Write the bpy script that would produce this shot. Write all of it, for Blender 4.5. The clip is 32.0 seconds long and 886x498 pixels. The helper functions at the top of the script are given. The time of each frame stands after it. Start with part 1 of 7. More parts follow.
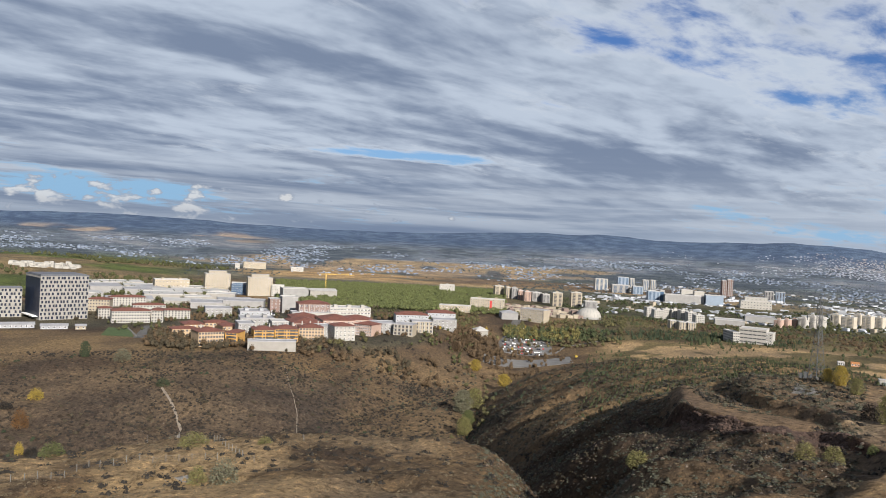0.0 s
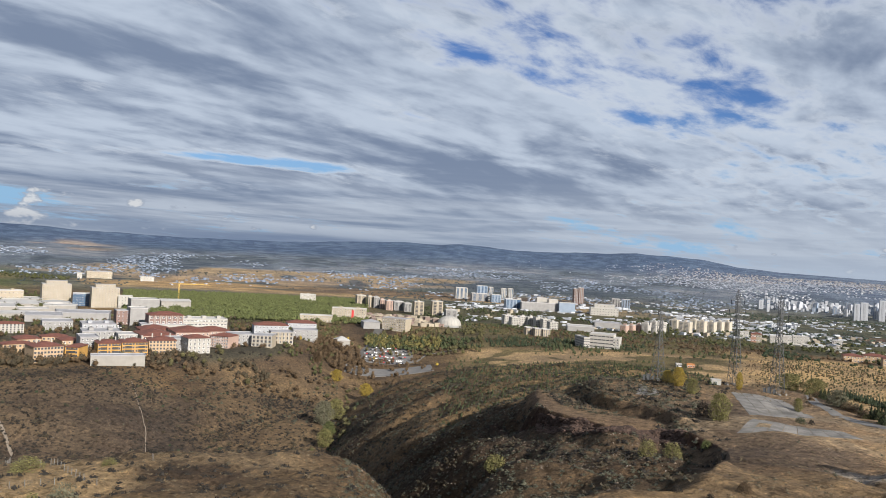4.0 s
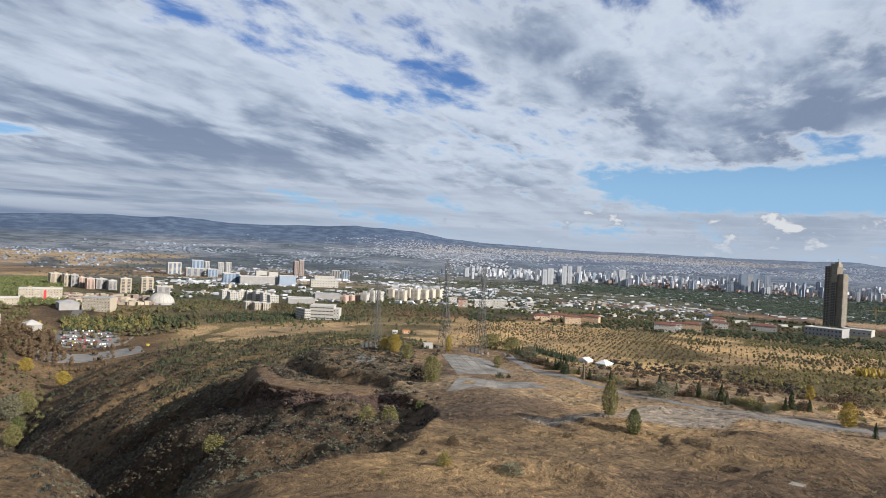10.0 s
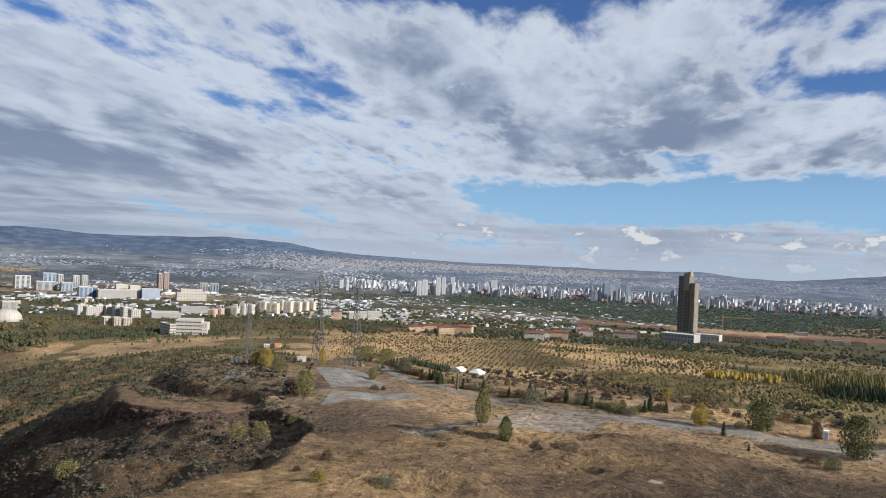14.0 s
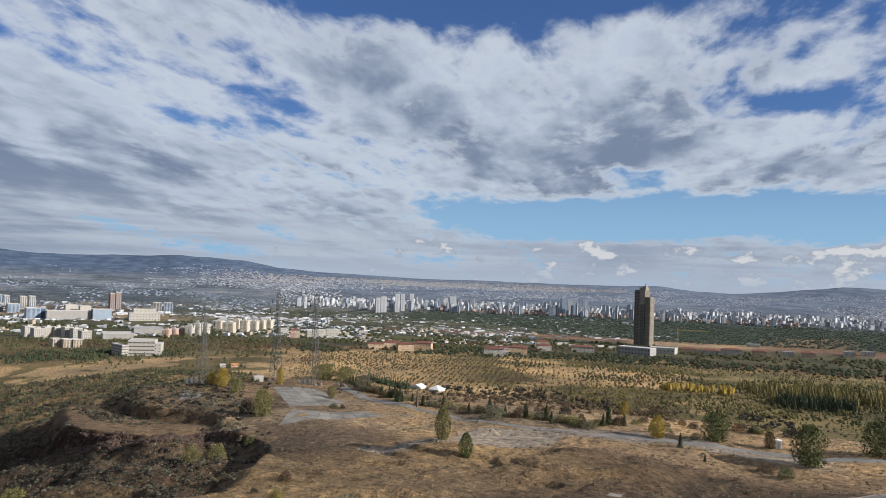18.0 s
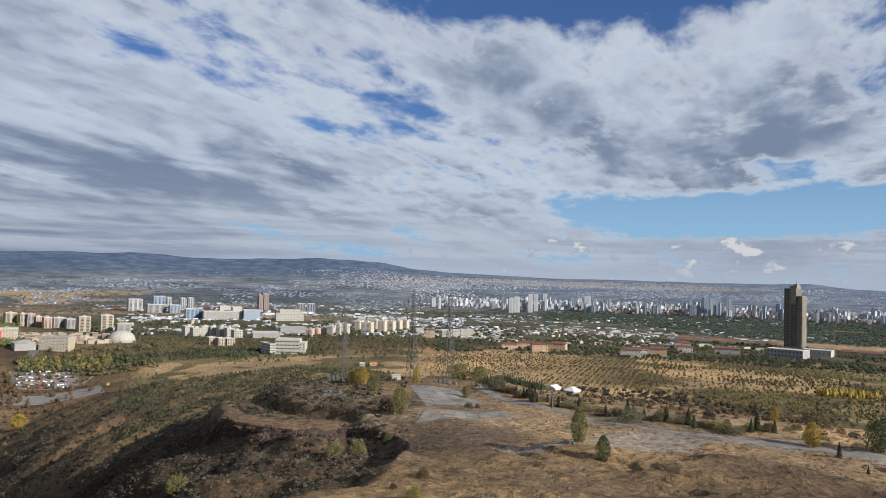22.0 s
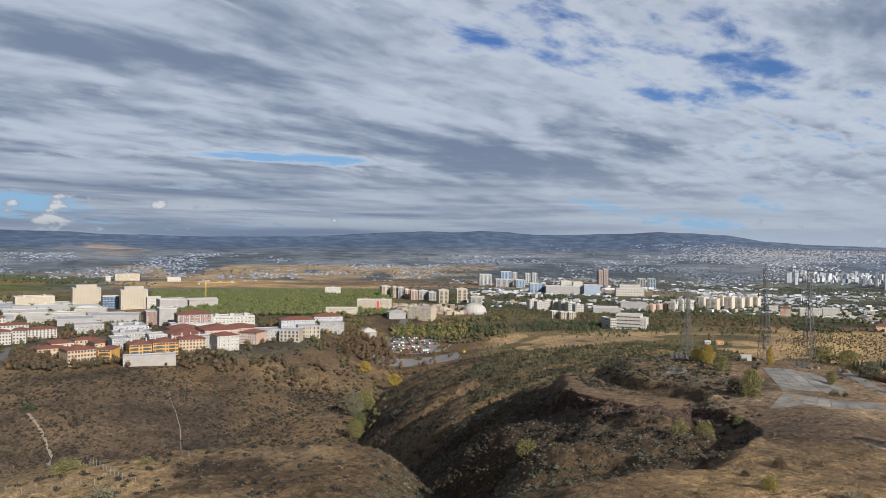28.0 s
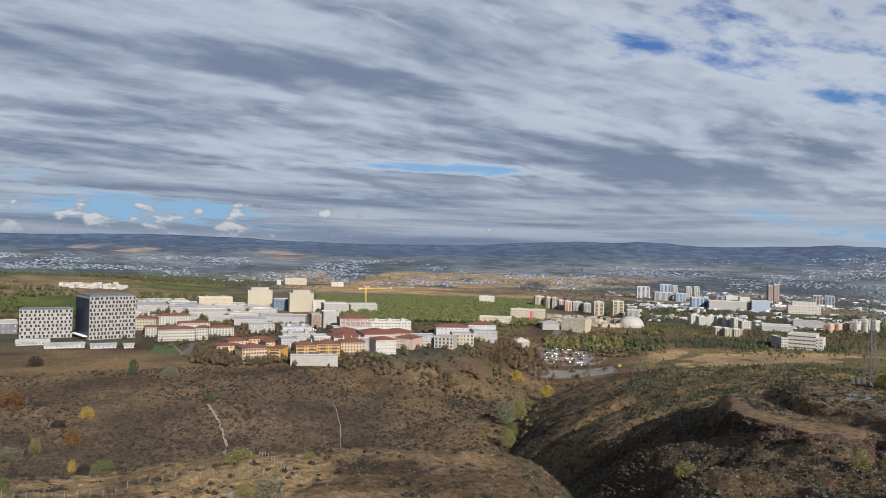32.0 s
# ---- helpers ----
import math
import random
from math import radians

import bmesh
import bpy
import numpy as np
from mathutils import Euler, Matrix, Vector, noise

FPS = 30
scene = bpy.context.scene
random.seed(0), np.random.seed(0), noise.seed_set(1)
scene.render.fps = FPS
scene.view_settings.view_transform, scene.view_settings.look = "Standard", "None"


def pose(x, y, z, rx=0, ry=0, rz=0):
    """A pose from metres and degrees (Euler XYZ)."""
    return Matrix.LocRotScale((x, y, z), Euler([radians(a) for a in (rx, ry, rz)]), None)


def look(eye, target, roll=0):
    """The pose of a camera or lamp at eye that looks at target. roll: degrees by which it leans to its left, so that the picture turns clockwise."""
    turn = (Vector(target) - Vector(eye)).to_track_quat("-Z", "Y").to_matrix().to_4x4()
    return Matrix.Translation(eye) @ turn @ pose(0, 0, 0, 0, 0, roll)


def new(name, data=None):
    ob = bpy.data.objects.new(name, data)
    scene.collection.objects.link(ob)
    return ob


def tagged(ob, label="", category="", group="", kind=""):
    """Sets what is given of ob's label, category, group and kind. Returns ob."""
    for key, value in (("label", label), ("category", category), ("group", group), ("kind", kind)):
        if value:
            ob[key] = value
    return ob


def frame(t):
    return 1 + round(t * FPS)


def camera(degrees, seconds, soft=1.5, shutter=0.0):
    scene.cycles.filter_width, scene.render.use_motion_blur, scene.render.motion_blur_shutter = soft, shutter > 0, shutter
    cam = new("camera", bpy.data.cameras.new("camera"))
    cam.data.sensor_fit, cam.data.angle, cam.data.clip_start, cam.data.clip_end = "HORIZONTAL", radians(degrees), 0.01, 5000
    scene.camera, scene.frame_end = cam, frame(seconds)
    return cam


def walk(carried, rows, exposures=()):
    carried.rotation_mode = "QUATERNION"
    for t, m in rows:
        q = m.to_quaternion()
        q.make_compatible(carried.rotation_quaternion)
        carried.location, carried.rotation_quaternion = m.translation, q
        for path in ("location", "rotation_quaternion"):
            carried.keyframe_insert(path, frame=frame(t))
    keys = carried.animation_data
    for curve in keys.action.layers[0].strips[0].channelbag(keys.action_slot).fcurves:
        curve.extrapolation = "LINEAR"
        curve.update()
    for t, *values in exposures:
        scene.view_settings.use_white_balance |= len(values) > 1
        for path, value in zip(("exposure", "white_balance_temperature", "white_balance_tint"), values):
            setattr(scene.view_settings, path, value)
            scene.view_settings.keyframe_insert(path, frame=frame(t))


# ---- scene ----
cam = camera(61.38, 32.0, soft=0.9)
EYE = Vector((0.0, 0.0, 100.0))  # hilltop lookout, 100 m above the campus plain
ROWS = [  # seconds, yaw, pitch, roll: the camera turns where it stands
    (0.0, 0.06, -0.67, -2.89),
    (0.5, -1.09, -0.82, -3.00),
    (1.0, -2.48, -0.72, -3.00),
    (1.5, -3.86, -0.25, -2.93),
    (2.0, -5.14, 0.41, -2.85),
    (2.5, -6.34, 1.02, -2.81),
    (4.5, -12.27, 0.13, -3.34),
    (5.0, -14.21, -0.42, -3.57),
    (5.5, -15.98, -0.71, -3.73),
    (6.0, -17.36, -0.85, -3.84),
    (6.5, -18.42, -0.92, -3.74),
    (7.0, -19.55, -0.94, -3.41),
    (7.5, -21.03, -0.90, -2.96),
    (8.0, -23.05, -0.88, -2.59),
    (8.5, -25.51, -0.81, -2.29),
    (9.0, -27.98, -0.70, -2.31),
    (9.5, -30.14, -0.57, -2.46),
    (10.0, -31.76, -0.44, -2.69),
    (10.5, -33.03, -0.28, -2.86),
    (11.0, -34.17, -0.20, -2.96),
    (11.5, -35.40, -0.21, -2.90),
    (12.0, -36.58, -0.25, -2.88),
    (12.5, -37.74, -0.20, -2.80),
    (13.0, -38.93, -0.00, -2.68),
    (13.5, -40.12, 0.38, -2.64),
    (14.0, -41.36, 0.88, -2.62),
    (14.5, -42.59, 1.36, -2.62),
    (15.0, -43.80, 1.67, -2.59),
    (15.5, -44.93, 1.76, -2.54),
    (17.5, -45.23, 1.98, -2.18),
    (18.0, -44.52, 2.27, -2.06),
    (18.5, -43.88, 2.44, -1.96),
    (19.0, -43.17, 2.44, -1.93),
    (19.5, -42.24, 2.34, -1.88),
    (20.0, -41.10, 2.16, -1.81),
    (20.5, -39.69, 2.00, -1.73),
    (21.0, -38.12, 1.80, -1.69),
    (21.5, -36.37, 1.82, -1.56),
    (22.0, -34.37, 1.97, -1.50),
    (22.5, -32.21, 2.21, -1.35),
    (23.0, -29.89, 2.37, -1.29),
    (23.5, -27.51, 2.36, -1.31),
    (24.0, -25.03, 2.20, -1.27),
    (24.5, -22.43, 1.81, -1.28),
    (25.0, -19.85, 1.31, -1.31),
    (25.5, -17.41, 0.71, -1.38),
    (26.0, -15.19, 0.24, -1.39),
    (26.5, -13.15, -0.20, -1.46),
    (28.5, -7.53, -0.33, -0.47),
    (29.0, -6.12, -0.28, -0.81),
    (29.5, -4.50, -0.28, -1.29),
    (30.0, -2.81, 0.01, -1.13),
    (30.5, -1.11, 0.11, -1.07),
    (31.0, 0.51, 0.23, -1.10),
    (31.5, 1.87, 0.24, -1.19),
    (32.0, 3.01, 0.14, -1.39),
]
walk(cam, [(t, pose(EYE.x, EYE.y, EYE.z, 90 + pitch, roll, yaw)) for t, yaw, pitch, roll in ROWS],
     exposures=((0.0, 0.0), (5.0, 0.02), (8.0, 0.10), (12.0, 0.12), (15.0, 0.04), (19.0, -0.05), (23.0, -0.05), (26.0, -0.12), (29.0, -0.10), (32.0, -0.12)))

# ---- light ----
SUN_EL, SUN_AZ = 25.0, -153.0  # degrees; azimuth is counted left of the y axis


def toward(az, el=0.0):
    a, e = radians(az), radians(el)
    return Vector((-math.sin(a) * math.cos(e), math.cos(a) * math.cos(e), math.sin(e)))


sun = new("sun", bpy.data.lights.new("sun", "SUN"))
sun.data.energy, sun.data.angle, sun.data.color = 8.6, radians(0.6), (1.0, 0.93, 0.84)
sun.matrix_world = look(toward(SUN_AZ, SUN_EL) * 400, (0, 0, 0))


class Net:
    """Short hand for node trees."""

    def __init__(self, tree):
        self.tree = tree

    def add(self, kind, **values):
        node = self.tree.nodes.new(kind)
        for key, value in values.items():
            setattr(node, key, value)
        return node

    def link(self, a, b):
        self.tree.links.new(a, b)

    def put(self, socket, value):
        if isinstance(value, (int, float)):
            socket.default_value = value
        elif isinstance(value, (tuple, list)):
            socket.default_value = value if len(value) != 3 or socket.type != "RGBA" else (*value, 1)
        else:
            self.link(value, socket)

    def math(self, op, a, b=0.0, clamp=False):
        node = self.add("ShaderNodeMath", operation=op, use_clamp=clamp)
        self.put(node.inputs[0], a)
        self.put(node.inputs[1], b)
        return node.outputs[0]

    def mix(self, f, a, b, blend="MIX"):
        node = self.add("ShaderNodeMix", data_type="RGBA", blend_type=blend)
        self.put(node.inputs[0], f)
        self.put(node.inputs[6], a)
        self.put(node.inputs[7], b)
        return node.outputs[2]

    def noise(self, vector, scale, detail=4.0, rough=0.55, distort=0.0):
        node = self.add("ShaderNodeTexNoise")
        self.link(vector, node.inputs["Vector"])
        for key, value in (("Scale", scale), ("Detail", detail), ("Roughness", rough), ("Distortion", distort)):
            node.inputs[key].default_value = value
        return node.outputs["Fac"]

    def ramp(self, f, lo, hi, smooth=True):
        node = self.add("ShaderNodeMapRange", interpolation_type="SMOOTHSTEP" if smooth else "LINEAR")
        self.put(node.inputs[0], f)
        node.inputs[1].default_value, node.inputs[2].default_value = lo, hi
        return node.outputs[0]


world = bpy.data.worlds.new("sky")
scene.world = world
world.use_nodes = True
n = Net(world.node_tree)
world.node_tree.nodes.clear()
sky = n.add("ShaderNodeTexSky", sky_type="NISHITA", sun_disc=False, sun_elevation=radians(SUN_EL),
            sun_rotation=radians(-SUN_AZ), altitude=1000.0, dust_density=1.0)
coord = n.add("ShaderNodeTexCoord").outputs["Generated"]
xyz = n.add("ShaderNodeSeparateXYZ")
n.link(coord, xyz.inputs[0])
X, Y, Z = xyz.outputs
up = n.math("MAXIMUM", Z, 0.0)
# cloud layer: the sight line met with a flat sheet of cloud, drawn out in long rolls along the wind
WIND = toward(-54), toward(36)


def along(axis):
    node = n.add("ShaderNodeVectorMath", operation="DOT_PRODUCT")
    n.link(coord, node.inputs[0])
    node.inputs[1].default_value = axis
    return node.outputs["Value"]


def cloud_sheet(offset, stretch, shift=0.0):
    """Places on the sheet of cloud: offset keeps the horizon from crowding, stretch draws it out down the wind."""
    flat = n.math("ADD", up, offset)
    node = n.add("ShaderNodeCombineXYZ")
    n.link(n.math("MULTIPLY", n.math("DIVIDE", along(WIND[0]), flat), stretch), node.inputs[0])
    n.link(n.math("ADD", n.math("DIVIDE", along(WIND[1]), flat), shift), node.inputs[1])
    return node.outputs[0]


rolls, puffy = cloud_sheet(0.10, 0.38), cloud_sheet(0.13, 0.62)
big = n.noise(rolls, 1.0, 5.0, 0.5, 0.35)
mid = n.noise(puffy, 2.4, 5.0, 0.55, 0.3)
fine = n.noise(puffy, 6.5, 6.0, 0.6, 0.25)
# the same billows a little nearer the sun: where they thin out that way, their side is lit
leaned = cloud_sheet(0.13, 0.62, -0.10)
relief = n.math("SUBTRACT", mid, n.noise(leaned, 2.4, 5.0, 0.55, 0.3))


def gap(az, el, wide, high, depth):
    """A break in the cloud round one direction of the sky."""
    c = toward(az, el)
    right, upw = Vector((c.y, -c.x, 0)).normalized(), Vector((0, 0, 1))
    upw = (upw - c * c.z).normalized()
    dots = []
    for axis, size in ((right, wide), (upw, high)):
        v = n.math("DIVIDE", n.math("SUBTRACT", along(axis), axis.dot(c)), math.sin(radians(size)))
        dots.append(n.math("MULTIPLY", v, v))
    return n.math("MULTIPLY", n.math("EXPONENT", n.math("MULTIPLY", n.math("ADD", dots[0], dots[1]), -1.0)), depth)


cover = n.math("ADD", n.math("MULTIPLY", big, 0.46), n.math("ADD", n.math("MULTIPLY", mid, 0.36), n.math("MULTIPLY", fine, 0.30)))
for g in (gap(-62, 23.5, 22, 4.0, 0.30), gap(-38, 22.5, 8, 1.8, 0.16), gap(-56, 5.0, 12, 1.3, 0.30), gap(-70, 5.4, 10, 1.6, 0.28), gap(-58, 8.2, 6, 1.0, 0.14),
          gap(25, 2.4, 8, 1.0, 0.32), gap(10, 3.9, 5, 0.4, 0.14), gap(3, 6.3, 10, 0.5, 0.22), gap(-30, 13.9, 3.0, 1.2, 0.06), gap(-11.4, 15.1, 3, 0.8, 0.08), gap(-69, 13, 5, 1.0, 0.12),
          gap(10, 11, 34, 15, -0.12), gap(-46.5, 12.5, 10, 4, -0.04)):
    cover = n.math("SUBTRACT", cover, g)
amount = n.ramp(cover, 0.445, 0.565)
# grey undersides where the layer is thick, white where the light comes through or strikes the edge
body = n.math("ADD", n.math("MULTIPLY", big, 0.55), n.math("ADD", n.math("MULTIPLY", n.noise(puffy, 1.7, 4.0, 0.5, 0.4), 0.38), n.math("MULTIPLY", fine, 0.14)))
body = n.math("SUBTRACT", body, n.math("MULTIPLY", relief, 0.45))
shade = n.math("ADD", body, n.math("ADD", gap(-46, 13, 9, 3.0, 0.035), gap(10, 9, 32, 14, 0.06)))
lit = n.mix(n.ramp(shade, 0.46, 0.69), (0.65, 0.72, 0.825), (0.25, 0.31, 0.43))
lit = n.mix(n.ramp(cover, 0.50, 0.60), (0.78, 0.82, 0.88), lit)
# lower down the layer is seen from further under it: thin streaks, then one slate-grey veil
level = n.add("ShaderNodeMapping")
n.link(coord, level.inputs[0])
level.inputs["Scale"].default_value = (3.2, 3.2, 62.0)
streak = n.noise(level.outputs[0], 1.0, 4.0, 0.55, 0.35)
west = n.ramp(along(toward(-62)), 0.45, 0.85)
low = n.mix(n.ramp(streak, 0.38, 0.64), (0.235, 0.295, 0.41), (0.56, 0.61, 0.69))
low = n.mix(n.math("MULTIPLY", west, 0.5), low, (0.62, 0.68, 0.765))
lit = n.mix(n.math("MULTIPLY", n.ramp(up, 0.13, 0.03), 0.85), lit, low)
blue = n.mix(1.0, sky.outputs[0], (0.055, 0.076, 0.115), "MULTIPLY")
blue = n.mix(n.ramp(up, 0.03, 0.22), (0.36, 0.60, 0.84), blue)
both = n.mix(amount, blue, lit)
# small heaped clouds low over the hills
puff_at = n.add("ShaderNodeMapping")
n.link(coord, puff_at.inputs[0])
puff_at.inputs["Scale"].default_value = (26.0, 26.0, 50.0)
puffs = n.math("SUBTRACT", n.noise(puff_at.outputs[0], 1.0, 4.0, 0.55, 0.2), n.math("ADD", gap(-14, 0.0, 30, 30, 0.22), n.math("MULTIPLY", n.ramp(up, 0.05, 0.08), 0.5)))
puff = n.mix(n.ramp(puffs, 0.51, 0.60), (0.44, 0.49, 0.58), (0.86, 0.85, 0.84))
both = n.mix(n.math("MULTIPLY", n.ramp(puffs, 0.475, 0.54), 0.9), both, puff)
east = n.ramp(along(toward(34)), 0.86, 0.98)
veil = n.mix(west, n.mix(east, (0.195, 0.26, 0.385), (0.36, 0.42, 0.52)), (0.53, 0.60, 0.705))
both = n.mix(n.math("MULTIPLY", n.ramp(up, 0.036, 0.0), 0.8), both, veil)
back = n.add("ShaderNodeBackground")
n.link(n.mix(1.0, both, (0.965, 1.0, 1.045), "MULTIPLY"), back.inputs[0])
back.inputs[1].default_value = 0.82
n.link(back.outputs[0], n.add("ShaderNodeOutputWorld").inputs[0])

# ---- materials ----
def material(name, color, rough=0.85, vary=0.25, scale=1.0, bump=0.0, metal=0.0, island=0.0, second=None, object_vary=0.0, shine=0.3):
    """A weathered surface: base colour broken up by coarse stains and fine grain."""
    m = bpy.data.materials.new(name)
    m.use_nodes = True
    k = Net(m.node_tree)
    shader = m.node_tree.nodes["Principled BSDF"]
    shader.inputs["Roughness"].default_value, shader.inputs["Metallic"].default_value = rough, metal
    shader.inputs["Specular IOR Level"].default_value = shine
    pos = k.add("ShaderNodeTexCoord").outputs["Object"]
    coarse, grain = k.noise(pos, 0.13 * scale, 4.0), k.noise(pos, 1.9 * scale, 5.0, 0.65)
    dark = tuple(c * (1 - vary) for c in color)
    light = tuple(min(1, c * (1 + vary * 0.7)) for c in color)
    both = k.math("ADD", k.math("MULTIPLY", coarse, 0.6), k.math("MULTIPLY", grain, 0.4))
    out = k.mix(k.ramp(both, 0.3, 0.7), dark, second or light)
    if island or object_vary:
        if island:
            r = k.add("ShaderNodeNewGeometry").outputs["Random Per Island"]
        else:
            r = k.add("ShaderNodeObjectInfo").outputs["Random"]
        s = k.math("ADD", k.math("MULTIPLY", r, 2 * (island or object_vary)), 1 - (island or object_vary))
        sep = k.add("ShaderNodeCombineXYZ")
        for i in range(3):
            k.link(s, sep.inputs[i])
        out = k.mix(1.0, out, sep.outputs[0], "MULTIPLY")
    k.link(out, shader.inputs["Base Color"])
    if bump:
        b = k.add("ShaderNodeBump")
        b.inputs["Strength"].default_value = bump
        k.link(grain, b.inputs["Height"])
        k.link(b.outputs[0], shader.inputs["Normal"])
    return m


def ground_material():
    """Dry hill country: land cover held in the mesh, broken up by tufts, stones and bare soil."""
    m = bpy.data.materials.new("ground")
    m.use_nodes = True
    k = Net(m.node_tree)
    shader = m.node_tree.nodes["Principled BSDF"]
    shader.inputs["Roughness"].default_value, shader.inputs["Specular IOR Level"].default_value = 0.95, 0.1
    land = k.add("ShaderNodeVertexColor", layer_name="land").outputs["Color"]
    pos = k.add("ShaderNodeTexCoord").outputs["Object"]
    wide, mid, tuft, grit = k.noise(pos, 0.014, 5.0, 0.62), k.noise(pos, 0.075, 6.0, 0.7, 0.8), k.noise(pos, 0.42, 5.0, 0.75), k.noise(pos, 1.6, 3.0, 0.75)

    def tone(color, rgb):
        return k.mix(1.0, color, rgb, "MULTIPLY")

    out = k.mix(k.ramp(wide, 0.36, 0.66), tone(land, (0.72, 0.70, 0.72)), tone(land, (1.3, 1.22, 1.08)))
    out = k.mix(k.math("MULTIPLY", k.ramp(mid, 0.50, 0.64), 0.3), out, tone(out, (0.55, 0.53, 0.52)))
    out = k.mix(k.math("MULTIPLY", k.ramp(tuft, 0.51, 0.61), 0.7), out, tone(out, (0.30, 0.28, 0.25)))
    out = k.mix(k.math("MULTIPLY", k.ramp(tuft, 0.46, 0.36), 0.7), out, tone(out, (1.95, 1.82, 1.6)))
    out = k.mix(k.math("MULTIPLY", k.ramp(grit, 0.56, 0.68), 0.7), out, tone(out, (1.9, 1.82, 1.72)))
    k.link(tone(out, (0.76, 0.76, 0.765)), shader.inputs["Base Color"])
    b = k.add("ShaderNodeBump")
    b.inputs["Strength"].default_value, b.inputs["Distance"].default_value = 0.9, 1.5
    k.link(k.math("ADD", k.math("ADD", tuft, k.math("MULTIPLY", mid, 1.5)), k.math("MULTIPLY", grit, 0.35)), b.inputs["Height"])
    k.link(b.outputs[0], shader.inputs["Normal"])
    return m


def leaf_material(name, color, vary=0.2, gain=0.0):
    gain = gain or (0.9 if color[0] > 0.25 else 0.64)
    return material(name, tuple(gain * c for c in color), 0.8, 0.3, 0.8, island=vary)


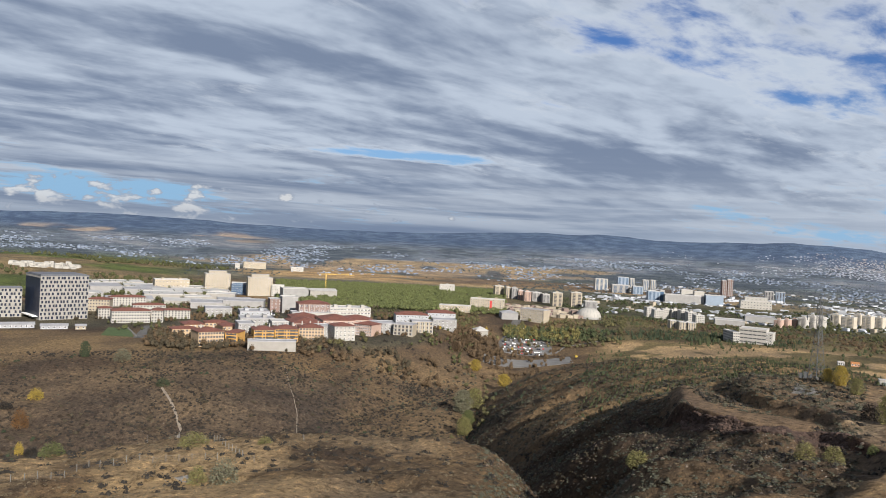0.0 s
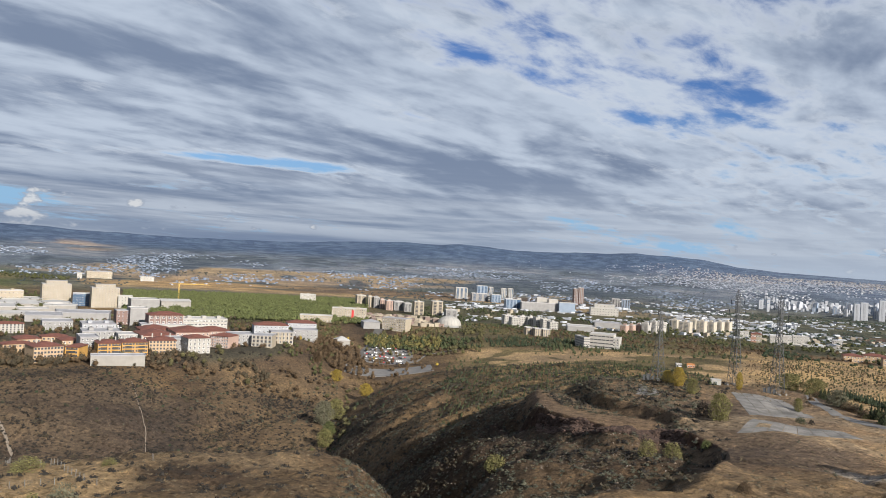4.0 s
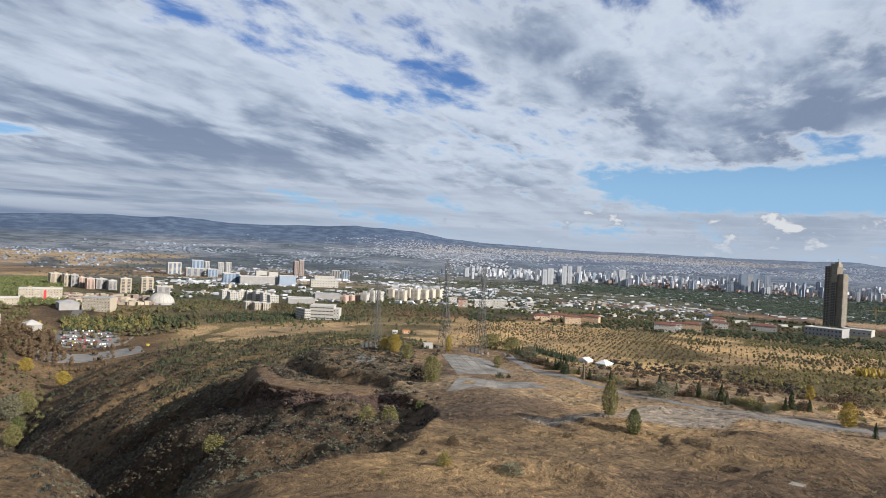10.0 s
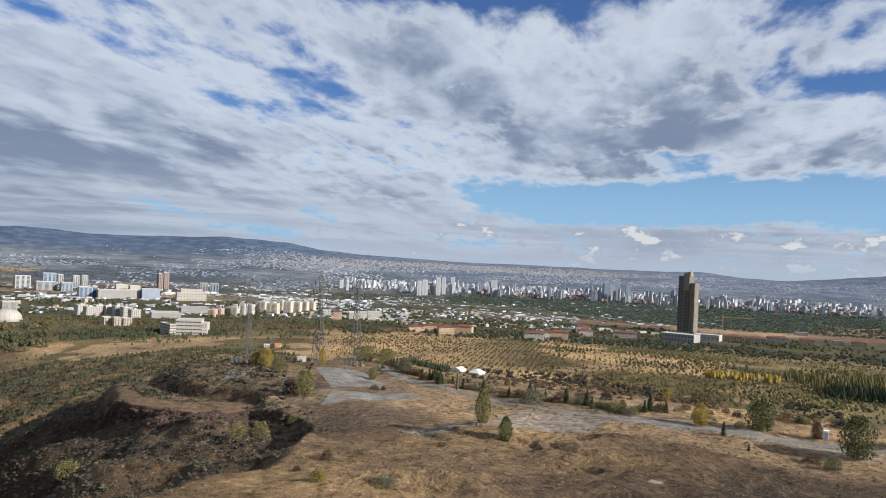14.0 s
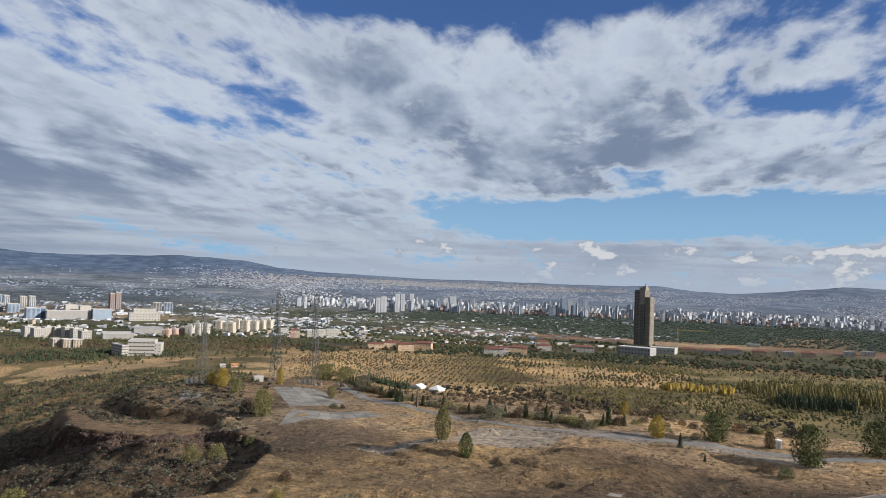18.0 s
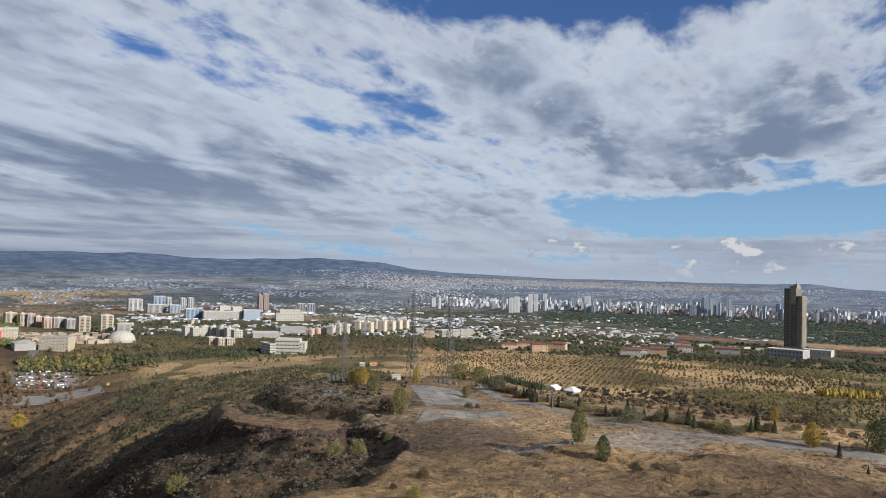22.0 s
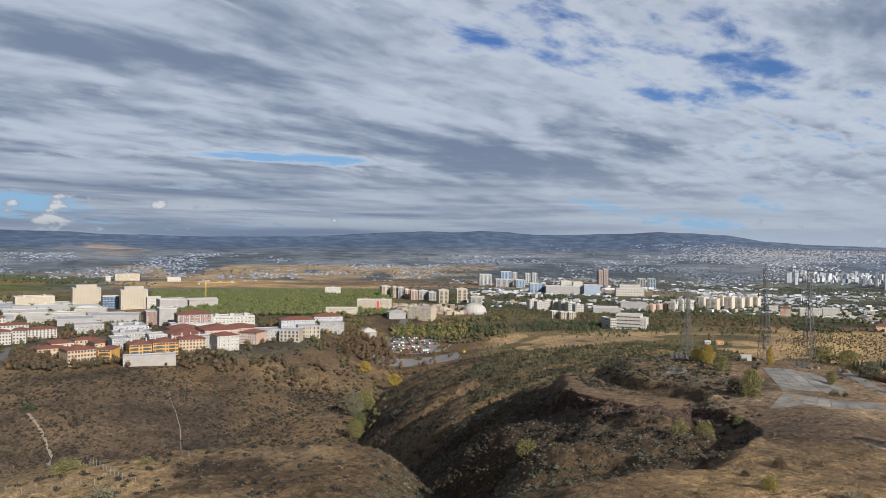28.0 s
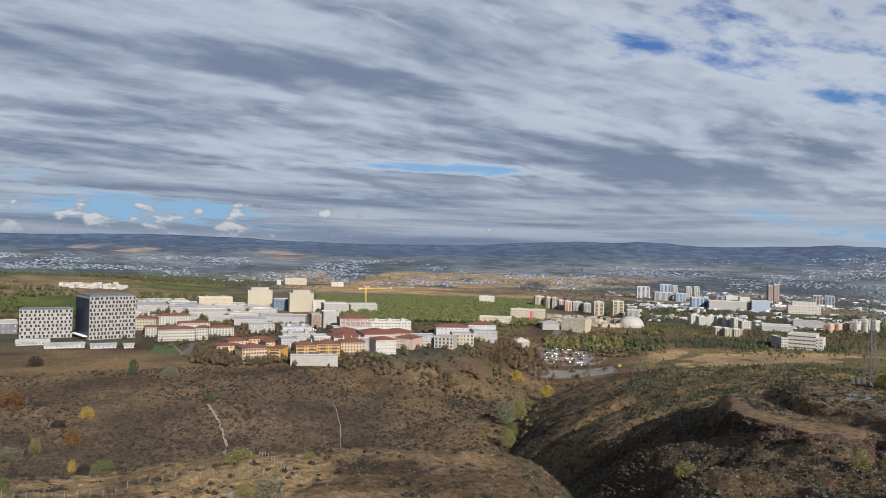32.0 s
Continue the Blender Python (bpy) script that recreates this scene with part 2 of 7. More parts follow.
MAT = {
    "ground": ground_material(),
    "facade": material("pale_facade_panels", (0.255, 0.242, 0.222), 0.8, 0.15, 1.0),
    "concrete": material("concrete", (0.15, 0.142, 0.131), 0.9, 0.5, 1.6, 0.15, object_vary=0.14),
    "asphalt": material("asphalt", (0.092, 0.088, 0.084), 0.9, 0.3, 1.0),
    "old_asphalt": material("old_asphalt", (0.15, 0.144, 0.137), 0.9, 0.3, 1.0),
    "track": material("track", (0.20, 0.165, 0.13), 0.95, 0.3, 1.0),
    "white": material("white_render", (0.33, 0.317, 0.29), 0.85, 0.12, 1.0, island=0.06),
    "cream": material("cream_render", (0.31, 0.268, 0.205), 0.85, 0.12, 1.0),
    "palecream": material("pale_cream_render", (0.40, 0.36, 0.295), 0.85, 0.12, 1.0),
    "ochre": material("ochre_render", (0.42, 0.24, 0.07), 0.85, 0.15, 1.0),
    "sand": material("sand_render", (0.38, 0.275, 0.175), 0.85, 0.15, 1.0),
    "pink": material("pink_render", (0.35, 0.25, 0.205), 0.85, 0.15, 1.0),
    "salmon": material("salmon_render", (0.33, 0.19, 0.14), 0.85, 0.15, 1.0),
    "lightgrey": material("grey_render", (0.24, 0.235, 0.23), 0.85, 0.15, 1.0),
    "midgrey": material("grey_panel", (0.30, 0.31, 0.33), 0.8, 0.2, 1.0),
    "bare": material("bare_concrete", (0.13, 0.115, 0.097), 0.9, 0.25, 1.0),
    "bareside": material("bare_concrete_pale", (0.20, 0.182, 0.152), 0.9, 0.25, 1.0),
    "darkroof": material("dark_roof", (0.10, 0.105, 0.12), 0.6, 0.2, 1.0),
    "greyroof": material("grey_roof", (0.27, 0.27, 0.28), 0.8, 0.25, 1.0),
    "whiteroof": material("white_roof", (0.36, 0.352, 0.34), 0.7, 0.15, 1.0),
    "tile": material("red_tile", (0.135, 0.054, 0.040), 0.85, 0.3, 2.0),
    "brick": material("red_brick", (0.185, 0.125, 0.11), 0.85, 0.25, 2.0),
    "glass": material("dark_glass", (0.016, 0.022, 0.038), 0.35, 0.2, 1.0, shine=0.12),
    "blueglass": material("blue_glass", (0.06, 0.10, 0.16), 0.2, 0.2, 1.0),
    "recess": material("window_recess", (0.05, 0.05, 0.055), 0.4, 0.2, 1.0),
    "steel": material("galvanised_steel", (0.10, 0.105, 0.11), 0.6, 0.2, 1.0, metal=0.2),
    "white_paint": material("white_paint", (0.80, 0.80, 0.80), 0.6, 0.08, 1.0),
    "yellow_paint": material("yellow_paint", (0.65, 0.42, 0.10), 0.6, 0.15, 1.0),
    "red_paint": material("red_paint", (0.45, 0.04, 0.04), 0.6, 0.15, 1.0),
    "grass": material("lawn_grass", (0.05, 0.075, 0.024), 0.9, 0.3, 2.0, 0.2),
    "orange_paint": material("orange_paint", (0.36, 0.16, 0.06), 0.6, 0.15, 1.0),
    "tarpaulin": material("white_tarpaulin", (0.52, 0.53, 0.55), 0.5, 0.1, 1.0),
    "bark": material("bark", (0.11, 0.085, 0.06), 0.95, 0.3, 3.0),
    "pine": leaf_material("pine_needles", (0.045, 0.065, 0.032)),
    "pine2": leaf_material("young_pine_needles", (0.07, 0.085, 0.035)),
    "olive": leaf_material("olive_leaves", (0.118, 0.108, 0.046)),
    # near plants: brighter copies with the sunlight on the leaves put into the colour
    "olive_close": leaf_material("sunlit_olive_leaves", (0.150, 0.138, 0.052), 0.3, 1.0),
    "green_close": leaf_material("sunlit_green_leaves", (0.085, 0.098, 0.034), 0.3, 1.0),
    "sage_close": leaf_material("sunlit_sage_leaves", (0.125, 0.120, 0.078), 0.3, 1.0),
    "pine_close": leaf_material("sunlit_pine_needles", (0.045, 0.058, 0.030), 0.3, 1.0),
    "forest": leaf_material("forest_needles", (0.135, 0.155, 0.055)),
    "gold": leaf_material("gold_green_leaves", (0.19, 0.165, 0.055)),
    # far trees: haze put into paler, bluer copies of the leaf colours
    "hazetree": leaf_material("hazed_leaves", (0.085, 0.11, 0.115)),
    "farpine": leaf_material("hazed_pine_needles", (0.085, 0.115, 0.085)),
    "green": leaf_material("green_leaves", (0.088, 0.093, 0.035)),
    "yellow": leaf_material("yellow_leaves", (0.31, 0.225, 0.042)),
    "rust": leaf_material("rust_leaves", (0.125, 0.083, 0.045)),
    "orange": leaf_material("orange_leaves", (0.185, 0.095, 0.035)),
    "twig": leaf_material("bare_twigs", (0.035, 0.03, 0.024)),
    "drybush": leaf_material("dry_bush_leaves", (0.075, 0.060, 0.036)),
    "sage": leaf_material("sage_leaves", (0.10, 0.10, 0.068)),
    "straw": leaf_material("dry_grass", (0.20, 0.155, 0.095)),
    "rock": material("rock", (0.21, 0.185, 0.16), 0.9, 0.3, 2.0, island=0.3),
    "flankrock": material("brown_rock", (0.105, 0.082, 0.062), 0.95, 0.35, 2.0, island=0.45),
    "darkrock": material("dark_rock", (0.056, 0.036, 0.028), 0.95, 0.4, 2.0, island=0.4),
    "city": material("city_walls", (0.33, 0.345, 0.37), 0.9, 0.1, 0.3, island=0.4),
    # next three: walls of the distant city with haze put into their colour
    "hazeblue": material("hazed_blue_walls", (0.155, 0.188, 0.245), 0.9, 0.1, 0.3, island=0.22),
    "cityhaze": material("hazed_pale_walls", (0.23, 0.26, 0.31), 0.9, 0.1, 0.3, island=0.3),
    "citypale": material("hazed_hillside_walls", (0.30, 0.325, 0.37), 0.9, 0.1, 0.3, island=0.25),
    "citywarm": material("warm_city_walls", (0.30, 0.285, 0.28), 0.9, 0.1, 0.3, island=0.3),
    "cityroof": material("city_roofs", (0.19, 0.14, 0.122), 0.9, 0.2, 0.3, island=0.3),
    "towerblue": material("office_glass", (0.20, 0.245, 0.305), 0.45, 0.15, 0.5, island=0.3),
}

# ---- the ground: one sheet, built as a fan of rings round the lookout ----
def lattice(ix, iy, seed):
    h = np.sin(ix * 127.1 + iy * 311.7 + seed * 74.7) * 43758.5453
    return h - np.floor(h)


def value_noise(x, y, seed=0):
    ix, iy = np.floor(x), np.floor(y)
    fx, fy = x - ix, y - iy
    fx, fy = fx * fx * (3 - 2 * fx), fy * fy * (3 - 2 * fy)
    a, b = lattice(ix, iy, seed), lattice(ix + 1, iy, seed)
    c, d = lattice(ix, iy + 1, seed), lattice(ix + 1, iy + 1, seed)
    return (a + (b - a) * fx) * (1 - fy) + (c + (d - c) * fx) * fy


def fbm(x, y, size, octaves=4, seed=0):
    """Fractal noise about 0, with its largest swells of that size in metres."""
    total, amp = 0.0, 1.0
    for i in range(octaves):
        total = total + amp * (value_noise(x / size * 2**i + 17.3 * i, y / size * 2**i - 9.1 * i, seed + i) - 0.5)
        amp *= 0.5
    return total


def step(x, a, b):
    t = np.clip((x - a) / (b - a), 0, 1)
    return t * t * (3 - 2 * t)


def knots(x, *pairs):
    return np.interp(x, [p[0] for p in pairs], [p[1] for p in pairs])


def bump(az, d, a0, d0, wa, wd):
    return np.exp(-((az - a0) / wa) ** 2 - ((d - d0) / wd) ** 2)


SKYLINE = ((-180, 0.3), (-84, 0.2), (-78, 0.25), (-72.7, 0.42), (-69, -0.1), (-65.7, -0.35), (-61, -0.1), (-50, -0.1), (-41, 0.0), (-32, 0.35), (-25, 0.93), (-16, 0.75),
           (-11, 0.9), (-7, 0.98), (-3, 0.7), (2, 0.5), (11, 0.4), (23, 0.7), (33, 0.5), (50, 0.5), (180, 0.3))


def height(x, y):
    """Ground level in metres at a place; the eye is at 100."""
    x, y = np.asarray(x, float), np.asarray(y, float)
    d = np.hypot(x, y) + 1e-6
    az = np.degrees(np.arctan2(-x, y))
    # the plain: campus level near by, the basin further out, then the hills all round it
    plain = knots(d, (0, 0), (880, 0), (1500, -20), (2500, -20), (3900, 55), (5200, 60))
    plain = plain - 31 * np.exp(-((az + 4) / 7.5) ** 2) * step(d, 500, 640) * (1 - step(d, 900, 1120))
    plain = plain + 32 * bump(az, d, 33, 2250, 13, 520) + 14 * bump(az, d, -74, 2000, 6, 380) + 10 * bump(az, d, 3, 1500, 9, 260)
    sky_el = knots(az, *SKYLINE) + 0.10 * fbm(az, az * 0, 3.0, 3, 5)
    top = 100 + 4650 * np.tan(np.radians(sky_el))
    rise = step(d, 3700, 4700) ** 1.5 * (0.84 + 0.5 * fbm(x, y, 800, 4, 3))
    plain = plain + (top - plain) * np.where(d > 4400, np.maximum(rise, step(d, 4300, 4650)), rise)
    # the near slope on the left: a spur, the far side of the ravine, and the shelf on which the campus stands
    spur = knots(d, (0, 98.4), (6, 97), (30, 84), (80, 63), (140, 46), (195, 35), (245, 31), (262, 27), (300, 10), (360, -18), (430, -30))
    brink = knots(az, (-20, 760), (2, 740), (5.5, 700), (10.6, 640), (17, 592), (26, 612), (34, 640), (45, 660), (60, 560))
    face = -30 + 30 * np.clip((d - brink + 150) / 150, 0, 1) ** 0.85
    left = np.where(d < 430, spur, np.where(d < brink, face, 0))
    left = left + (6 * fbm(x, y, 130, 4, 11) + 2.0 * fbm(x, y, 30, 3, 12)) * step(d, 60, 200) * (1 - step(d, brink - 20, brink + 30))
    rill = np.abs(fbm(az * 14, d * 0.25, 26, 3, 21))
    left = left - 1.6 * (1 - step(rill, 0, 0.2)) * step(d, 440, 480) * (1 - step(d, brink - 30, brink))
    # the ravine between
    ravine = knots(d, (0, 98.4), (6, 97), (60, 72), (150, 42), (250, 8), (350, -18), (430, -29), (700, -31), (900, -31), (1120, -8), (1500, -20))
    mid = knots(d, (0, -12), (250, -12), (288, -6.6), (400, -3.8), (465, -2.4), (525, -3.0), (600, -3.3), (715, -5.3), (900, -7.5))
    # the ridge on the right, with the levelled ground on top
    top_r = knots(d, (0, 98.4), (6, 97), (30, 85), (80, 69), (130, 58.5), (170, 54.5), (215, 52), (330, 52), (460, 49))
    crest = knots(az, (-100, 240), (-75, 245), (-66, 252), (-58, 262), (-50, 275), (-41, 300), (-36, 345), (-33, 365), (-28, 420), (-22, 450), (-16, 480), (-12, 520), (-8, 560))
    top_r = top_r + (plain - top_r) * step(d, crest, crest + knots(az, (-50, 330), (-30, 260)))
    swell = knots(az, (-100, 1), (-36, 1), (-28, 0.45), (-20, 1)) * step(d, 70, 150) * (1 - step(d, 195, 300) * step(-az, 24, 32) * 0.93)
    top_r = top_r + (5.0 * fbm(x, y, 75, 4, 31) + 1.6 * fbm(x, y, 18, 3, 32)) * swell * (1 - step(d, crest, crest + 200))
    side = 1 - np.exp(-np.clip(mid - az, 0, 200) / knots(d, (200, 3.8), (250, 4.6), (290, 8.0), (450, 9.5)))
    right = ravine + (top_r - ravine) * side
    gullies = np.abs(fbm(y + 0.4 * x + 7 * fbm(x, y, 40, 2, 42), x * 0.24, 42, 3, 41))
    right = right - 6 * (1 - step(gullies, 0, 0.22)) * np.exp(-((side - 0.55) / 0.3) ** 2) * step(d, 150, 240) * (1 - step(d, 520, 640))
    # the quarry cut under the round track
    lip = knots(az, (-33, 214), (-31.9, 221), (-30.4, 233), (-29, 241), (-27.5, 249), (-25, 249), (-23.4, 249), (-21.4, 259), (-20, 267), (-18.6, 278), (-16, 300), (-13, 320))
    lip = lip + 4 * fbm(x, y, 14, 4, 43)
    brow = knots(d, (118, -15), (128, -20), (136, -25.5), (143, -29.4), (150, -31), (224, -31.8)) + 1.2 * fbm(x, y, 20, 3, 44)
    fall = step(az, brow, brow + 5) * step(-az, 9, 20) * step(d, 95, 118) * (1 - step(d, 165, 185))
    right = right - fall * (5.0 + 3.5 * fbm(x, y, 22, 4, 47))
    # stony spurs and runnels of the flank
    rough = np.exp(-((side - 0.6) / 0.36) ** 2) * step(d, 165, 225) * (1 - step(d, 470, 570))
    crag = np.abs(fbm(x * 0.8 - 0.6 * y, (0.6 * x + 0.8 * y) * 0.45, 30, 4, 48))
    right = right + (4.5 * fbm(x, y, 46, 5, 46) + 5.0 * crag + 1.6 * fbm(x, y, 9, 3, 50) - 1.5) * rough
    # the levelled round terrace, the bank behind it, and the pit floor under its broken lip
    bank_at = knots(az, (-29.5, 250), (-28.3, 258), (-27.7, 264), (-26, 272), (-24.4, 278), (-22.4, 290), (-20.5, 310), (-18.5, 322), (-16, 330)) + 3 * fbm(x, y, 12, 3, 45)
    shelf = step(-az, 16.6, 18.6) * (1 - step(-az, 27.6, 28.6)) * step(d, lip - 1, lip + 1) * (1 - step(d, bank_at, bank_at + 4.5))
    right = right + (46.3 + 0.5 * fbm(x, y, 20, 3, 52) - right) * shelf
    plate = step(-az, 20.5, 23.2) * (1 - step(-az, 33, 37)) * step(d, bank_at, bank_at + 5) * (1 - step(d, 325, 390))
    right = right + (51.8 + 1.2 * fbm(x, y, 25, 3, 54) - right) * plate * 0.9
    floor_from = knots(az, (-32.5, 196), (-31, 172), (-29.5, 160), (-28, 161), (-23.8, 169), (-19.4, 179), (-15.7, 188), (-12, 200))
    floor_z = knots(az, (-32.2, 50), (-31, 46), (-28, 43.8), (-24, 42.6), (-20, 40.0), (-17, 35), (-12, 22)) + 3.2 * fbm(x, y, 24, 4, 53) + 3.0 * step(d, lip - 14, lip - 2)
    pit = step(d, floor_from, floor_from + 24) * (1 - step(d, lip - 3.2, lip)) * step(-az, 14, 19) * (1 - step(-az, 31.4, 32.3))
    right = right + (np.minimum(floor_z, right) - right) * pit
    # long grassy banks across the near slope, and the erosion steps further right
    for line, tall, wide, a0, a1 in ((knots(az, (-34, 127), (-30, 124), (-23.5, 121), (-17, 124), (-12, 137)), 0.5, 5.0, 11, 34),
                                     (knots(az, (-32, 152), (-28, 160), (-23.8, 168), (-19.4, 178), (-15.7, 186)), 1.6, 7.0, 14, 32),
                                     (knots(az, (-62, 190), (-57, 175), (-53, 168), (-49, 160)), 1.5, 3.4, 49, 62),
                                     (knots(az, (-60, 160), (-55, 166), (-52, 176), (-48, 172)), 1.1, 3.0, 47, 58),
                                     (knots(az, (-46, 126), (-42, 133), (-38, 130)), 1.6, 4.5, 37, 46)):
        off = d - line - 3 * fbm(x, y, 16, 3, 86)
        right = right + tall * np.where(off > 0, np.exp(-(off / (wide * 0.4)) ** 2), np.exp(-(off / wide) ** 2)) * step(-az, a0 - 2, a0 + 2) * (1 - step(-az, a1 - 2, a1 + 2))
    lumps = 1.1 * fbm(x, y, 5.5, 3, 91) * step(d, 150, 220) * (1 - step(d, 540, 640))
    right, left = right + lumps * (1 - shelf) * (1 - 0.9 * step(-az, 31, 33)), left + lumps
    # low banks and mounds of the near ground
    level = fbm(x, y, 62, 4, 82)
    banks = 0.9 * step(level, -0.010, 0.012) + 0.7 * step(level, 0.10, 0.125) + 0.7 * step(level, -0.135, -0.115)
    mounds = 1.5 * fbm(x, y, 13, 3, 83) + 1.2 * np.abs(fbm(x, y, 30, 3, 84))
    flat_top = step(-az, 28, 30) * step(d, 205, 225)
    right = right + (banks + mounds) * step(d, 112, 135) * (1 - step(d, 240, 290)) * (1 - flat_top * 0.95)
    left = left + (banks * 0.8 + mounds) * step(d, 112, 135) * (1 - step(d, 560, 600))
    w = step(az, mid, mid + knots(d, (0, 6), (200, 9.5), (300, 9), (420, 8), (600, 9)))
    near = np.where(az > mid, ravine + (left - ravine) * w, right)
    out = step(d, 900, 1150)
    z = near * (1 - out) + plain * out
    # behind the lookout the hill goes on
    behind = step(np.abs(az), 100, 130)
    return z * (1 - behind) + behind * (98.4 - 30 * step(d, 30, 700) + 10 * fbm(x, y, 300, 3, 51) * step(d, 20, 200))


def ground_z(x, y):
    return float(height(x, y))


def spot(az, d):
    """Place on the ground in a direction (degrees left of straight ahead) at a distance."""
    p = toward(az) * d
    return Vector((p.x, p.y, ground_z(p.x, p.y)))


def mix3(base, color, f):
    return base + (np.array(color) - base) * f[..., None]


def land_cover(x, y, z):
    """The colour of what lies on the ground, with some sun, shade and haze mixed in: dry grass, soil, woods, fields,
    streets.
    """
    d = np.hypot(x, y)
    az = np.degrees(np.arctan2(-x, y))
    c = np.zeros((*x.shape, 3)) + np.array((0.132, 0.097, 0.067))
    patch = fbm(x, y, 60, 4, 61)
    c = mix3(c, (0.190, 0.140, 0.088), step(patch, 0.0, 0.25))
    c = mix3(c, (0.078, 0.062, 0.050), step(-patch, 0.05, 0.3) * 0.8)
    # sunlit right ground raised, cloud-shaded left slopes lowered, both in the colour
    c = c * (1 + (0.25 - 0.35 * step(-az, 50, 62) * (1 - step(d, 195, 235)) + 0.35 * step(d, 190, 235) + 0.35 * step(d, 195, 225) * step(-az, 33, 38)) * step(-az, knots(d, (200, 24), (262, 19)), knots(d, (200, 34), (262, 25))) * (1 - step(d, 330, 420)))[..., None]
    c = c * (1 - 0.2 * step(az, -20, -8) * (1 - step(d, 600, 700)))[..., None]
    flat_left = step(az, 14, 19) * step(d, 600, 622) * (1 - step(d, 735, 765))
    c = mix3(c, (0.20, 0.15, 0.095), flat_left * 0.8)
    straw = step(az, -4, 2) * (1 - step(d, 240, 275)) * step(fbm(x, y, 34, 4, 66), -0.18, 0.12)
    c = mix3(c, (0.27, 0.207, 0.135), straw * 0.8)
    c = c * np.array((1.0, 0.985, 0.93))
    # stony faces of the ravine
    mid = knots(d, (0, -12), (250, -12), (288, -6.6), (400, -3.8), (465, -2.4), (525, -3.0), (600, -3.3), (715, -5.3), (900, -7.5))
    stony = (0.15 + 0.85 * step(az, 3, 9)) * step(d, 270, 330) * (1 - step(d, 560, 640)) * step(az, mid, mid + 3)
    c = mix3(c, (0.112, 0.090, 0.070), stony * 0.7)
    c = mix3(c, (0.178, 0.132, 0.083), step(az, mid, mid + 2) * (1 - step(az, 5, 9)) * step(d, 440, 500) * (1 - step(d, 690, 760)) * 0.7)
    # ridge flank darkened: cloud shade and its turned-away slope put into the colour
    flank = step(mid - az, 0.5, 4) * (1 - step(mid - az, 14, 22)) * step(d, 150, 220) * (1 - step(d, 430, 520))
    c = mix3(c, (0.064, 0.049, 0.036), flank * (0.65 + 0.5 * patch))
    upper = step(-az, 5, 9) * (1 - step(-az, 31, 34)) * step(d, 285, 360) * (1 - step(d, 520, 600))
    c = mix3(c, (0.19, 0.138, 0.085), upper * (0.55 + 0.6 * patch))
    # shade of the near flank and pit, put into the colour by multiplying it down
    flank_shade = step(-az, 3, 8) * (1 - step(-az, 27, 32)) * step(d, 135, 165)
    shade_end = knots(az, (-32, 236), (-20, 252), (-16, 330), (-3, 380))
    flank_shade = flank_shade * (1 - step(d, shade_end, shade_end + 25))
    c = c * (1 - np.array((0.38, 0.41, 0.44)) * flank_shade[..., None])
    # quarry soil and the round track
    lip = knots(az, (-33, 214), (-31.9, 221), (-30.4, 233), (-29, 241), (-27.5, 249), (-25, 249), (-23.4, 249), (-21.4, 259), (-20, 267), (-18.6, 278), (-16, 300), (-13, 320)) + 4 * fbm(x, y, 14, 4, 43)
    bank_at = knots(az, (-29.5, 250), (-28.3, 258), (-27.7, 264), (-26, 272), (-24.4, 278), (-22.4, 290), (-20.5, 310), (-18.5, 322), (-16, 330)) + 3 * fbm(x, y, 12, 3, 45)
    track = step(-az, 16.6, 18.6) * (1 - step(-az, 27.6, 28.6)) * step(d, lip, lip + 3) * (1 - step(d, bank_at - 3, bank_at + 1))
    c = mix3(c, (0.165, 0.122, 0.086), track)
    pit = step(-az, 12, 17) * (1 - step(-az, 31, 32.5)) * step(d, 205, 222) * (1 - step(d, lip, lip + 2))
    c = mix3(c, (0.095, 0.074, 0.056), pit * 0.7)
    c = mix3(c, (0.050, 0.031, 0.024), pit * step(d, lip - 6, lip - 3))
    # the slope left of the brow: its shade painted in as a darker ground colour
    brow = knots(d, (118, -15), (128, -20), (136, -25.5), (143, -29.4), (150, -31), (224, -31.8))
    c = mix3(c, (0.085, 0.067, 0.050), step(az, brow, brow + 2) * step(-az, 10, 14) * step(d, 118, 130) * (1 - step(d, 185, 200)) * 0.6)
    # pale trodden gravel and broken paving on the levelled ground
    rough = fbm(x, y, 16, 4, 63)
    mid_d = knots(az, (-71, 243), (-66, 248), (-60, 252), (-55, 245), (-49, 228), (-43, 213), (-38.5, 203))
    half = knots(az, (-71, 2), (-66, 3), (-60, 6), (-55, 10), (-49, 15), (-43, 11), (-38.5, 6))
    pale = (1 - step(np.abs(d - mid_d) + 14 * rough, half * 0.7, half * 1.15)) * step(-az, 37.5, 39) * (1 - step(-az, 70, 74))
    c = mix3(c, (0.33, 0.30, 0.26), pale * 0.9)
    worn = step(-az, 27, 30) * (1 - step(-az, 56, 62)) * step(d, 236, 252) * (1 - step(d, 290, 320)) * step(rough, -0.12, 0.1)
    c = mix3(c, (0.25, 0.205, 0.15), worn * 0.7)
    # beyond the brow: plantations, orchards, campus green, fields, woods
    far = step(d, 480, 620)
    orchard = far * step(-az, 26, 34) * (1 - step(d, 1000, 1150))
    c = mix3(c, (0.43, 0.315, 0.175), orchard)
    c = mix3(c, (0.145, 0.125, 0.065), orchard * step(-az, 40, 50) * step(fbm(x, y, 70, 4, 67), -0.15, 0.08))
    c = mix3(c, (0.13, 0.13, 0.06), orchard * step(-az, 60, 68) * 0.7)
    plant = step(d, 330, 380) * step(-az, 10, 16) * (1 - step(-az, 28, 34)) * (1 - step(d, 520, 600))
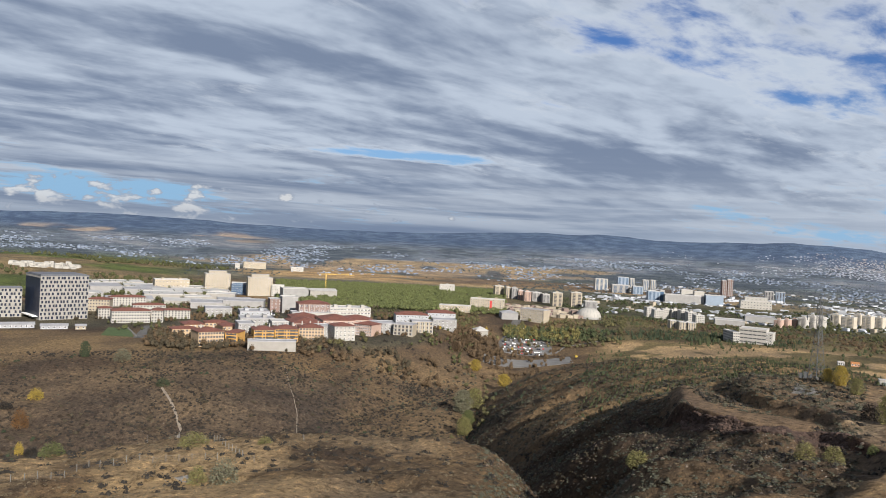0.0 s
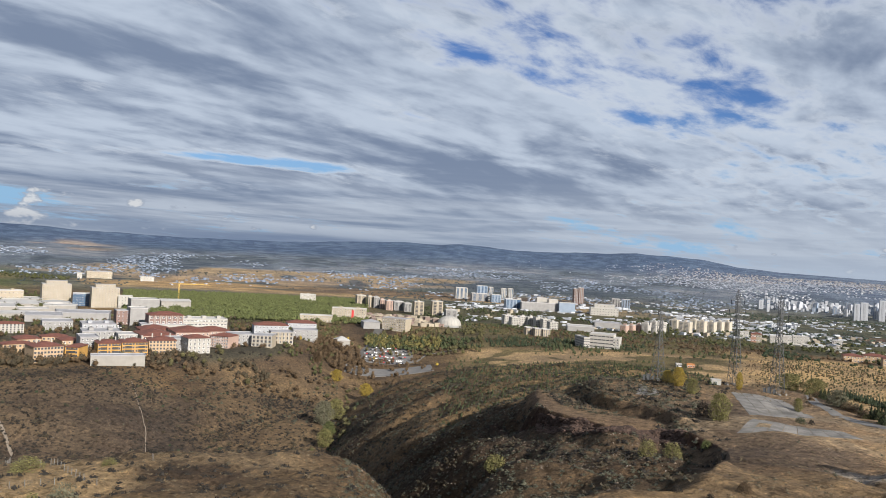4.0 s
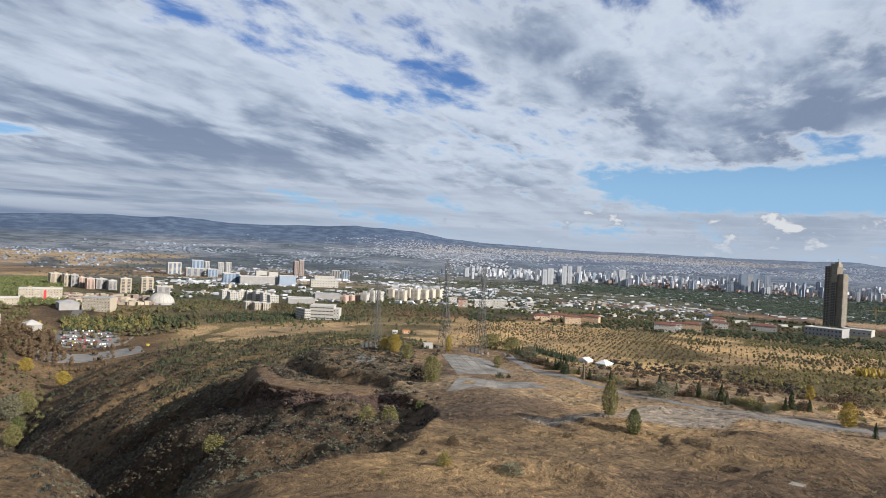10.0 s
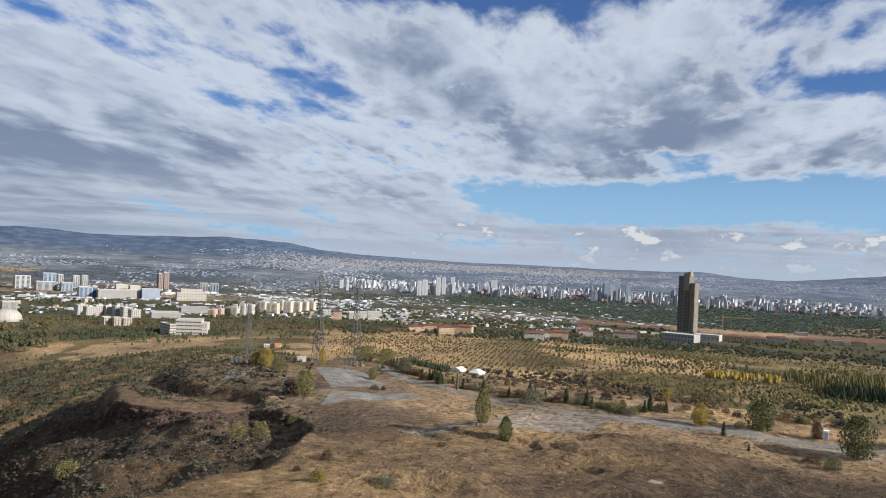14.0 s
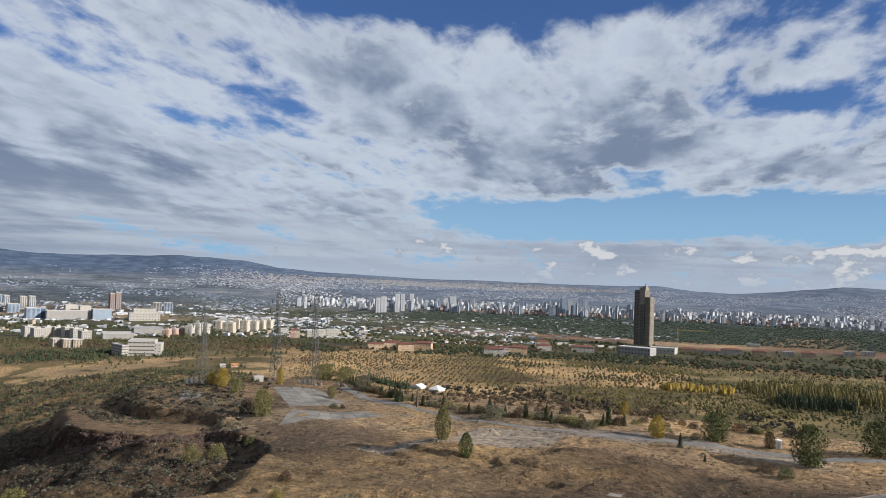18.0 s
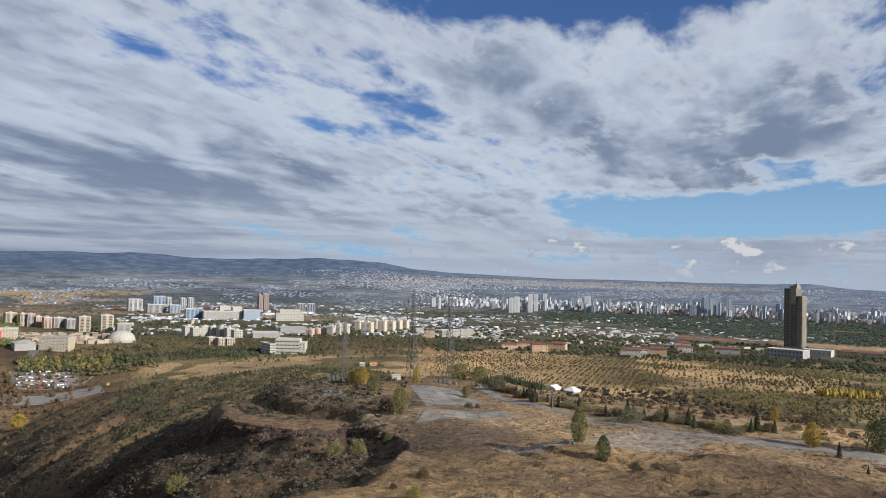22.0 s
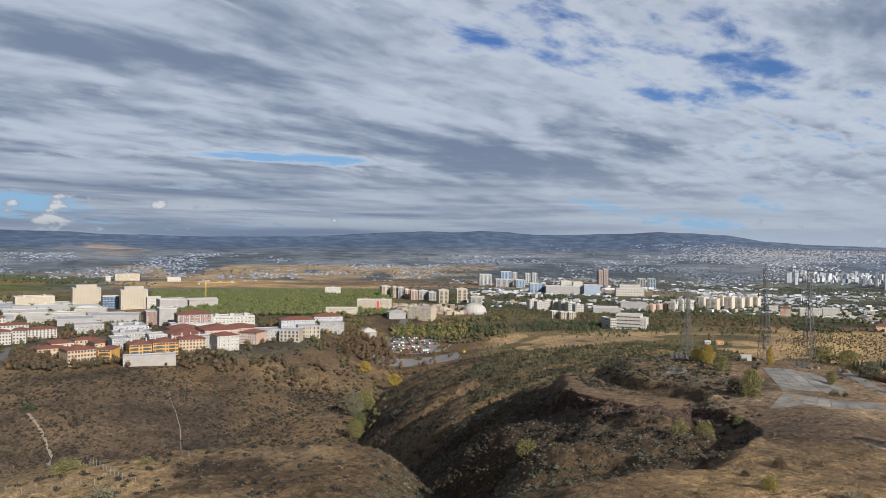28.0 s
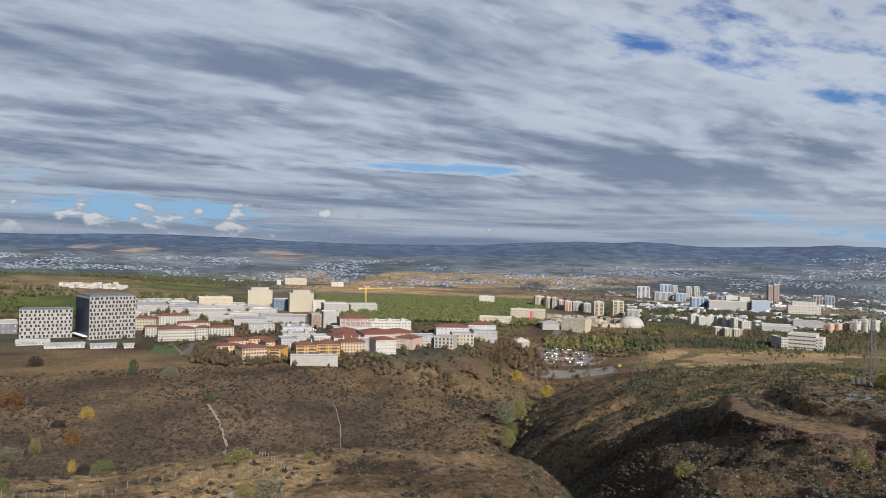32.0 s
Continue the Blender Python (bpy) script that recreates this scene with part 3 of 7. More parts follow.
    c = mix3(c, (0.20, 0.150, 0.085), plant * 0.85)
    strip = step(-az, 11, 14) * (1 - step(-az, 30, 36)) * step(d, 560, 640) * (1 - step(d, 935, 970))
    c = mix3(c, (0.39, 0.29, 0.172), strip)
    c = mix3(c, (0.14, 0.12, 0.065), strip * step(fbm(x, y, 45, 4, 68), 0.0, 0.15))
    campus_from = knots(az, (8, 655), (20, 760))
    campus = step(z, -7, -2) * step(d, campus_from, campus_from + 45) * (1 - step(d, 1500, 1700)) * step(az, -8, 3)
    c = mix3(c, (0.085, 0.085, 0.065), campus * 0.85)
    belt = step(d, 1120, 1200) * (1 - step(d, 1900, 2200)) * (1 - step(az, -10, 0))
    c = mix3(c, (0.095, 0.095, 0.06), belt)
    basin = step(d, 1700, 2100)
    fields = fbm(az * 40, d * 2.2, 420, 4, 71)
    c = mix3(c, (0.15, 0.155, 0.135), basin)
    c = mix3(c, (0.33, 0.25, 0.15), basin * step(fields, 0.10, 0.2) * (1 - step(d, 2900, 3300)) * (0.2 + 0.8 * step(az, -30, -20)))
    c = mix3(c, (0.092, 0.10, 0.074), step(-az, 30, 36) * step(d, 1480, 1600) * (1 - step(d, 2500, 2700)) * 0.85)
    c = mix3(c, (0.07, 0.085, 0.06), basin * step(-fields, 0.08, 0.18) * 0.8 * (1 - step(d, 3000, 3600)))
    tawny = step(az, -14, -8) * (1 - step(az, 8, 16)) * step(d, 2050, 2150) * (1 - step(d, 2700, 2900))
    c = mix3(c, (0.40, 0.28, 0.15), tawny * step(fields + 0.12, 0, 0.2))
    woods = step(-az, 8, 13) * (1 - step(-az, 30, 36)) * step(d, 950, 980) * (1 - step(d, 1150, 1300))
    c = mix3(c, (0.15, 0.13, 0.075), woods * step(fbm(x, y, 120, 3, 77), -0.22, 0.0))
    hill = step(az, 17, 22) * step(d, 1300, 1450) * (1 - step(d, 2600, 2900))
    c = mix3(c, (0.10, 0.13, 0.045), hill)
    c = mix3(c, (0.21, 0.165, 0.10), hill * step(fbm(x, y, 260, 4, 73), 0.08, 0.22))
    wood = step(d, 1080, 1130) * (1 - step(d, 1750, 1900)) * step(az, -4, 0) * (1 - step(az, 11, 13))
    c = mix3(c, (0.07, 0.085, 0.035), wood)
    pines = step(-az, 50, 60) * step(d, 1640, 1760) * (1 - step(d, 2600, 2750))
    c = mix3(c, (0.045, 0.062, 0.045), pines)
    c = mix3(c, (0.085, 0.11, 0.08), step(-az, 40, 47) * step(d, knots(az, (-60, 1660), (-48, 2030), (-42, 2200)), knots(az, (-60, 1720), (-48, 2080), (-42, 2250))) * (1 - step(d, 2550, 2650)))
    soil = np.exp(-((d - 1700 - 3.0 * (az + 50)) / 62) ** 4) * step(-az, 38, 42)
    c = mix3(c, (0.205, 0.132, 0.098), soil * 0.9)
    bare = step(-az, 57, 60) * (1 - step(-az, 66, 70)) * step(d, 1560, 1600) * (1 - step(d, 1690, 1740))
    c = mix3(c, (0.40, 0.30, 0.20), bare * 0.8)
    cut = np.exp(-((az + 70.5) / 2.8) ** 4 - ((d - 1830) / 130) ** 4)
    c = mix3(c, (0.30, 0.21, 0.14), cut)
    # distance haze put into the colour: the far plain goes blue-grey
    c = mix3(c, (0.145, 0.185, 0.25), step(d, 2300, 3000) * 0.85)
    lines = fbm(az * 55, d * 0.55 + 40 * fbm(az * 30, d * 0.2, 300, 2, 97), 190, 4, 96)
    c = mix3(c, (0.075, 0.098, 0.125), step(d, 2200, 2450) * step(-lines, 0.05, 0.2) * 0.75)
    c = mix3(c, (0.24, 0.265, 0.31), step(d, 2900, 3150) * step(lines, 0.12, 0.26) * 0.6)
    ochre = step(az, -15, -11) * (1 - step(az, 12, 18)) * step(d, 2640, 2720) * (1 - step(d, 2990, 3080))
    c = mix3(c, (0.33, 0.262, 0.178), ochre * step(lines, -0.16, 0.0))
    flats = step(az, -26, -20) * (1 - step(az, -2, 4)) * step(d, 2050, 2150) * (1 - step(d, 2420, 2520))
    c = mix3(c, (0.165, 0.125, 0.095), flats * 0.8)
    # painted haze on the hills too: deep blue ahead, paler to the right
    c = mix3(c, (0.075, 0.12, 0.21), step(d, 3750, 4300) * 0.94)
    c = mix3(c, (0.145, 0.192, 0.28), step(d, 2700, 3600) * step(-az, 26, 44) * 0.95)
    # sunlit patches of the far left hills, painted as a pale warm colour
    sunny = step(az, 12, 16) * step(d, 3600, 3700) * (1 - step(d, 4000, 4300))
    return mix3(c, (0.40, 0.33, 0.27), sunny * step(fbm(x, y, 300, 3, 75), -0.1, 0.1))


def build_ground():
    fine = np.arange(-80, 42.01, 0.2)
    rest = np.arange(42 + 3, 360 - 80 - 1, 3.0)
    azs = np.concatenate([fine, rest])
    ds = np.concatenate([[2.0, 4, 8, 14, 22, 32, 45, 60, 78, 96, 112], np.arange(124, 330, 1.3), np.geomspace(330, 1100, 250), np.geomspace(1112, 4880, 110)])
    a, d = np.meshgrid(np.radians(azs), ds, indexing="ij")
    x, y = -np.sin(a) * d, np.cos(a) * d
    z = height(x, y)
    na, nd = a.shape
    verts = np.stack([x, y, z], -1).reshape(-1, 3)
    verts = np.vstack([verts, [[0, 0, 98.4]]])
    i = np.arange(na)[:, None] * nd + np.arange(nd - 1)[None, :]
    j = ((np.arange(na) + 1) % na)[:, None] * nd + np.arange(nd - 1)[None, :]
    quads = np.stack([i, i + 1, j + 1, j], -1).reshape(-1, 4)
    tip = [(na * nd, int(k * nd), int(((k + 1) % na) * nd)) for k in range(na)]
    me = bpy.data.meshes.new("ground")
    me.from_pydata(verts.tolist(), [], quads.tolist() + tip)
    rgb = np.ones((len(verts), 4), np.float32)
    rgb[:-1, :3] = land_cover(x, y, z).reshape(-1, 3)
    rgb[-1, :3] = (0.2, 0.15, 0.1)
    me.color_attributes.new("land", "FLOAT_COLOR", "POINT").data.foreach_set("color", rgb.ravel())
    me.shade_smooth()
    me.materials.append(MAT["ground"])
    return tagged(new("ground", me), "dry brown grass hills falling to a wide plain", "ground", kind="structure")


build_ground()

# ---- helpers for things ----
def mesh_of(name, verts, faces, *mats, index=None, smooth=False):
    me = bpy.data.meshes.new(name)
    me.from_pydata([tuple(v) for v in verts], [], [tuple(f) for f in faces])
    for m in mats:
        me.materials.append(MAT[m])
    if index is not None:
        me.polygons.foreach_set("material_index", index)
    if smooth:
        me.shade_smooth()
    return me


def box_data(x0, x1, y0, y1, z0, z1, start=0):
    v = [(x, y, z) for z in (z0, z1) for y in (y0, y1) for x in (x0, x1)]
    f = [(0, 2, 3, 1), (4, 5, 7, 6), (0, 1, 5, 4), (2, 6, 7, 3), (0, 4, 6, 2), (1, 3, 7, 5)]
    return v, [tuple(i + start for i in q) for q in f]


def boxes_mesh(name, mat, *boxes):
    verts, faces = [], []
    for b in boxes:
        v, f = box_data(*b, start=len(verts))
        verts += v
        faces += f
    return mesh_of(name, verts, faces, mat)


def part(name, me, parent, label="", m=None):
    ob = new(name, me)
    ob.parent = parent
    if m is not None:
        ob.matrix_basis = m
    return tagged(ob, label) if label else ob


def thing(name, label, category, m, group="", kind=""):
    ob = new(name)
    ob.empty_display_size = 1.0
    ob.matrix_basis = m
    return tagged(ob, label, category, group, kind)


def window_mesh(name, wall, glass):
    """A window 1 m wide and 1 m high: a frame proud of the wall and a pane set back inside it."""
    verts, faces, index = [], [], []
    for b in ((-0.5, 0.5, -0.10, 0.02, -0.5, -0.42), (-0.5, 0.5, -0.05, 0.02, 0.44, 0.5), (-0.5, -0.43, -0.05, 0.02, -0.42, 0.44), (0.43, 0.5, -0.05, 0.02, -0.42, 0.44)):
        v, f = box_data(*b, start=len(verts))
        verts, faces, index = verts + v, faces + f, index + [0] * 6
    s = len(verts)
    verts += [(-0.43, -0.02, -0.42), (0.43, -0.02, -0.42), (0.43, -0.02, 0.44), (-0.43, -0.02, 0.44)]
    faces.append((s, s + 1, s + 2, s + 3))
    return mesh_of(name, verts, faces, wall, glass, index=index + [1])


WINDOW = {"hole": window_mesh("window", "glass", "glass"), "light": window_mesh("window", "white_paint", "recess"), "plain": window_mesh("window", "lightgrey", "recess"), "dark": window_mesh("window", "midgrey", "glass")}


def slab_roof(w, dep, h, mat):
    """A flat roof inside a parapet."""
    t, e = 0.35, 0.18
    return boxes_mesh("roof", mat, (-w / 2 + t, w / 2 - t, t, dep - t, h, h + 0.2), (-w / 2 - e, w / 2 + e, -e, t, h, h + 0.9), (-w / 2 - e, w / 2 + e, dep - t, dep + e, h, h + 0.9),
                      (-w / 2 - e, -w / 2 + t, t, dep - t, h, h + 0.9), (w / 2 - t, w / 2 + e, t, dep - t, h, h + 0.9))


def hip_roof(w, dep, h, mat, pitch=0.42, gable=False):
    """A tiled roof with eaves, a ridge along the longer side."""
    e = 0.7
    x0, x1, y0, y1 = -w / 2 - e, w / 2 + e, -e, dep + e
    run = min(x1 - x0, y1 - y0) / 2
    k = 0.02 if gable else run
    top = h + run * pitch
    if x1 - x0 >= y1 - y0:
        r0, r1 = (x0 + k, (y0 + y1) / 2, top), (x1 - k, (y0 + y1) / 2, top)
    else:
        r0, r1 = ((x0 + x1) / 2, y0 + k, top), ((x0 + x1) / 2, y1 - k, top)
    v = [(x0, y0, h - 0.1), (x1, y0, h - 0.1), (x1, y1, h - 0.1), (x0, y1, h - 0.1), (x0, y0, h + 0.12), (x1, y0, h + 0.12), (x1, y1, h + 0.12), (x0, y1, h + 0.12), r0, r1]
    f = [(3, 2, 1, 0), (0, 1, 5, 4), (1, 2, 6, 5), (2, 3, 7, 6), (3, 0, 4, 7)]
    f += [(4, 5, 9, 8), (6, 7, 8, 9), (5, 6, 9), (7, 4, 8)] if x1 - x0 >= y1 - y0 else [(5, 6, 9, 8), (7, 4, 8, 9), (4, 5, 8), (6, 7, 9)]
    return mesh_of("roof", v, f, mat)


def footing(m, w, dep):
    """How far the ground lies under a building's lowest corner."""
    pts = [m @ Vector((x, y, 0)) for x in (-w / 2, 0, w / 2) for y in (0, dep)]
    low = float(height([p.x for p in pts], [p.y for p in pts]).min())
    return low - m.translation.z - 0.4


def windows_on(b, w, dep, h, floors, bays, side, size, kind, skip=0.0, name="window", stagger=0.0):
    """Windows on one face, floor by floor. side: f front, l left end, r right end."""
    length = w if side == "f" else dep
    n_bays = bays if side == "f" else max(1, round(bays * dep / w))
    fh = h / floors
    rng = random.Random(round(w * 7 + h))
    for i in range(floors):
        for j in range(n_bays):
            if skip and rng.random() < skip:
                continue
            a = (j + 0.5 + stagger * (-1) ** (i + j // 2) * (0.4 + 0.6 * rng.random())) / n_bays * length
            z = (i + 0.52) * fh
            if side == "f":
                m = pose(a - w / 2, 0, z)
            elif side == "l":
                m = pose(-w / 2, dep - a, z, 0, 0, -90)
            else:
                m = pose(w / 2, a, z, 0, 0, 90)
            part(name, WINDOW[kind], b, m=m @ Matrix.Diagonal((size[0], 1, size[1], 1)))


def building(name, label, az, d, w, h, dep=14.0, turn=0.0, floors=3, bays=8, wall="white", roof="flat", roof_mat="greyroof", faces="f", size=(1.6, 1.8),
             kind="light", group="", hut=0, category="building", pitch=0.27, upper=0.0, pilasters=0, chimneys=0, strips=0, strip_mat="recess", stagger=0.0):
    m = Matrix.Translation(spot(az, d)) @ pose(0, 0, 0, 0, 0, az + turn)
    b = thing(name, label, category, m, group)
    part("wall", boxes_mesh("wall", wall, (-w / 2, w / 2, 0, dep, footing(m, w, dep), h)), b)
    part("roof", slab_roof(w, dep, h, roof_mat) if roof == "flat" else hip_roof(w, dep, h, roof_mat, pitch, roof == "gable"), b)
    for side in faces:
        if bays:
            windows_on(b, w, dep, h, floors, bays, side, size, kind, stagger=stagger)
    for i in range(hut):
        x = (i + 0.5) / hut * w - w / 2
        part("roof_hut", boxes_mesh("roof_hut", wall, (x - 2.2, x + 2.2, dep * 0.35, dep * 0.65, h + 0.2, h + 3.0)), b)
    if upper:
        u = w * 0.36
        part("upper_floor", boxes_mesh("upper_floor", wall, (-u, u, dep * 0.2, dep * 0.8, h + 0.2, h + upper)), b)
        part("upper_roof", boxes_mesh("upper_roof", roof_mat, (-u - 0.3, u + 0.3, dep * 0.2 - 0.3, dep * 0.8 + 0.3, h + upper, h + upper + 0.5)), b)
        for j in range(5):
            part("window", WINDOW[kind], b, m=pose((j - 2) * u * 0.36, dep * 0.2, h + 0.2 + upper * 0.5) @ Matrix.Diagonal((1.8, 1, 1.7, 1)))
    for i in range(pilasters):
        x = i / (pilasters - 1) * (w - 0.8) - w / 2 + 0.4
        part("pilaster", boxes_mesh("pilaster", "white", (x - 0.4, x + 0.4, -0.55, -0.01, 0, h)), b)
    for i in range(chimneys):
        x = (i + 0.5) / chimneys * w - w / 2
        part("chimney", boxes_mesh("chimney", "white", (x - 0.5, x + 0.5, dep * 0.55, dep * 0.55 + 1.0, h + 0.8, h + 0.27 * min(w, dep) / 2 + 1.9)), b)
    for i in range(strips):
        x = (i + 0.5) / strips * w - w / 2
        s = w / strips * 0.26
        part("balcony_column", boxes_mesh("balcony_column", strip_mat, (x - s, x + s, -0.35, 0.02, 1.0, h - 1.0)), b)
        for j in range(1, floors):
            part("balcony", boxes_mesh("balcony", wall, (x - s * 1.15, x + s * 1.15, -0.95, -0.36, j * h / floors - 0.1, j * h / floors + 0.75)), b)
    return b


# ---- the campus ----
tower = building("office_tower", "pale twelve-storey office tower with punched windows and dark glass end", 26.75, 850, 46.0, 44.1, dep=48, turn=18, floors=11, bays=13, wall="facade",
                 roof_mat="darkroof", size=(1.8, 2.7), kind="hole", stagger=0.22)
tw, th = 46.0, 44.1
part("glass_front", boxes_mesh("glass_front", "glass", (-tw / 2 - 0.5, -tw / 2, 1.5, 46.5, 3.0, th - 2.0)), tower, "dark blue glazed end wall")
part("canopy", boxes_mesh("canopy", "white_paint", (-tw / 2 - 5, -tw / 2 - 0.5, 4, 44, 3.2, 3.9)), tower)
part("plant_room", boxes_mesh("plant_room", "darkroof", (-tw / 2 + 1, tw / 2 - 1, 3, 45, th + 0.2, th + 1.6)), tower, "dark metal plant room")
building("office_block", "pale seven-storey office block beside the glass-ended tower", 30.89, 872, 48.5, 29.2, dep=22, turn=2, floors=8, bays=12, wall="facade", roof_mat="darkroof", size=(1.8, 2.5), kind="hole", stagger=0.22)
building("shed", "long low white-roofed shed below the offices", 31.66, 814, 28.5, 3.4, dep=16, floors=1, bays=7, wall="lightgrey", roof="gable", roof_mat="whiteroof", pitch=0.22)
building("shed", "long low grey-roofed shed below the offices", 29.75, 784, 34.1, 3.2, dep=16, floors=1, bays=8, wall="midgrey", roof="gable", roof_mat="greyroof", pitch=0.2)
building("shed", "low grey shed among bushes", 27.31, 774, 22.4, 3.0, dep=14, floors=1, bays=5, wall="midgrey", roof="gable", roof_mat="greyroof", pitch=0.2)
building("shed", "small white shed among bushes", 25.67, 770, 9.0, 3.2, dep=9, floors=1, bays=2, wall="cream", roof="gable", roof_mat="greyroof", pitch=0.3)
building("hall", "low dark hall with a white roof", 33.56, 922, 31.6, 11, dep=40, floors=2, bays=6, wall="darkroof", roof_mat="whiteroof")

dorm = dict(roof="hip", roof_mat="tile", wall="white", category="dormitory", group="red-roofed dormitories", size=(1.6, 1.7), kind="plain")
building("dormitory", "cream four-storey dormitory with a red tiled roof", 22.48, 820, 36.4, 12.3, dep=18, turn=6, floors=4, bays=14, faces="fl", **dorm)
building("dormitory", "short white dormitory end block with a red roof", 20.76, 826, 11.3, 12.5, dep=22, turn=-4, floors=4, bays=4, faces="f", **dorm)
building("dormitory", "white dormitory wing with a red tiled roof", 24.16, 858, 13.6, 10.9, dep=14, turn=6, floors=4, bays=5, **dorm)
building("dormitory", "white dormitory with a long red tiled roof", 19.39, 860, 26.4, 9.4, dep=14, turn=5, floors=4, bays=8, **dorm)
building("dormitory", "white dormitory behind the others, red roof", 21.29, 902, 34.5, 10.4, dep=14, turn=8, floors=3, bays=10, **dorm)
building("dormitory", "long pinkish dormitory with a red tiled roof", 24.66, 928, 24.3, 13.7, dep=16, turn=-14, floors=4, bays=8, **{**dorm, "wall": "cream"})
building("dormitory", "long pale dormitory with a dark red roof", 22.73, 1000, 41.6, 11.4, dep=16, turn=8, floors=4, bays=12, **{**dorm, "wall": "white"})

hall = dict(category="hall", group="low campus halls", floors=1, bays=0)
building("hall", "wide grey-roofed campus hall", 24.13, 1344, 51.3, 10.4, dep=80, turn=6, wall="lightgrey", roof_mat="greyroof", **hall)
building("hall", "wide white-roofed campus hall", 23.42, 1522, 91.1, 8.6, dep=60, turn=6, wall="facade", roof_mat="whiteroof", **hall)
building("hall", "white hall with a pale flat roof", 20.29, 1160, 56.0, 9.2, dep=60, turn=4, wall="facade", roof_mat="whiteroof", **hall)
building("hall", "grey-roofed hall beside pale halls", 22.02, 1278, 45.0, 10.1, dep=45, turn=4, wall="lightgrey", roof_mat="greyroof", **hall)
building("hall", "low white hall before the apartment towers", 16.46, 1186, 42.4, 10.5, dep=30, turn=-5, wall="facade", roof_mat="whiteroof", **hall)
building("hall", "low grey hall with a wide flat roof", 14.80, 1004, 51.0, 8.9, dep=40, turn=-5, wall="lightgrey", roof_mat="greyroof", **hall)
building("hall", "long pale hall behind the dormitories", 17.99, 1114, 35.4, 9.0, dep=30, turn=3, wall="facade", roof_mat="whiteroof", **hall)
building("campus_block", "cream three-storey campus block with white roof", 19.83, 1410, 58.7, 21.5, dep=30, turn=8, floors=3, bays=10, wall="cream", roof_mat="whiteroof", hut=2)
for az, d, w, h, dep, wall, top in ((22.6, 1070, 58, 6.5, 46, "lightgrey", "greyroof"), (19.0, 1042, 48, 6.0, 44, "facade", "whiteroof"), (19.4, 1262, 74, 8.5, 70, "facade", "whiteroof"), (16.7, 1302, 44, 8.0, 44, "lightgrey", "whiteroof"),
                                     (24.9, 1440, 62, 7.5, 52, "facade", "whiteroof"), (21.3, 1360, 56, 7.0, 60, "midgrey", "greyroof"), (25.3, 1180, 40, 8.0, 50, "lightgrey", "whiteroof"), (15.4, 1110, 46, 6.5, 40, "midgrey", "greyroof")):
    building("hall", "broad low hall with a " + ("white" if top == "whiteroof" else "grey") + " shallow gabled roof", az, d, w, h, dep=dep, turn=5, wall=wall, roof="gable", roof_mat=top, pitch=0.1, **hall)
apt = dict(category="apartment block", dep=22, floors=9, wall="cream", size=(2.0, 1.7), hut=2)
building("apartment_block", "cream nine-storey apartment block", 16.68, 1410, 44.3, 34.2, turn=8, bays=9, upper=5.5, group="cream apartment blocks", **apt)
building("apartment_block", "cream nine-storey apartment block with rounded bays", 13.63, 1332, 41.9, 31.7, turn=8, bays=9, upper=5.5, group="cream apartment blocks", **apt)
building("office_block", "dark glass office block between cream apartments", 15.14, 1370, 26.8, 20.3, dep=20, floors=5, bays=6, wall="blueglass", roof_mat="whiteroof", size=(2.6, 1.2))
building("campus_block", "white and grey campus block with flat roof", 11.01, 1266, 42.3, 17.1, dep=34, turn=10, floors=3, bays=0, wall="lightgrey", roof_mat="whiteroof", faces="f")
building("campus_block", "white glazed block beside grey halls", 12.35, 1328, 21.5, 18.8, dep=20, floors=4, bays=5, wall="white", roof_mat="whiteroof")
building("hall", "white sports hall with a low vaulted roof", 8.94, 1290, 46.4, 13.6, dep=34, turn=12, wall="facade", roof="gable", roof_mat="whiteroof", pitch=0.16, **hall)
building("campus_block", "red and grey panelled campus block", 12.43, 952, 14.7, 16.3, dep=18, turn=10, floors=4, bays=3, wall="brick", roof_mat="greyroof")
building("campus_block", "pale grey blank-walled campus block", 11.39, 946, 19.6, 19.8, dep=22, turn=10, floors=4, bays=0, wall="lightgrey", roof_mat="whiteroof")
brick_hall = building("campus_block", "brick campus building with white columns and red roof", 9.55, 902, 37.7, 16.3, dep=26, turn=10, floors=3, bays=6, wall="brick", roof="hip", roof_mat="tile", size=(2.8, 2.4), pilasters=7)
building("campus_block", "white stepped campus building with ribbon windows", 6.86, 908, 49.9, 12.3, dep=26, turn=10, floors=3, bays=12, wall="white", roof_mat="whiteroof", size=(3.4, 1.3), hut=3)
roofs = dict(roof="hip", roof_mat="tile", category="building", group="red-roofed campus buildings")
building("campus_block", "low pink building under a broad red roof", 9.95, 772, 31.1, 8.7, dep=40, turn=14, floors=2, bays=8, wall="pink", **roofs)
building("campus_block", "pink building under a broad red roof", 7.68, 802, 33.8, 9.1, dep=40, turn=14, floors=2, bays=8, wall="pink", **roofs)
building("campus_block", "pink four-storey building with a red roof", 5.86, 754, 20.5, 11.4, dep=20, turn=-30, floors=4, bays=8, wall="pink", faces="fl", **roofs)
building("campus_block", "white four-storey end block with a red roof", 7.19, 712, 20.4, 14.0, dep=20, turn=20, floors=4, bays=5, wall="white", faces="fl", **roofs)
building("campus_block", "long red-roofed pink building behind others", 10.14, 834, 31.1, 7.5, dep=30, turn=12, floors=2, bays=8, wall="salmon", **roofs)
building("campus_block", "long red-roofed building among campus roofs", 6.18, 824, 33.6, 8.1, dep=30, turn=12, floors=2, bays=8, wall="pink", **roofs)
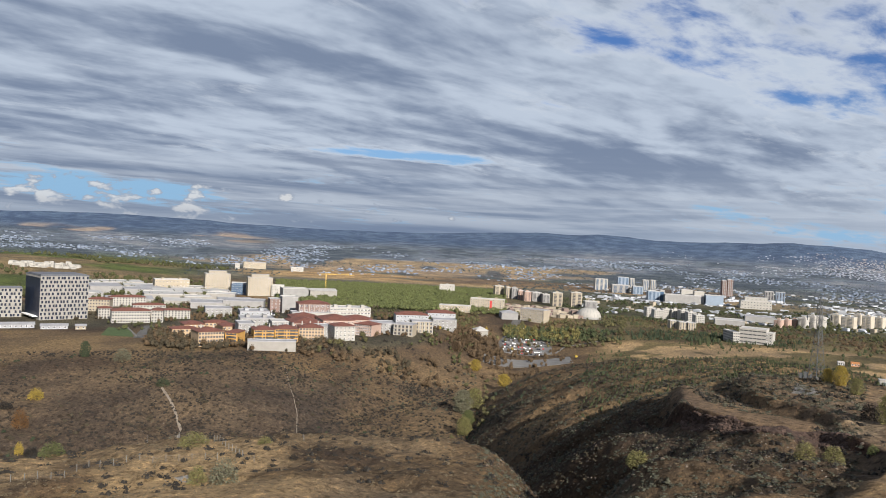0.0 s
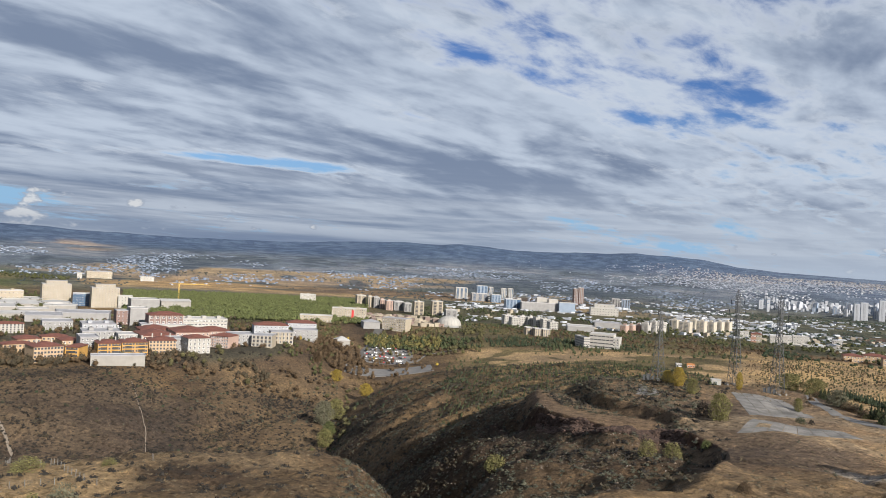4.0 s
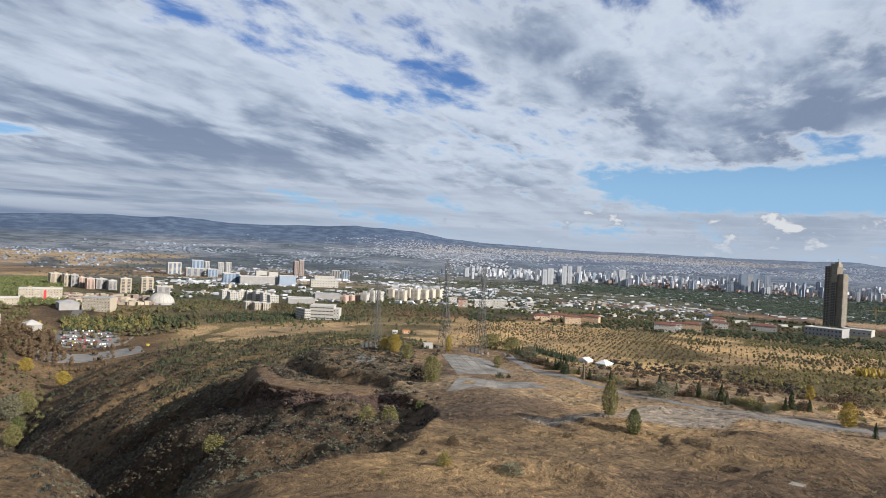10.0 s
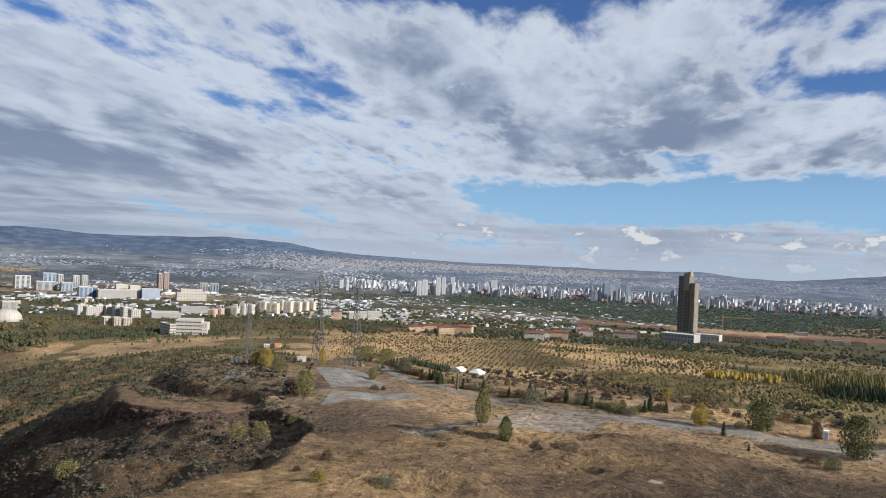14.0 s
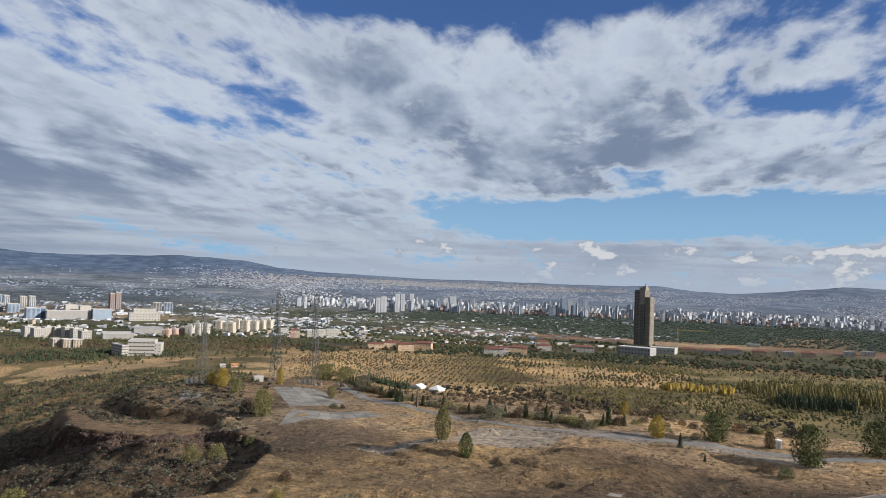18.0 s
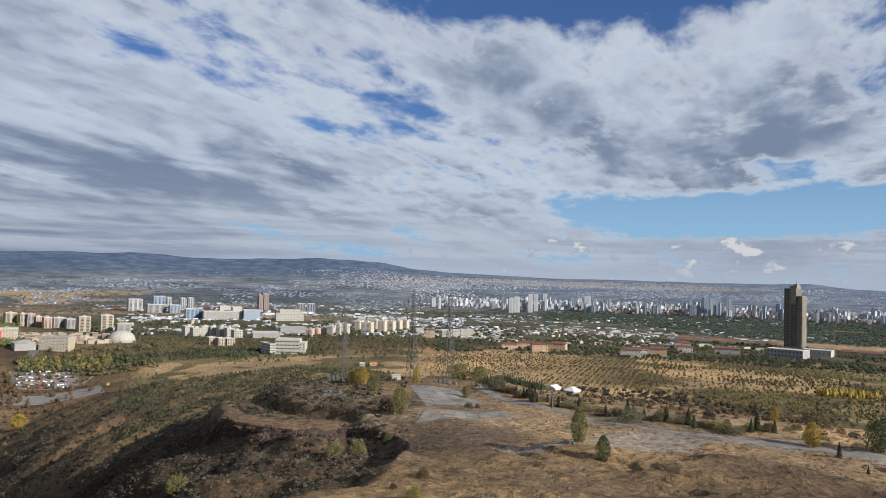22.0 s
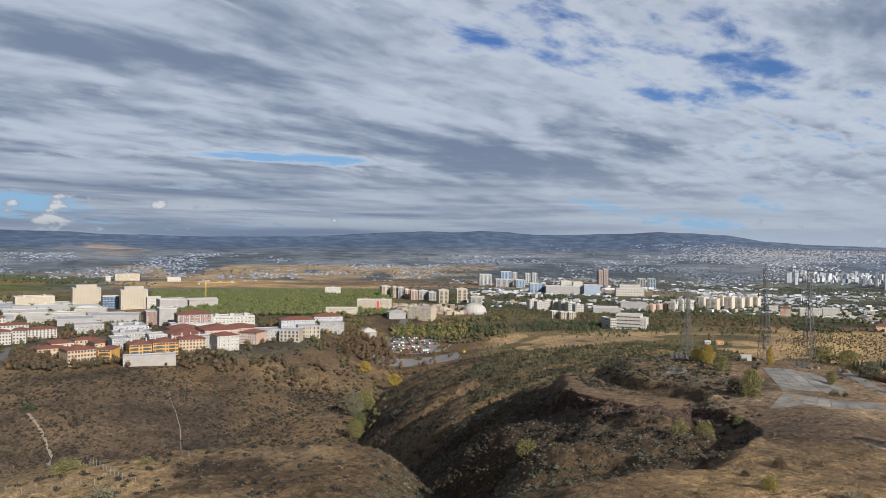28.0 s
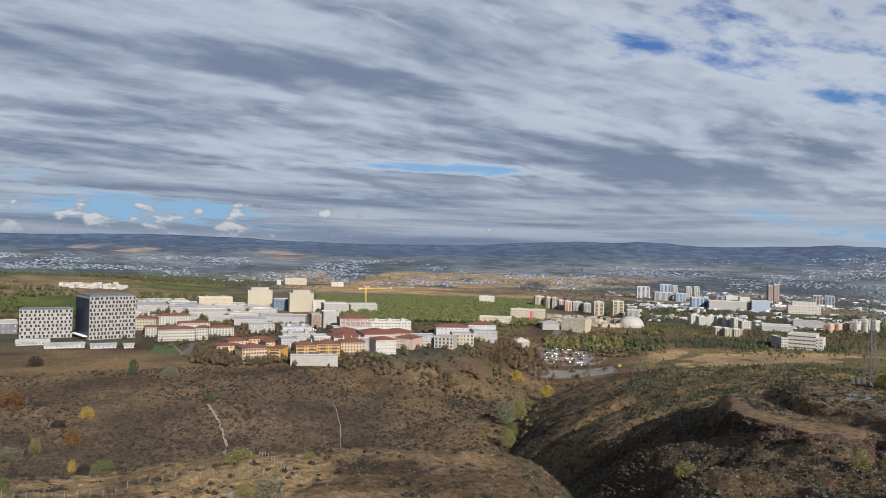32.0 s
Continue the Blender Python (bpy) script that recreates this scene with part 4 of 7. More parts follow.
building("campus_block", "orange-walled house under stepped tiled roofs", 15.58, 740, 16.0, 7.7, dep=22, turn=16, floors=2, bays=4, wall="sand", **roofs)
building("campus_block", "tan house under stepped tiled roofs", 18.16, 750, 19.0, 7.7, dep=22, turn=12, floors=2, bays=5, wall="sand", **roofs)
building("campus_block", "grey flat-roofed wing among pale halls", 16.52, 886, 29.2, 9.1, dep=30, turn=4, floors=2, bays=6, wall="lightgrey", roof_mat="greyroof")
building("campus_block", "grey flat-roofed block beside the panelled one", 13.91, 874, 33.2, 7.8, dep=34, turn=6, floors=2, bays=6, wall="midgrey", roof_mat="greyroof", hut=2)
building("campus_block", "pale flat-roofed block before the brick building", 9.72, 890, 46.5, 6.7, dep=20, turn=10, floors=1, bays=8, wall="white", roof_mat="greyroof")
building("hall", "broad white flat-roofed hall", 18.71, 1394, 58.7, 9.1, dep=50, turn=4, wall="facade", roof_mat="whiteroof", **hall)
building("hall", "broad grey flat-roofed hall behind dormitories", 17.39, 982, 39.0, 7.2, dep=46, turn=0, wall="lightgrey", roof_mat="greyroof", **hall)
building("hall", "pale hall with a long roof", 21.49, 1446, 78.8, 8.3, dep=50, turn=4, wall="facade", roof_mat="whiteroof", **hall)
building("campus_block", "white and grey block with grey roof", 8.53, 726, 17.4, 11.5, dep=18, turn=16, floors=3, bays=5, wall="lightgrey", roof_mat="greyroof")
yellow = dict(wall="ochre", roof="hip", roof_mat="tile", category="dormitory", group="ochre dormitories", size=(1.7, 1.8), floors=4, kind="plain")
building("dormitory", "ochre yellow dormitory with red tiled roof", 13.19, 686, 18.1, 11.8, dep=22, chimneys=3, turn=8, bays=7, strips=2, **yellow)
building("dormitory", "ochre yellow dormitory with balconies", 11.53, 694, 21.0, 11.9, dep=22, chimneys=3, turn=8, bays=8, strips=2, **yellow)
building("dormitory", "tan and ochre dormitory with red roof", 9.70, 710, 22.8, 11.7, dep=22, chimneys=3, turn=8, bays=8, **{**yellow, "wall": "sand"})
building("dormitory", "sand-coloured dormitory with a dark red roof", 16.96, 662, 21.7, 12.6, dep=22, chimneys=2, turn=18, bays=9, faces="f", **{**yellow, "wall": "sand"})
building("dormitory", "orange dormitory end with open balconies", 15.56, 667, 10.6, 11.3, dep=20, turn=-20, bays=3, strips=1, **{**yellow, "wall": "ochre"})
building("dormitory", "low orange house with a red roof", 18.81, 720, 22.7, 7.3, dep=14, turn=14, bays=6, **{**yellow, "floors": 2, "wall": "sand"})
building("dormitory", "orange house with a brown tiled roof", 16.62, 766, 21.9, 7.9, dep=14, turn=10, bays=6, **{**yellow, "floors": 2, "wall": "sand"})
building("campus_block", "grey flat-roofed block behind ochre dormitories", 14.47, 710, 15.0, 13.7, dep=26, turn=8, floors=4, bays=4, wall="lightgrey", roof_mat="greyroof")
building("campus_block", "wide grey-roofed block behind ochre dormitories", 13.72, 802, 35.2, 8.3, dep=30, turn=6, floors=2, bays=8, wall="lightgrey", roof_mat="greyroof", hut=2)
building("campus_block", "grey block with a pale roof", 11.72, 784, 26.1, 7.6, dep=24, turn=8, floors=2, bays=6, wall="lightgrey", roof_mat="whiteroof")
building("campus_block", "pale green-cream campus block with dark windows", 2.78, 768, 19.8, 11.0, dep=22, turn=-12, floors=3, bays=5, wall="cream", roof_mat="greyroof", size=(2.2, 2.6), kind="plain", pilasters=6)
building("campus_block", "pale cream campus block with tall dark windows", 1.31, 808, 23.2, 12.2, dep=22, turn=8, floors=3, bays=6, wall="cream", roof_mat="greyroof", size=(2.2, 2.6), kind="plain", pilasters=6)
building("campus_block", "grey campus block with a flat roof", 4.26, 776, 24.6, 10.6, dep=24, turn=8, floors=3, bays=6, wall="lightgrey", roof_mat="greyroof")
building("campus_block", "grey campus block beside bare trees", -0.41, 874, 27.7, 11.2, dep=24, turn=6, floors=3, bays=6, wall="lightgrey", roof_mat="greyroof")
building("campus_block", "grey building under long dark red roofs", 2.12, 888, 39.0, 9.4, dep=24, turn=8, floors=2, bays=9, wall="midgrey", **roofs)
building("campus_block", "grey building under a dark red roof", -0.13, 982, 37.0, 10.4, dep=24, turn=8, floors=2, bays=8, wall="midgrey", **roofs)
building("blank_building", "white blank-walled building at the brink of the hill", 12.59, 642, 39.7, 7.7, dep=12, turn=2, floors=1, bays=0, wall="facade", roof_mat="greyroof")
building("campus_block", "white campus block among pines", -0.44, 1632, 33.2, 16.0, dep=18, floors=3, bays=5, wall="white", roof_mat="whiteroof", hut=1)
org = building("hospital_block", "pale six-storey block with a red stripe", -3.57, 1206, 54.9, 17.2, dep=20, turn=-4, floors=5, bays=14, wall="cream", roof_mat="whiteroof", hut=2)
ow, oh = 54.9, 17.2
part("stripe", boxes_mesh("stripe", "red_paint", (ow * 0.08, ow * 0.14, -0.5, 0.02, 1, oh - 2)), org, "red vertical stripe")
building("campus_block", "low cream wing beside the striped block", -1.11, 1116, 47.0, 9.3, dep=18, turn=-4, floors=2, bays=10, wall="cream", roof_mat="whiteroof")
building("campus_block", "tall cream five-storey block with blank end", -7.01, 1072, 37.8, 17.6, dep=18, turn=-28, floors=5, bays=10, wall="cream", roof_mat="greyroof", faces="f")
building("hall", "grey-roofed hall by the car park", -5.36, 1078, 24.0, 9.7, dep=24, turn=10, wall="lightgrey", roof="hip", roof_mat="greyroof", **hall)
building("hall", "white tent-like hall by the car park", -3.24, 920, 17.2, 6.9, dep=18, turn=10, wall="facade", roof="hip", roof_mat="whiteroof", pitch=0.5, **hall)


def dome_hall(az, d, wide, tall):
    """A ribbed white dome on a low ring wall."""
    b = thing("dome_hall", "white ribbed dome hall on a low ring wall", "dome", Matrix.Translation(spot(az, d)))
    r, ring = wide / 2, 3.0
    bm = bmesh.new()
    bmesh.ops.create_uvsphere(bm, u_segments=40, v_segments=20, radius=1.0)
    bmesh.ops.delete(bm, geom=[v for v in bm.verts if v.co.z < -0.01], context="VERTS")
    bmesh.ops.scale(bm, vec=(r, r, tall - ring), verts=bm.verts)
    me = bpy.data.meshes.new("shell")
    bm.to_mesh(me)
    me.materials.append(MAT["white"])
    me.shade_smooth()
    part("shell", me, b, m=pose(0, r, ring))
    bm = bmesh.new()
    bmesh.ops.create_cone(bm, cap_ends=True, segments=40, radius1=r * 1.05, radius2=r * 1.03, depth=ring + 4)
    me = bpy.data.meshes.new("ring_wall")
    bm.to_mesh(me)
    me.materials.append(MAT["lightgrey"])
    part("ring_wall", me, b, m=pose(0, r, (ring - 4) / 2))
    for i in range(20):
        a = i * math.pi / 10
        pts = [(r * 1.01 * math.cos(t) * math.cos(a), r * 1.01 * math.cos(t) * math.sin(a), (tall - ring) * 1.01 * math.sin(t)) for t in np.linspace(0, 1.45, 9)]
        side = Vector((-math.sin(a), math.cos(a), 0)) * 0.25
        v = [tuple(Vector(p) + side * s) for p in pts for s in (-1, 1)]
        part("rib", mesh_of("rib", v, [(2 * k, 2 * k + 1, 2 * k + 3, 2 * k + 2) for k in range(8)], "lightgrey"), b, m=pose(0, r, ring + 0.05))


dome_hall(-11.43, 1154, 37.7, 16.9)

# apartment towers behind the campus
tall = dict(category="apartment tower", group="slim apartment towers", dep=18, wall="cream", roof_mat="whiteroof", hut=1, bays=0, strips=2)
building("apartment_tower", "slim cream apartment tower with dark balconies", -4.47, 1614, 19.2, 23.0, turn=14, floors=12, **tall)
for label, p in (("pale apartment tower", (-5.17, 1594, 10.6, 22.7)), ("grey and cream apartment tower", (-5.64, 1588, 12.9, 22.6)), ("pinkish apartment tower", (-6.10, 1584, 10.5, 18.9)),
                 ("pink and cream apartment tower", (-6.64, 1546, 13.6, 19.6)), ("pale grey apartment tower", (-7.33, 1562, 19.4, 18.6)), ("grey apartment tower", (-8.04, 1546, 14.6, 17.2)),
                 ("tall cream apartment tower", (-8.90, 1462, 19.1, 26.0)), ("tall pale apartment tower with white corner", (-10.31, 1462, 21.0, 29.1)), ("low grey apartment tower", (-11.41, 1430, 22.3, 15.7))):
    building("apartment_tower", label + " with dark balcony columns", *p, turn=12, floors=10, **{**tall, "wall": "pink" if "pink" in label else "lightgrey" if "grey" in label else "cream"})
row = dict(category="apartment block", group="white stepped housing", dep=16, wall="white", roof_mat="whiteroof", floors=5, size=(1.6, 1.6), kind="plain")
for p in ((-15.80, 1350, 16.5, 15.5), (-16.35, 1294, 15.7, 14.8), (-16.96, 1326, 16.0, 16.0), (-17.57, 1324, 15.8, 15.9), (-18.14, 1304, 13.7, 16.6), (-18.67, 1284, 13.4, 15.3), (-19.23, 1236, 14.4, 13.8)):
    building("apartment_block", "white stepped apartment block on the wooded slope", *p, turn=20, bays=5, hut=1, **row)
for p in ((-17.47, 1096, 11.6, 10.1), (-18.10, 1086, 10.7, 10.0), (-18.70, 1086, 10.6, 9.9)):
    building("apartment_block", "cream apartment block below white housing", *p, turn=15, bays=3, **{**row, "wall": "cream"})
lab = building("research_block", "white modern block with stepped wings and ribbon windows", -22.78, 976, 30.3, 17.7, dep=26, turn=-8, floors=4, bays=6, wall="white", roof_mat="whiteroof", size=(5.0, 1.5), kind="plain")
building("research_block", "white wing with a dark recessed side", -21.73, 974, 8.1, 12.8, dep=30, turn=24, floors=4, bays=3, wall="white", roof_mat="whiteroof", faces="fl", size=(2.0, 1.6), kind="plain")
building("research_block", "white blank wing beside trees", -23.84, 974, 8.3, 13.7, dep=22, turn=-8, floors=4, bays=2, wall="white", roof_mat="whiteroof", size=(2.0, 1.6))
pinkrow = dict(category="apartment block", group="pink and cream apartment towers", dep=20, roof_mat="whiteroof", floors=9, bays=0, strips=2, hut=1, strip_mat="lightgrey")
for label, wall, p in (("pinkish", "pink", (-24.32, 1334, 10.6, 12.2)), ("pinkish", "pink", (-24.81, 1356, 10.8, 12.5)), ("pinkish", "pink", (-25.31, 1378, 11.1, 12.7)), ("pale pink", "white", (-25.87, 1364, 11.9, 17.5)),
                       ("pale pink", "white", (-26.41, 1388, 12.2, 20.8)), ("cream", "white", (-26.95, 1432, 12.7, 18.5)), ("cream", "palecream", (-27.86, 1546, 14.9, 20.0)), ("cream", "palecream", (-28.62, 1472, 20.5, 21.3)),
                       ("cream", "palecream", (-29.19, 1588, 12.2, 20.7)), ("cream", "palecream", (-29.74, 1486, 14.6, 24.8)), ("cream", "palecream", (-30.37, 1524, 16.2, 22.2)), ("cream", "palecream", (-30.95, 1588, 13.5, 19.7)), ("cream", "palecream", (-31.47, 1610, 13.8, 20.0))):
    building("apartment_block", label + " apartment tower in a long row", *p, turn=-16, **{**pinkrow, "wall": wall})
glassy = dict(category="office tower", group="glass office towers in the business district", dep=26, wall="towerblue", roof_mat="whiteroof", bays=0, floors=10, strips=3, strip_mat="blueglass")
for label, wall, p in (("white office block with dark glass", "white", (-12.09, 2184, 35.4, 31.9)), ("grey glass office tower", "towerblue", (-13.67, 2390, 33.2, 32.9)), ("wide pale glass office block", "lightgrey", (-13.52, 2110, 47.0, 21.4)),
                       ("slim pale office tower", "white", (-14.32, 2448, 15.2, 28.3)), ("blue glass office block", "towerblue", (-14.75, 2092, 25.8, 21.1)), ("pale apartment tower", "white", (-15.29, 2344, 16.0, 30.3)),
                       ("pale apartment tower", "white", (-15.83, 2362, 16.0, 30.4)), ("wide blue glass office block", "towerblue", (-15.93, 1866, 27.8, 22.7)), ("white end block", "white", (-16.51, 1900, 10.2, 24.4))):
    building("office_tower", label + " far beyond the campus", *p, turn=10, **{**glassy, "wall": wall})
for label, wall, p in (("long blue glass office block", "towerblue", (-20.14, 1850, 39.1, 22.8)), ("grey vaulted office hall", "lightgrey", (-18.07, 1850, 88.9, 18.7)), ("white office block", "white", (-18.24, 2168, 31.4, 16.1)),
                       ("white office block", "white", (-19.08, 2128, 26.0, 15.9)), ("dark blue office block", "blueglass", (-16.08, 1872, 35.8, 22.3))):
    building("office_tower", label + " far beyond the campus", *p, turn=10, **{**glassy, "wall": wall, "strips": 0})
for p in ((-20.76, 2296, 13.0, 44.3), (-21.14, 2302, 14.6, 47.7)):
    building("brick_tower", "red-brown brick residential tower with pale bands", *p, turn=10, **{**glassy, "wall": "brick", "strip_mat": "lightgrey", "group": "twin brick towers", "category": "apartment tower"})


def skyscraper(az, d, w, h):
    """An unfinished concrete tower: a core, setbacks, floor edges and balconies."""
    m = Matrix.Translation(spot(az, d)) @ pose(0, 0, 0, 0, 0, az - 24)
    b = thing("skyscraper", "unfinished bare concrete skyscraper with balconies and setbacks", "skyscraper", m)
    base = footing(m, w, w)
    part("shaft", boxes_mesh("shaft", "bare", (-w * 0.5, w * 0.16, 0, w * 0.8, base, h * 0.93)), b)
    # paler concrete here puts the tower's sunlit right side into the colour
    part("side_shaft", boxes_mesh("side_shaft", "bareside", (w * 0.16, w * 0.5, w * 0.1, w * 0.7, base, h * 0.82)), b, "paler balconied side shaft")
    part("crown", boxes_mesh("crown", "bareside", (-w * 0.28, w * 0.16, w * 0.2, w * 0.7, h * 0.93, h * 0.975), (-w * 0.1, w * 0.12, w * 0.3, w * 0.6, h * 0.975, h)), b)
    part("upper_wall", boxes_mesh("upper_wall", "bareside", (-w * 0.12, w * 0.2, -0.8, -0.02, h * 0.70, h * 0.93)), b, "blank pale upper wall")
    floors = 38
    for i in range(1, floors):
        z = i / floors * h * 0.93
        if z < h * 0.82:
            part("balcony", boxes_mesh("balcony", "bareside", (w * 0.18, w * 0.53, w * 0.1 - 1.4, w * 0.1 - 0.02, z - 0.2, z + 0.9)), b)
            part("balcony", boxes_mesh("balcony", "bareside", (w * 0.5 + 0.02, w * 0.5 + 1.4, w * 0.12, w * 0.68, z - 0.2, z + 0.9)), b)
        part("floor_edge", boxes_mesh("floor_edge", "bareside", (-w * 0.51, w * 0.155, -0.35, -0.02, z - 0.2, z + 0.2)), b)
    for x in (-0.42, -0.27, -0.05, 0.06):
        for i in range(floors):
            z = i / floors * h * 0.93
            if z > h * 0.68 and x > -0.2:
                continue
            part("opening", boxes_mesh("opening", "recess", (w * (x - 0.045), w * (x + 0.045), -0.12, -0.03, z + 0.5, z + 2.6)), b)
    mast = boxes_mesh("mast", "steel", (-0.3, 0.3, w * 0.45, w * 0.45 + 0.6, h, h + 5))
    part("mast", mast, b)


skyscraper(-59.47, 1532, 31.4, 119.6)
pod = dict(category="building", group="podium of the skyscraper")
building("podium", "white low podium at the foot of the skyscraper", -58.98, 1244, 52.9, 11.8, dep=30, turn=-20, floors=2, bays=10, wall="lightgrey", roof_mat="whiteroof", size=(2.4, 2.8), kind="plain", **pod)
building("podium", "low white podium wing with flat roof", -60.99, 1334, 40.9, 9.6, dep=30, turn=-10, floors=1, bays=6, wall="white", roof_mat="whiteroof", size=(2.6, 2.0), kind="plain", **pod)


def tower_crane(az, d, h):
    b = thing("tower_crane", "orange-yellow tower crane beside the skyscraper", "crane", Matrix.Translation(spot(az, d)) @ pose(0, 0, 0, 0, 0, az))
    legs = [(sx * 0.8 - 0.15, sx * 0.8 + 0.15, sy * 0.8 - 0.15, sy * 0.8 + 0.15, -1, h) for sx in (-1, 1) for sy in (-1, 1)]
    rungs = [(-0.8, 0.8, -0.9, -0.7, z, z + 0.2) for z in np.arange(1, h, 2.2)]
    part("mast", boxes_mesh("mast", "yellow_paint", *legs, *rungs), b)
    part("jib", boxes_mesh("jib", "yellow_paint", (0.9, h * 1.25, -0.5, 0.5, h * 0.86, h * 0.86 + 0.5), (0.9, h * 1.15, -0.2, 0.2, h * 0.86 + 1.3, h * 0.86 + 1.6)), b)
    part("counter_jib", boxes_mesh("counter_jib", "yellow_paint", (-h * 0.32, -0.9, -0.5, 0.5, h * 0.86, h * 0.86 + 0.5)), b)
    part("counterweight", boxes_mesh("counterweight", "midgrey", (-h * 0.32, -h * 0.24, -0.7, 0.7, h * 0.86 - 2.2, h * 0.86 - 0.02)), b)
    part("cab", boxes_mesh("cab", "yellow_paint", (-0.85, 0.85, -1.9, -0.95, h * 0.8, h * 0.8 + 2)), b)


tower_crane(-62.05, 1490.0, 44)
tower_crane(8.82, 1422.0, 42)
building("far_block", "long pale block beyond the campus woods", 14.10, 2360, 67.2, 19.1, dep=30, turn=4, floors=3, bays=10, wall="cream", roof_mat="greyroof")
building("far_block", "low white block on the far plain", 10.99, 2328, 37.4, 12.1, dep=20, floors=2, bays=5, wall="white", roof_mat="whiteroof")
building("far_block", "low white building by the woods", 15.35, 2292, 12.9, 15.1, dep=12, floors=2, bays=2, wall="white", roof_mat="whiteroof")
building("research_block", "wide white complex with stepped roofs", -22.91, 1826, 65.6, 17.8, dep=40, turn=6, floors=3, bays=10, wall="white", roof_mat="whiteroof", upper=8, size=(2.4, 1.6), kind="plain")
building("far_block", "grey twin block behind the white complex", -23.73, 2188, 22.2, 25.7, dep=22, turn=6, floors=8, bays=0, strips=3, wall="lightgrey", roof_mat="whiteroof")
building("far_block", "grey slab block behind the white complex", -24.45, 2200, 22.1, 25.7, dep=22, turn=6, floors=8, bays=0, strips=3, wall="towerblue", roof_mat="whiteroof")
building("hall", "long low pale halls behind the white block", -21.24, 1270, 44.2, 8.1, dep=40, turn=4, wall="lightgrey", roof_mat="whiteroof", **hall)
building("hall", "long low grey halls behind the white block", -23.22, 1458, 50.3, 9.1, dep=40, turn=4, wall="lightgrey", roof_mat="greyroof", **hall)
building("container", "orange site container below the ridge", -29.25, 832, 7.7, 3.3, dep=5, turn=10, floors=1, bays=3, wall="orange_paint", roof_mat="orange_paint", category="container")
building("container", "white site container below the ridge", -28.42, 834, 6.0, 2.6, dep=5, turn=10, floors=1, bays=3, wall="lightgrey", roof_mat="whiteroof", category="container")
building("greenhouse", "white tarpaulin shed beside orchards", -42.75, 680, 9.0, 1.6, dep=10, turn=-30, floors=1, bays=0, wall="tarpaulin", roof="gable", roof_mat="tarpaulin", pitch=0.5, category="shed")
building("greenhouse", "white rounded tarpaulin shed beside orchards", -44.1, 668, 10.0, 1.5, dep=12, turn=-30, floors=1, bays=0, wall="tarpaulin", roof="hip", roof_mat="tarpaulin", pitch=0.6, category="shed")

# red-roofed buildings on the plain
plainrow = dict(roof="hip", roof_mat="tile", category="building", group="red-roofed buildings on the plain", floors=2, pitch=0.3)
for wall, turn, p in (("sand", 10, (-39.57, 1096, 22.9, 8.2)), ("sand", 10, (-41.89, 1084, 22.8, 9.8)), ("sand", -10, (-43.10, 1098, 26.5, 11.5)), ("sand", 5, (-40.85, 1136, 27.3, 8.5)), ("white", 0, (-48.58, 1048, 27.5, 10.2)),
                      ("white", 10, (-49.50, 1096, 9.8, 9.8)), ("sand", 0, (-50.40, 1098, 27.9, 10.7)), ("cream", 0, (-33.55, 1368, 14.9, 14.1)), ("salmon", 0, (-33.46, 1368, 14.9, 14.1)), ("cream", 8, (-52.25, 1296, 25.0, 11.6)),
                      ("white", 8, (-52.41, 1218, 22.6, 9.1)), ("white", 0, (-55.26, 1248, 36.4, 8.3)), ("sand", 0, (-62.81, 1374, 30.0, 8.8)), ("white", 0, (-64.27, 1366, 33.9, 8.7)), ("sand", 4, (-67.56, 1464, 24.4, 8.1)),
                      ("sand", 4, (-70.65, 1496, 23.8, 8.1)), ("white", 4, (-65.69, 1436, 36.0, 9.1))):
    building("house", "low " + {"salmon": "red-brown", "sand": "tan", "cream": "cream"}.get(wall, wall) + " building with a red tiled roof among trees", *p, dep=18, turn=turn, wall=wall, bays=6, **plainrow)
for p in ((-34.72, 1364, 14.9, 13.1), (-35.43, 1394, 17.4, 13.5), (-36.35, 1428, 26.3, 13.8), (-32.71, 1482, 16.0, 10.9), (-38.60, 1524, 17.0, 6.8), (-67.17, 1668, 23.7, 5.8), (-69.41, 1506, 18.8, 7.2), (-73.15, 1574, 18.4, 7.3), (-74.23, 1592, 22.8, 8.3)):
    building("hall", "low white flat-roofed building on the plain", *p, dep=16, turn=6, wall="white", roof_mat="whiteroof", category="hall", group="white halls on the plain", floors=3, bays=5, size=(1.6, 1.3))

# ---- plants ----
def scatter_mesh(name, mat, places, template, smooth=False):
    """Joins turned and scaled copies of a small clump, one at each place: x, y, z, width, height."""
    tv, tf = template
    places = np.asarray(places, float).reshape(-1, 5)
    count, k = len(places), len(tv)
    a = np.random.RandomState(count).rand(count) * 6.283
    ca, sa = np.cos(a)[:, None], np.sin(a)[:, None]
    x = (tv[None, :, 0] * ca - tv[None, :, 1] * sa) * places[:, 3:4] + places[:, 0:1]
    y = (tv[None, :, 0] * sa + tv[None, :, 1] * ca) * places[:, 3:4] + places[:, 1:2]
    z = tv[None, :, 2] * places[:, 4:5] + places[:, 2:3]
    verts = np.stack([x, y, z], -1).reshape(-1, 3)
    faces = (tf[None] + (np.arange(count) * k)[:, None, None]).reshape(-1, tf.shape[1])
    me = bpy.data.meshes.new(name)
    me.vertices.add(len(verts))
    me.vertices.foreach_set("co", verts.ravel())
    n_f, s = faces.shape
    me.loops.add(n_f * s)
    me.loops.foreach_set("vertex_index", faces.ravel())
    me.polygons.add(n_f)
    me.polygons.foreach_set("loop_start", np.arange(n_f) * s)
    me.update(calc_edges=True)
    me.shade_flat()
    me.materials.append(MAT[mat])
    return me


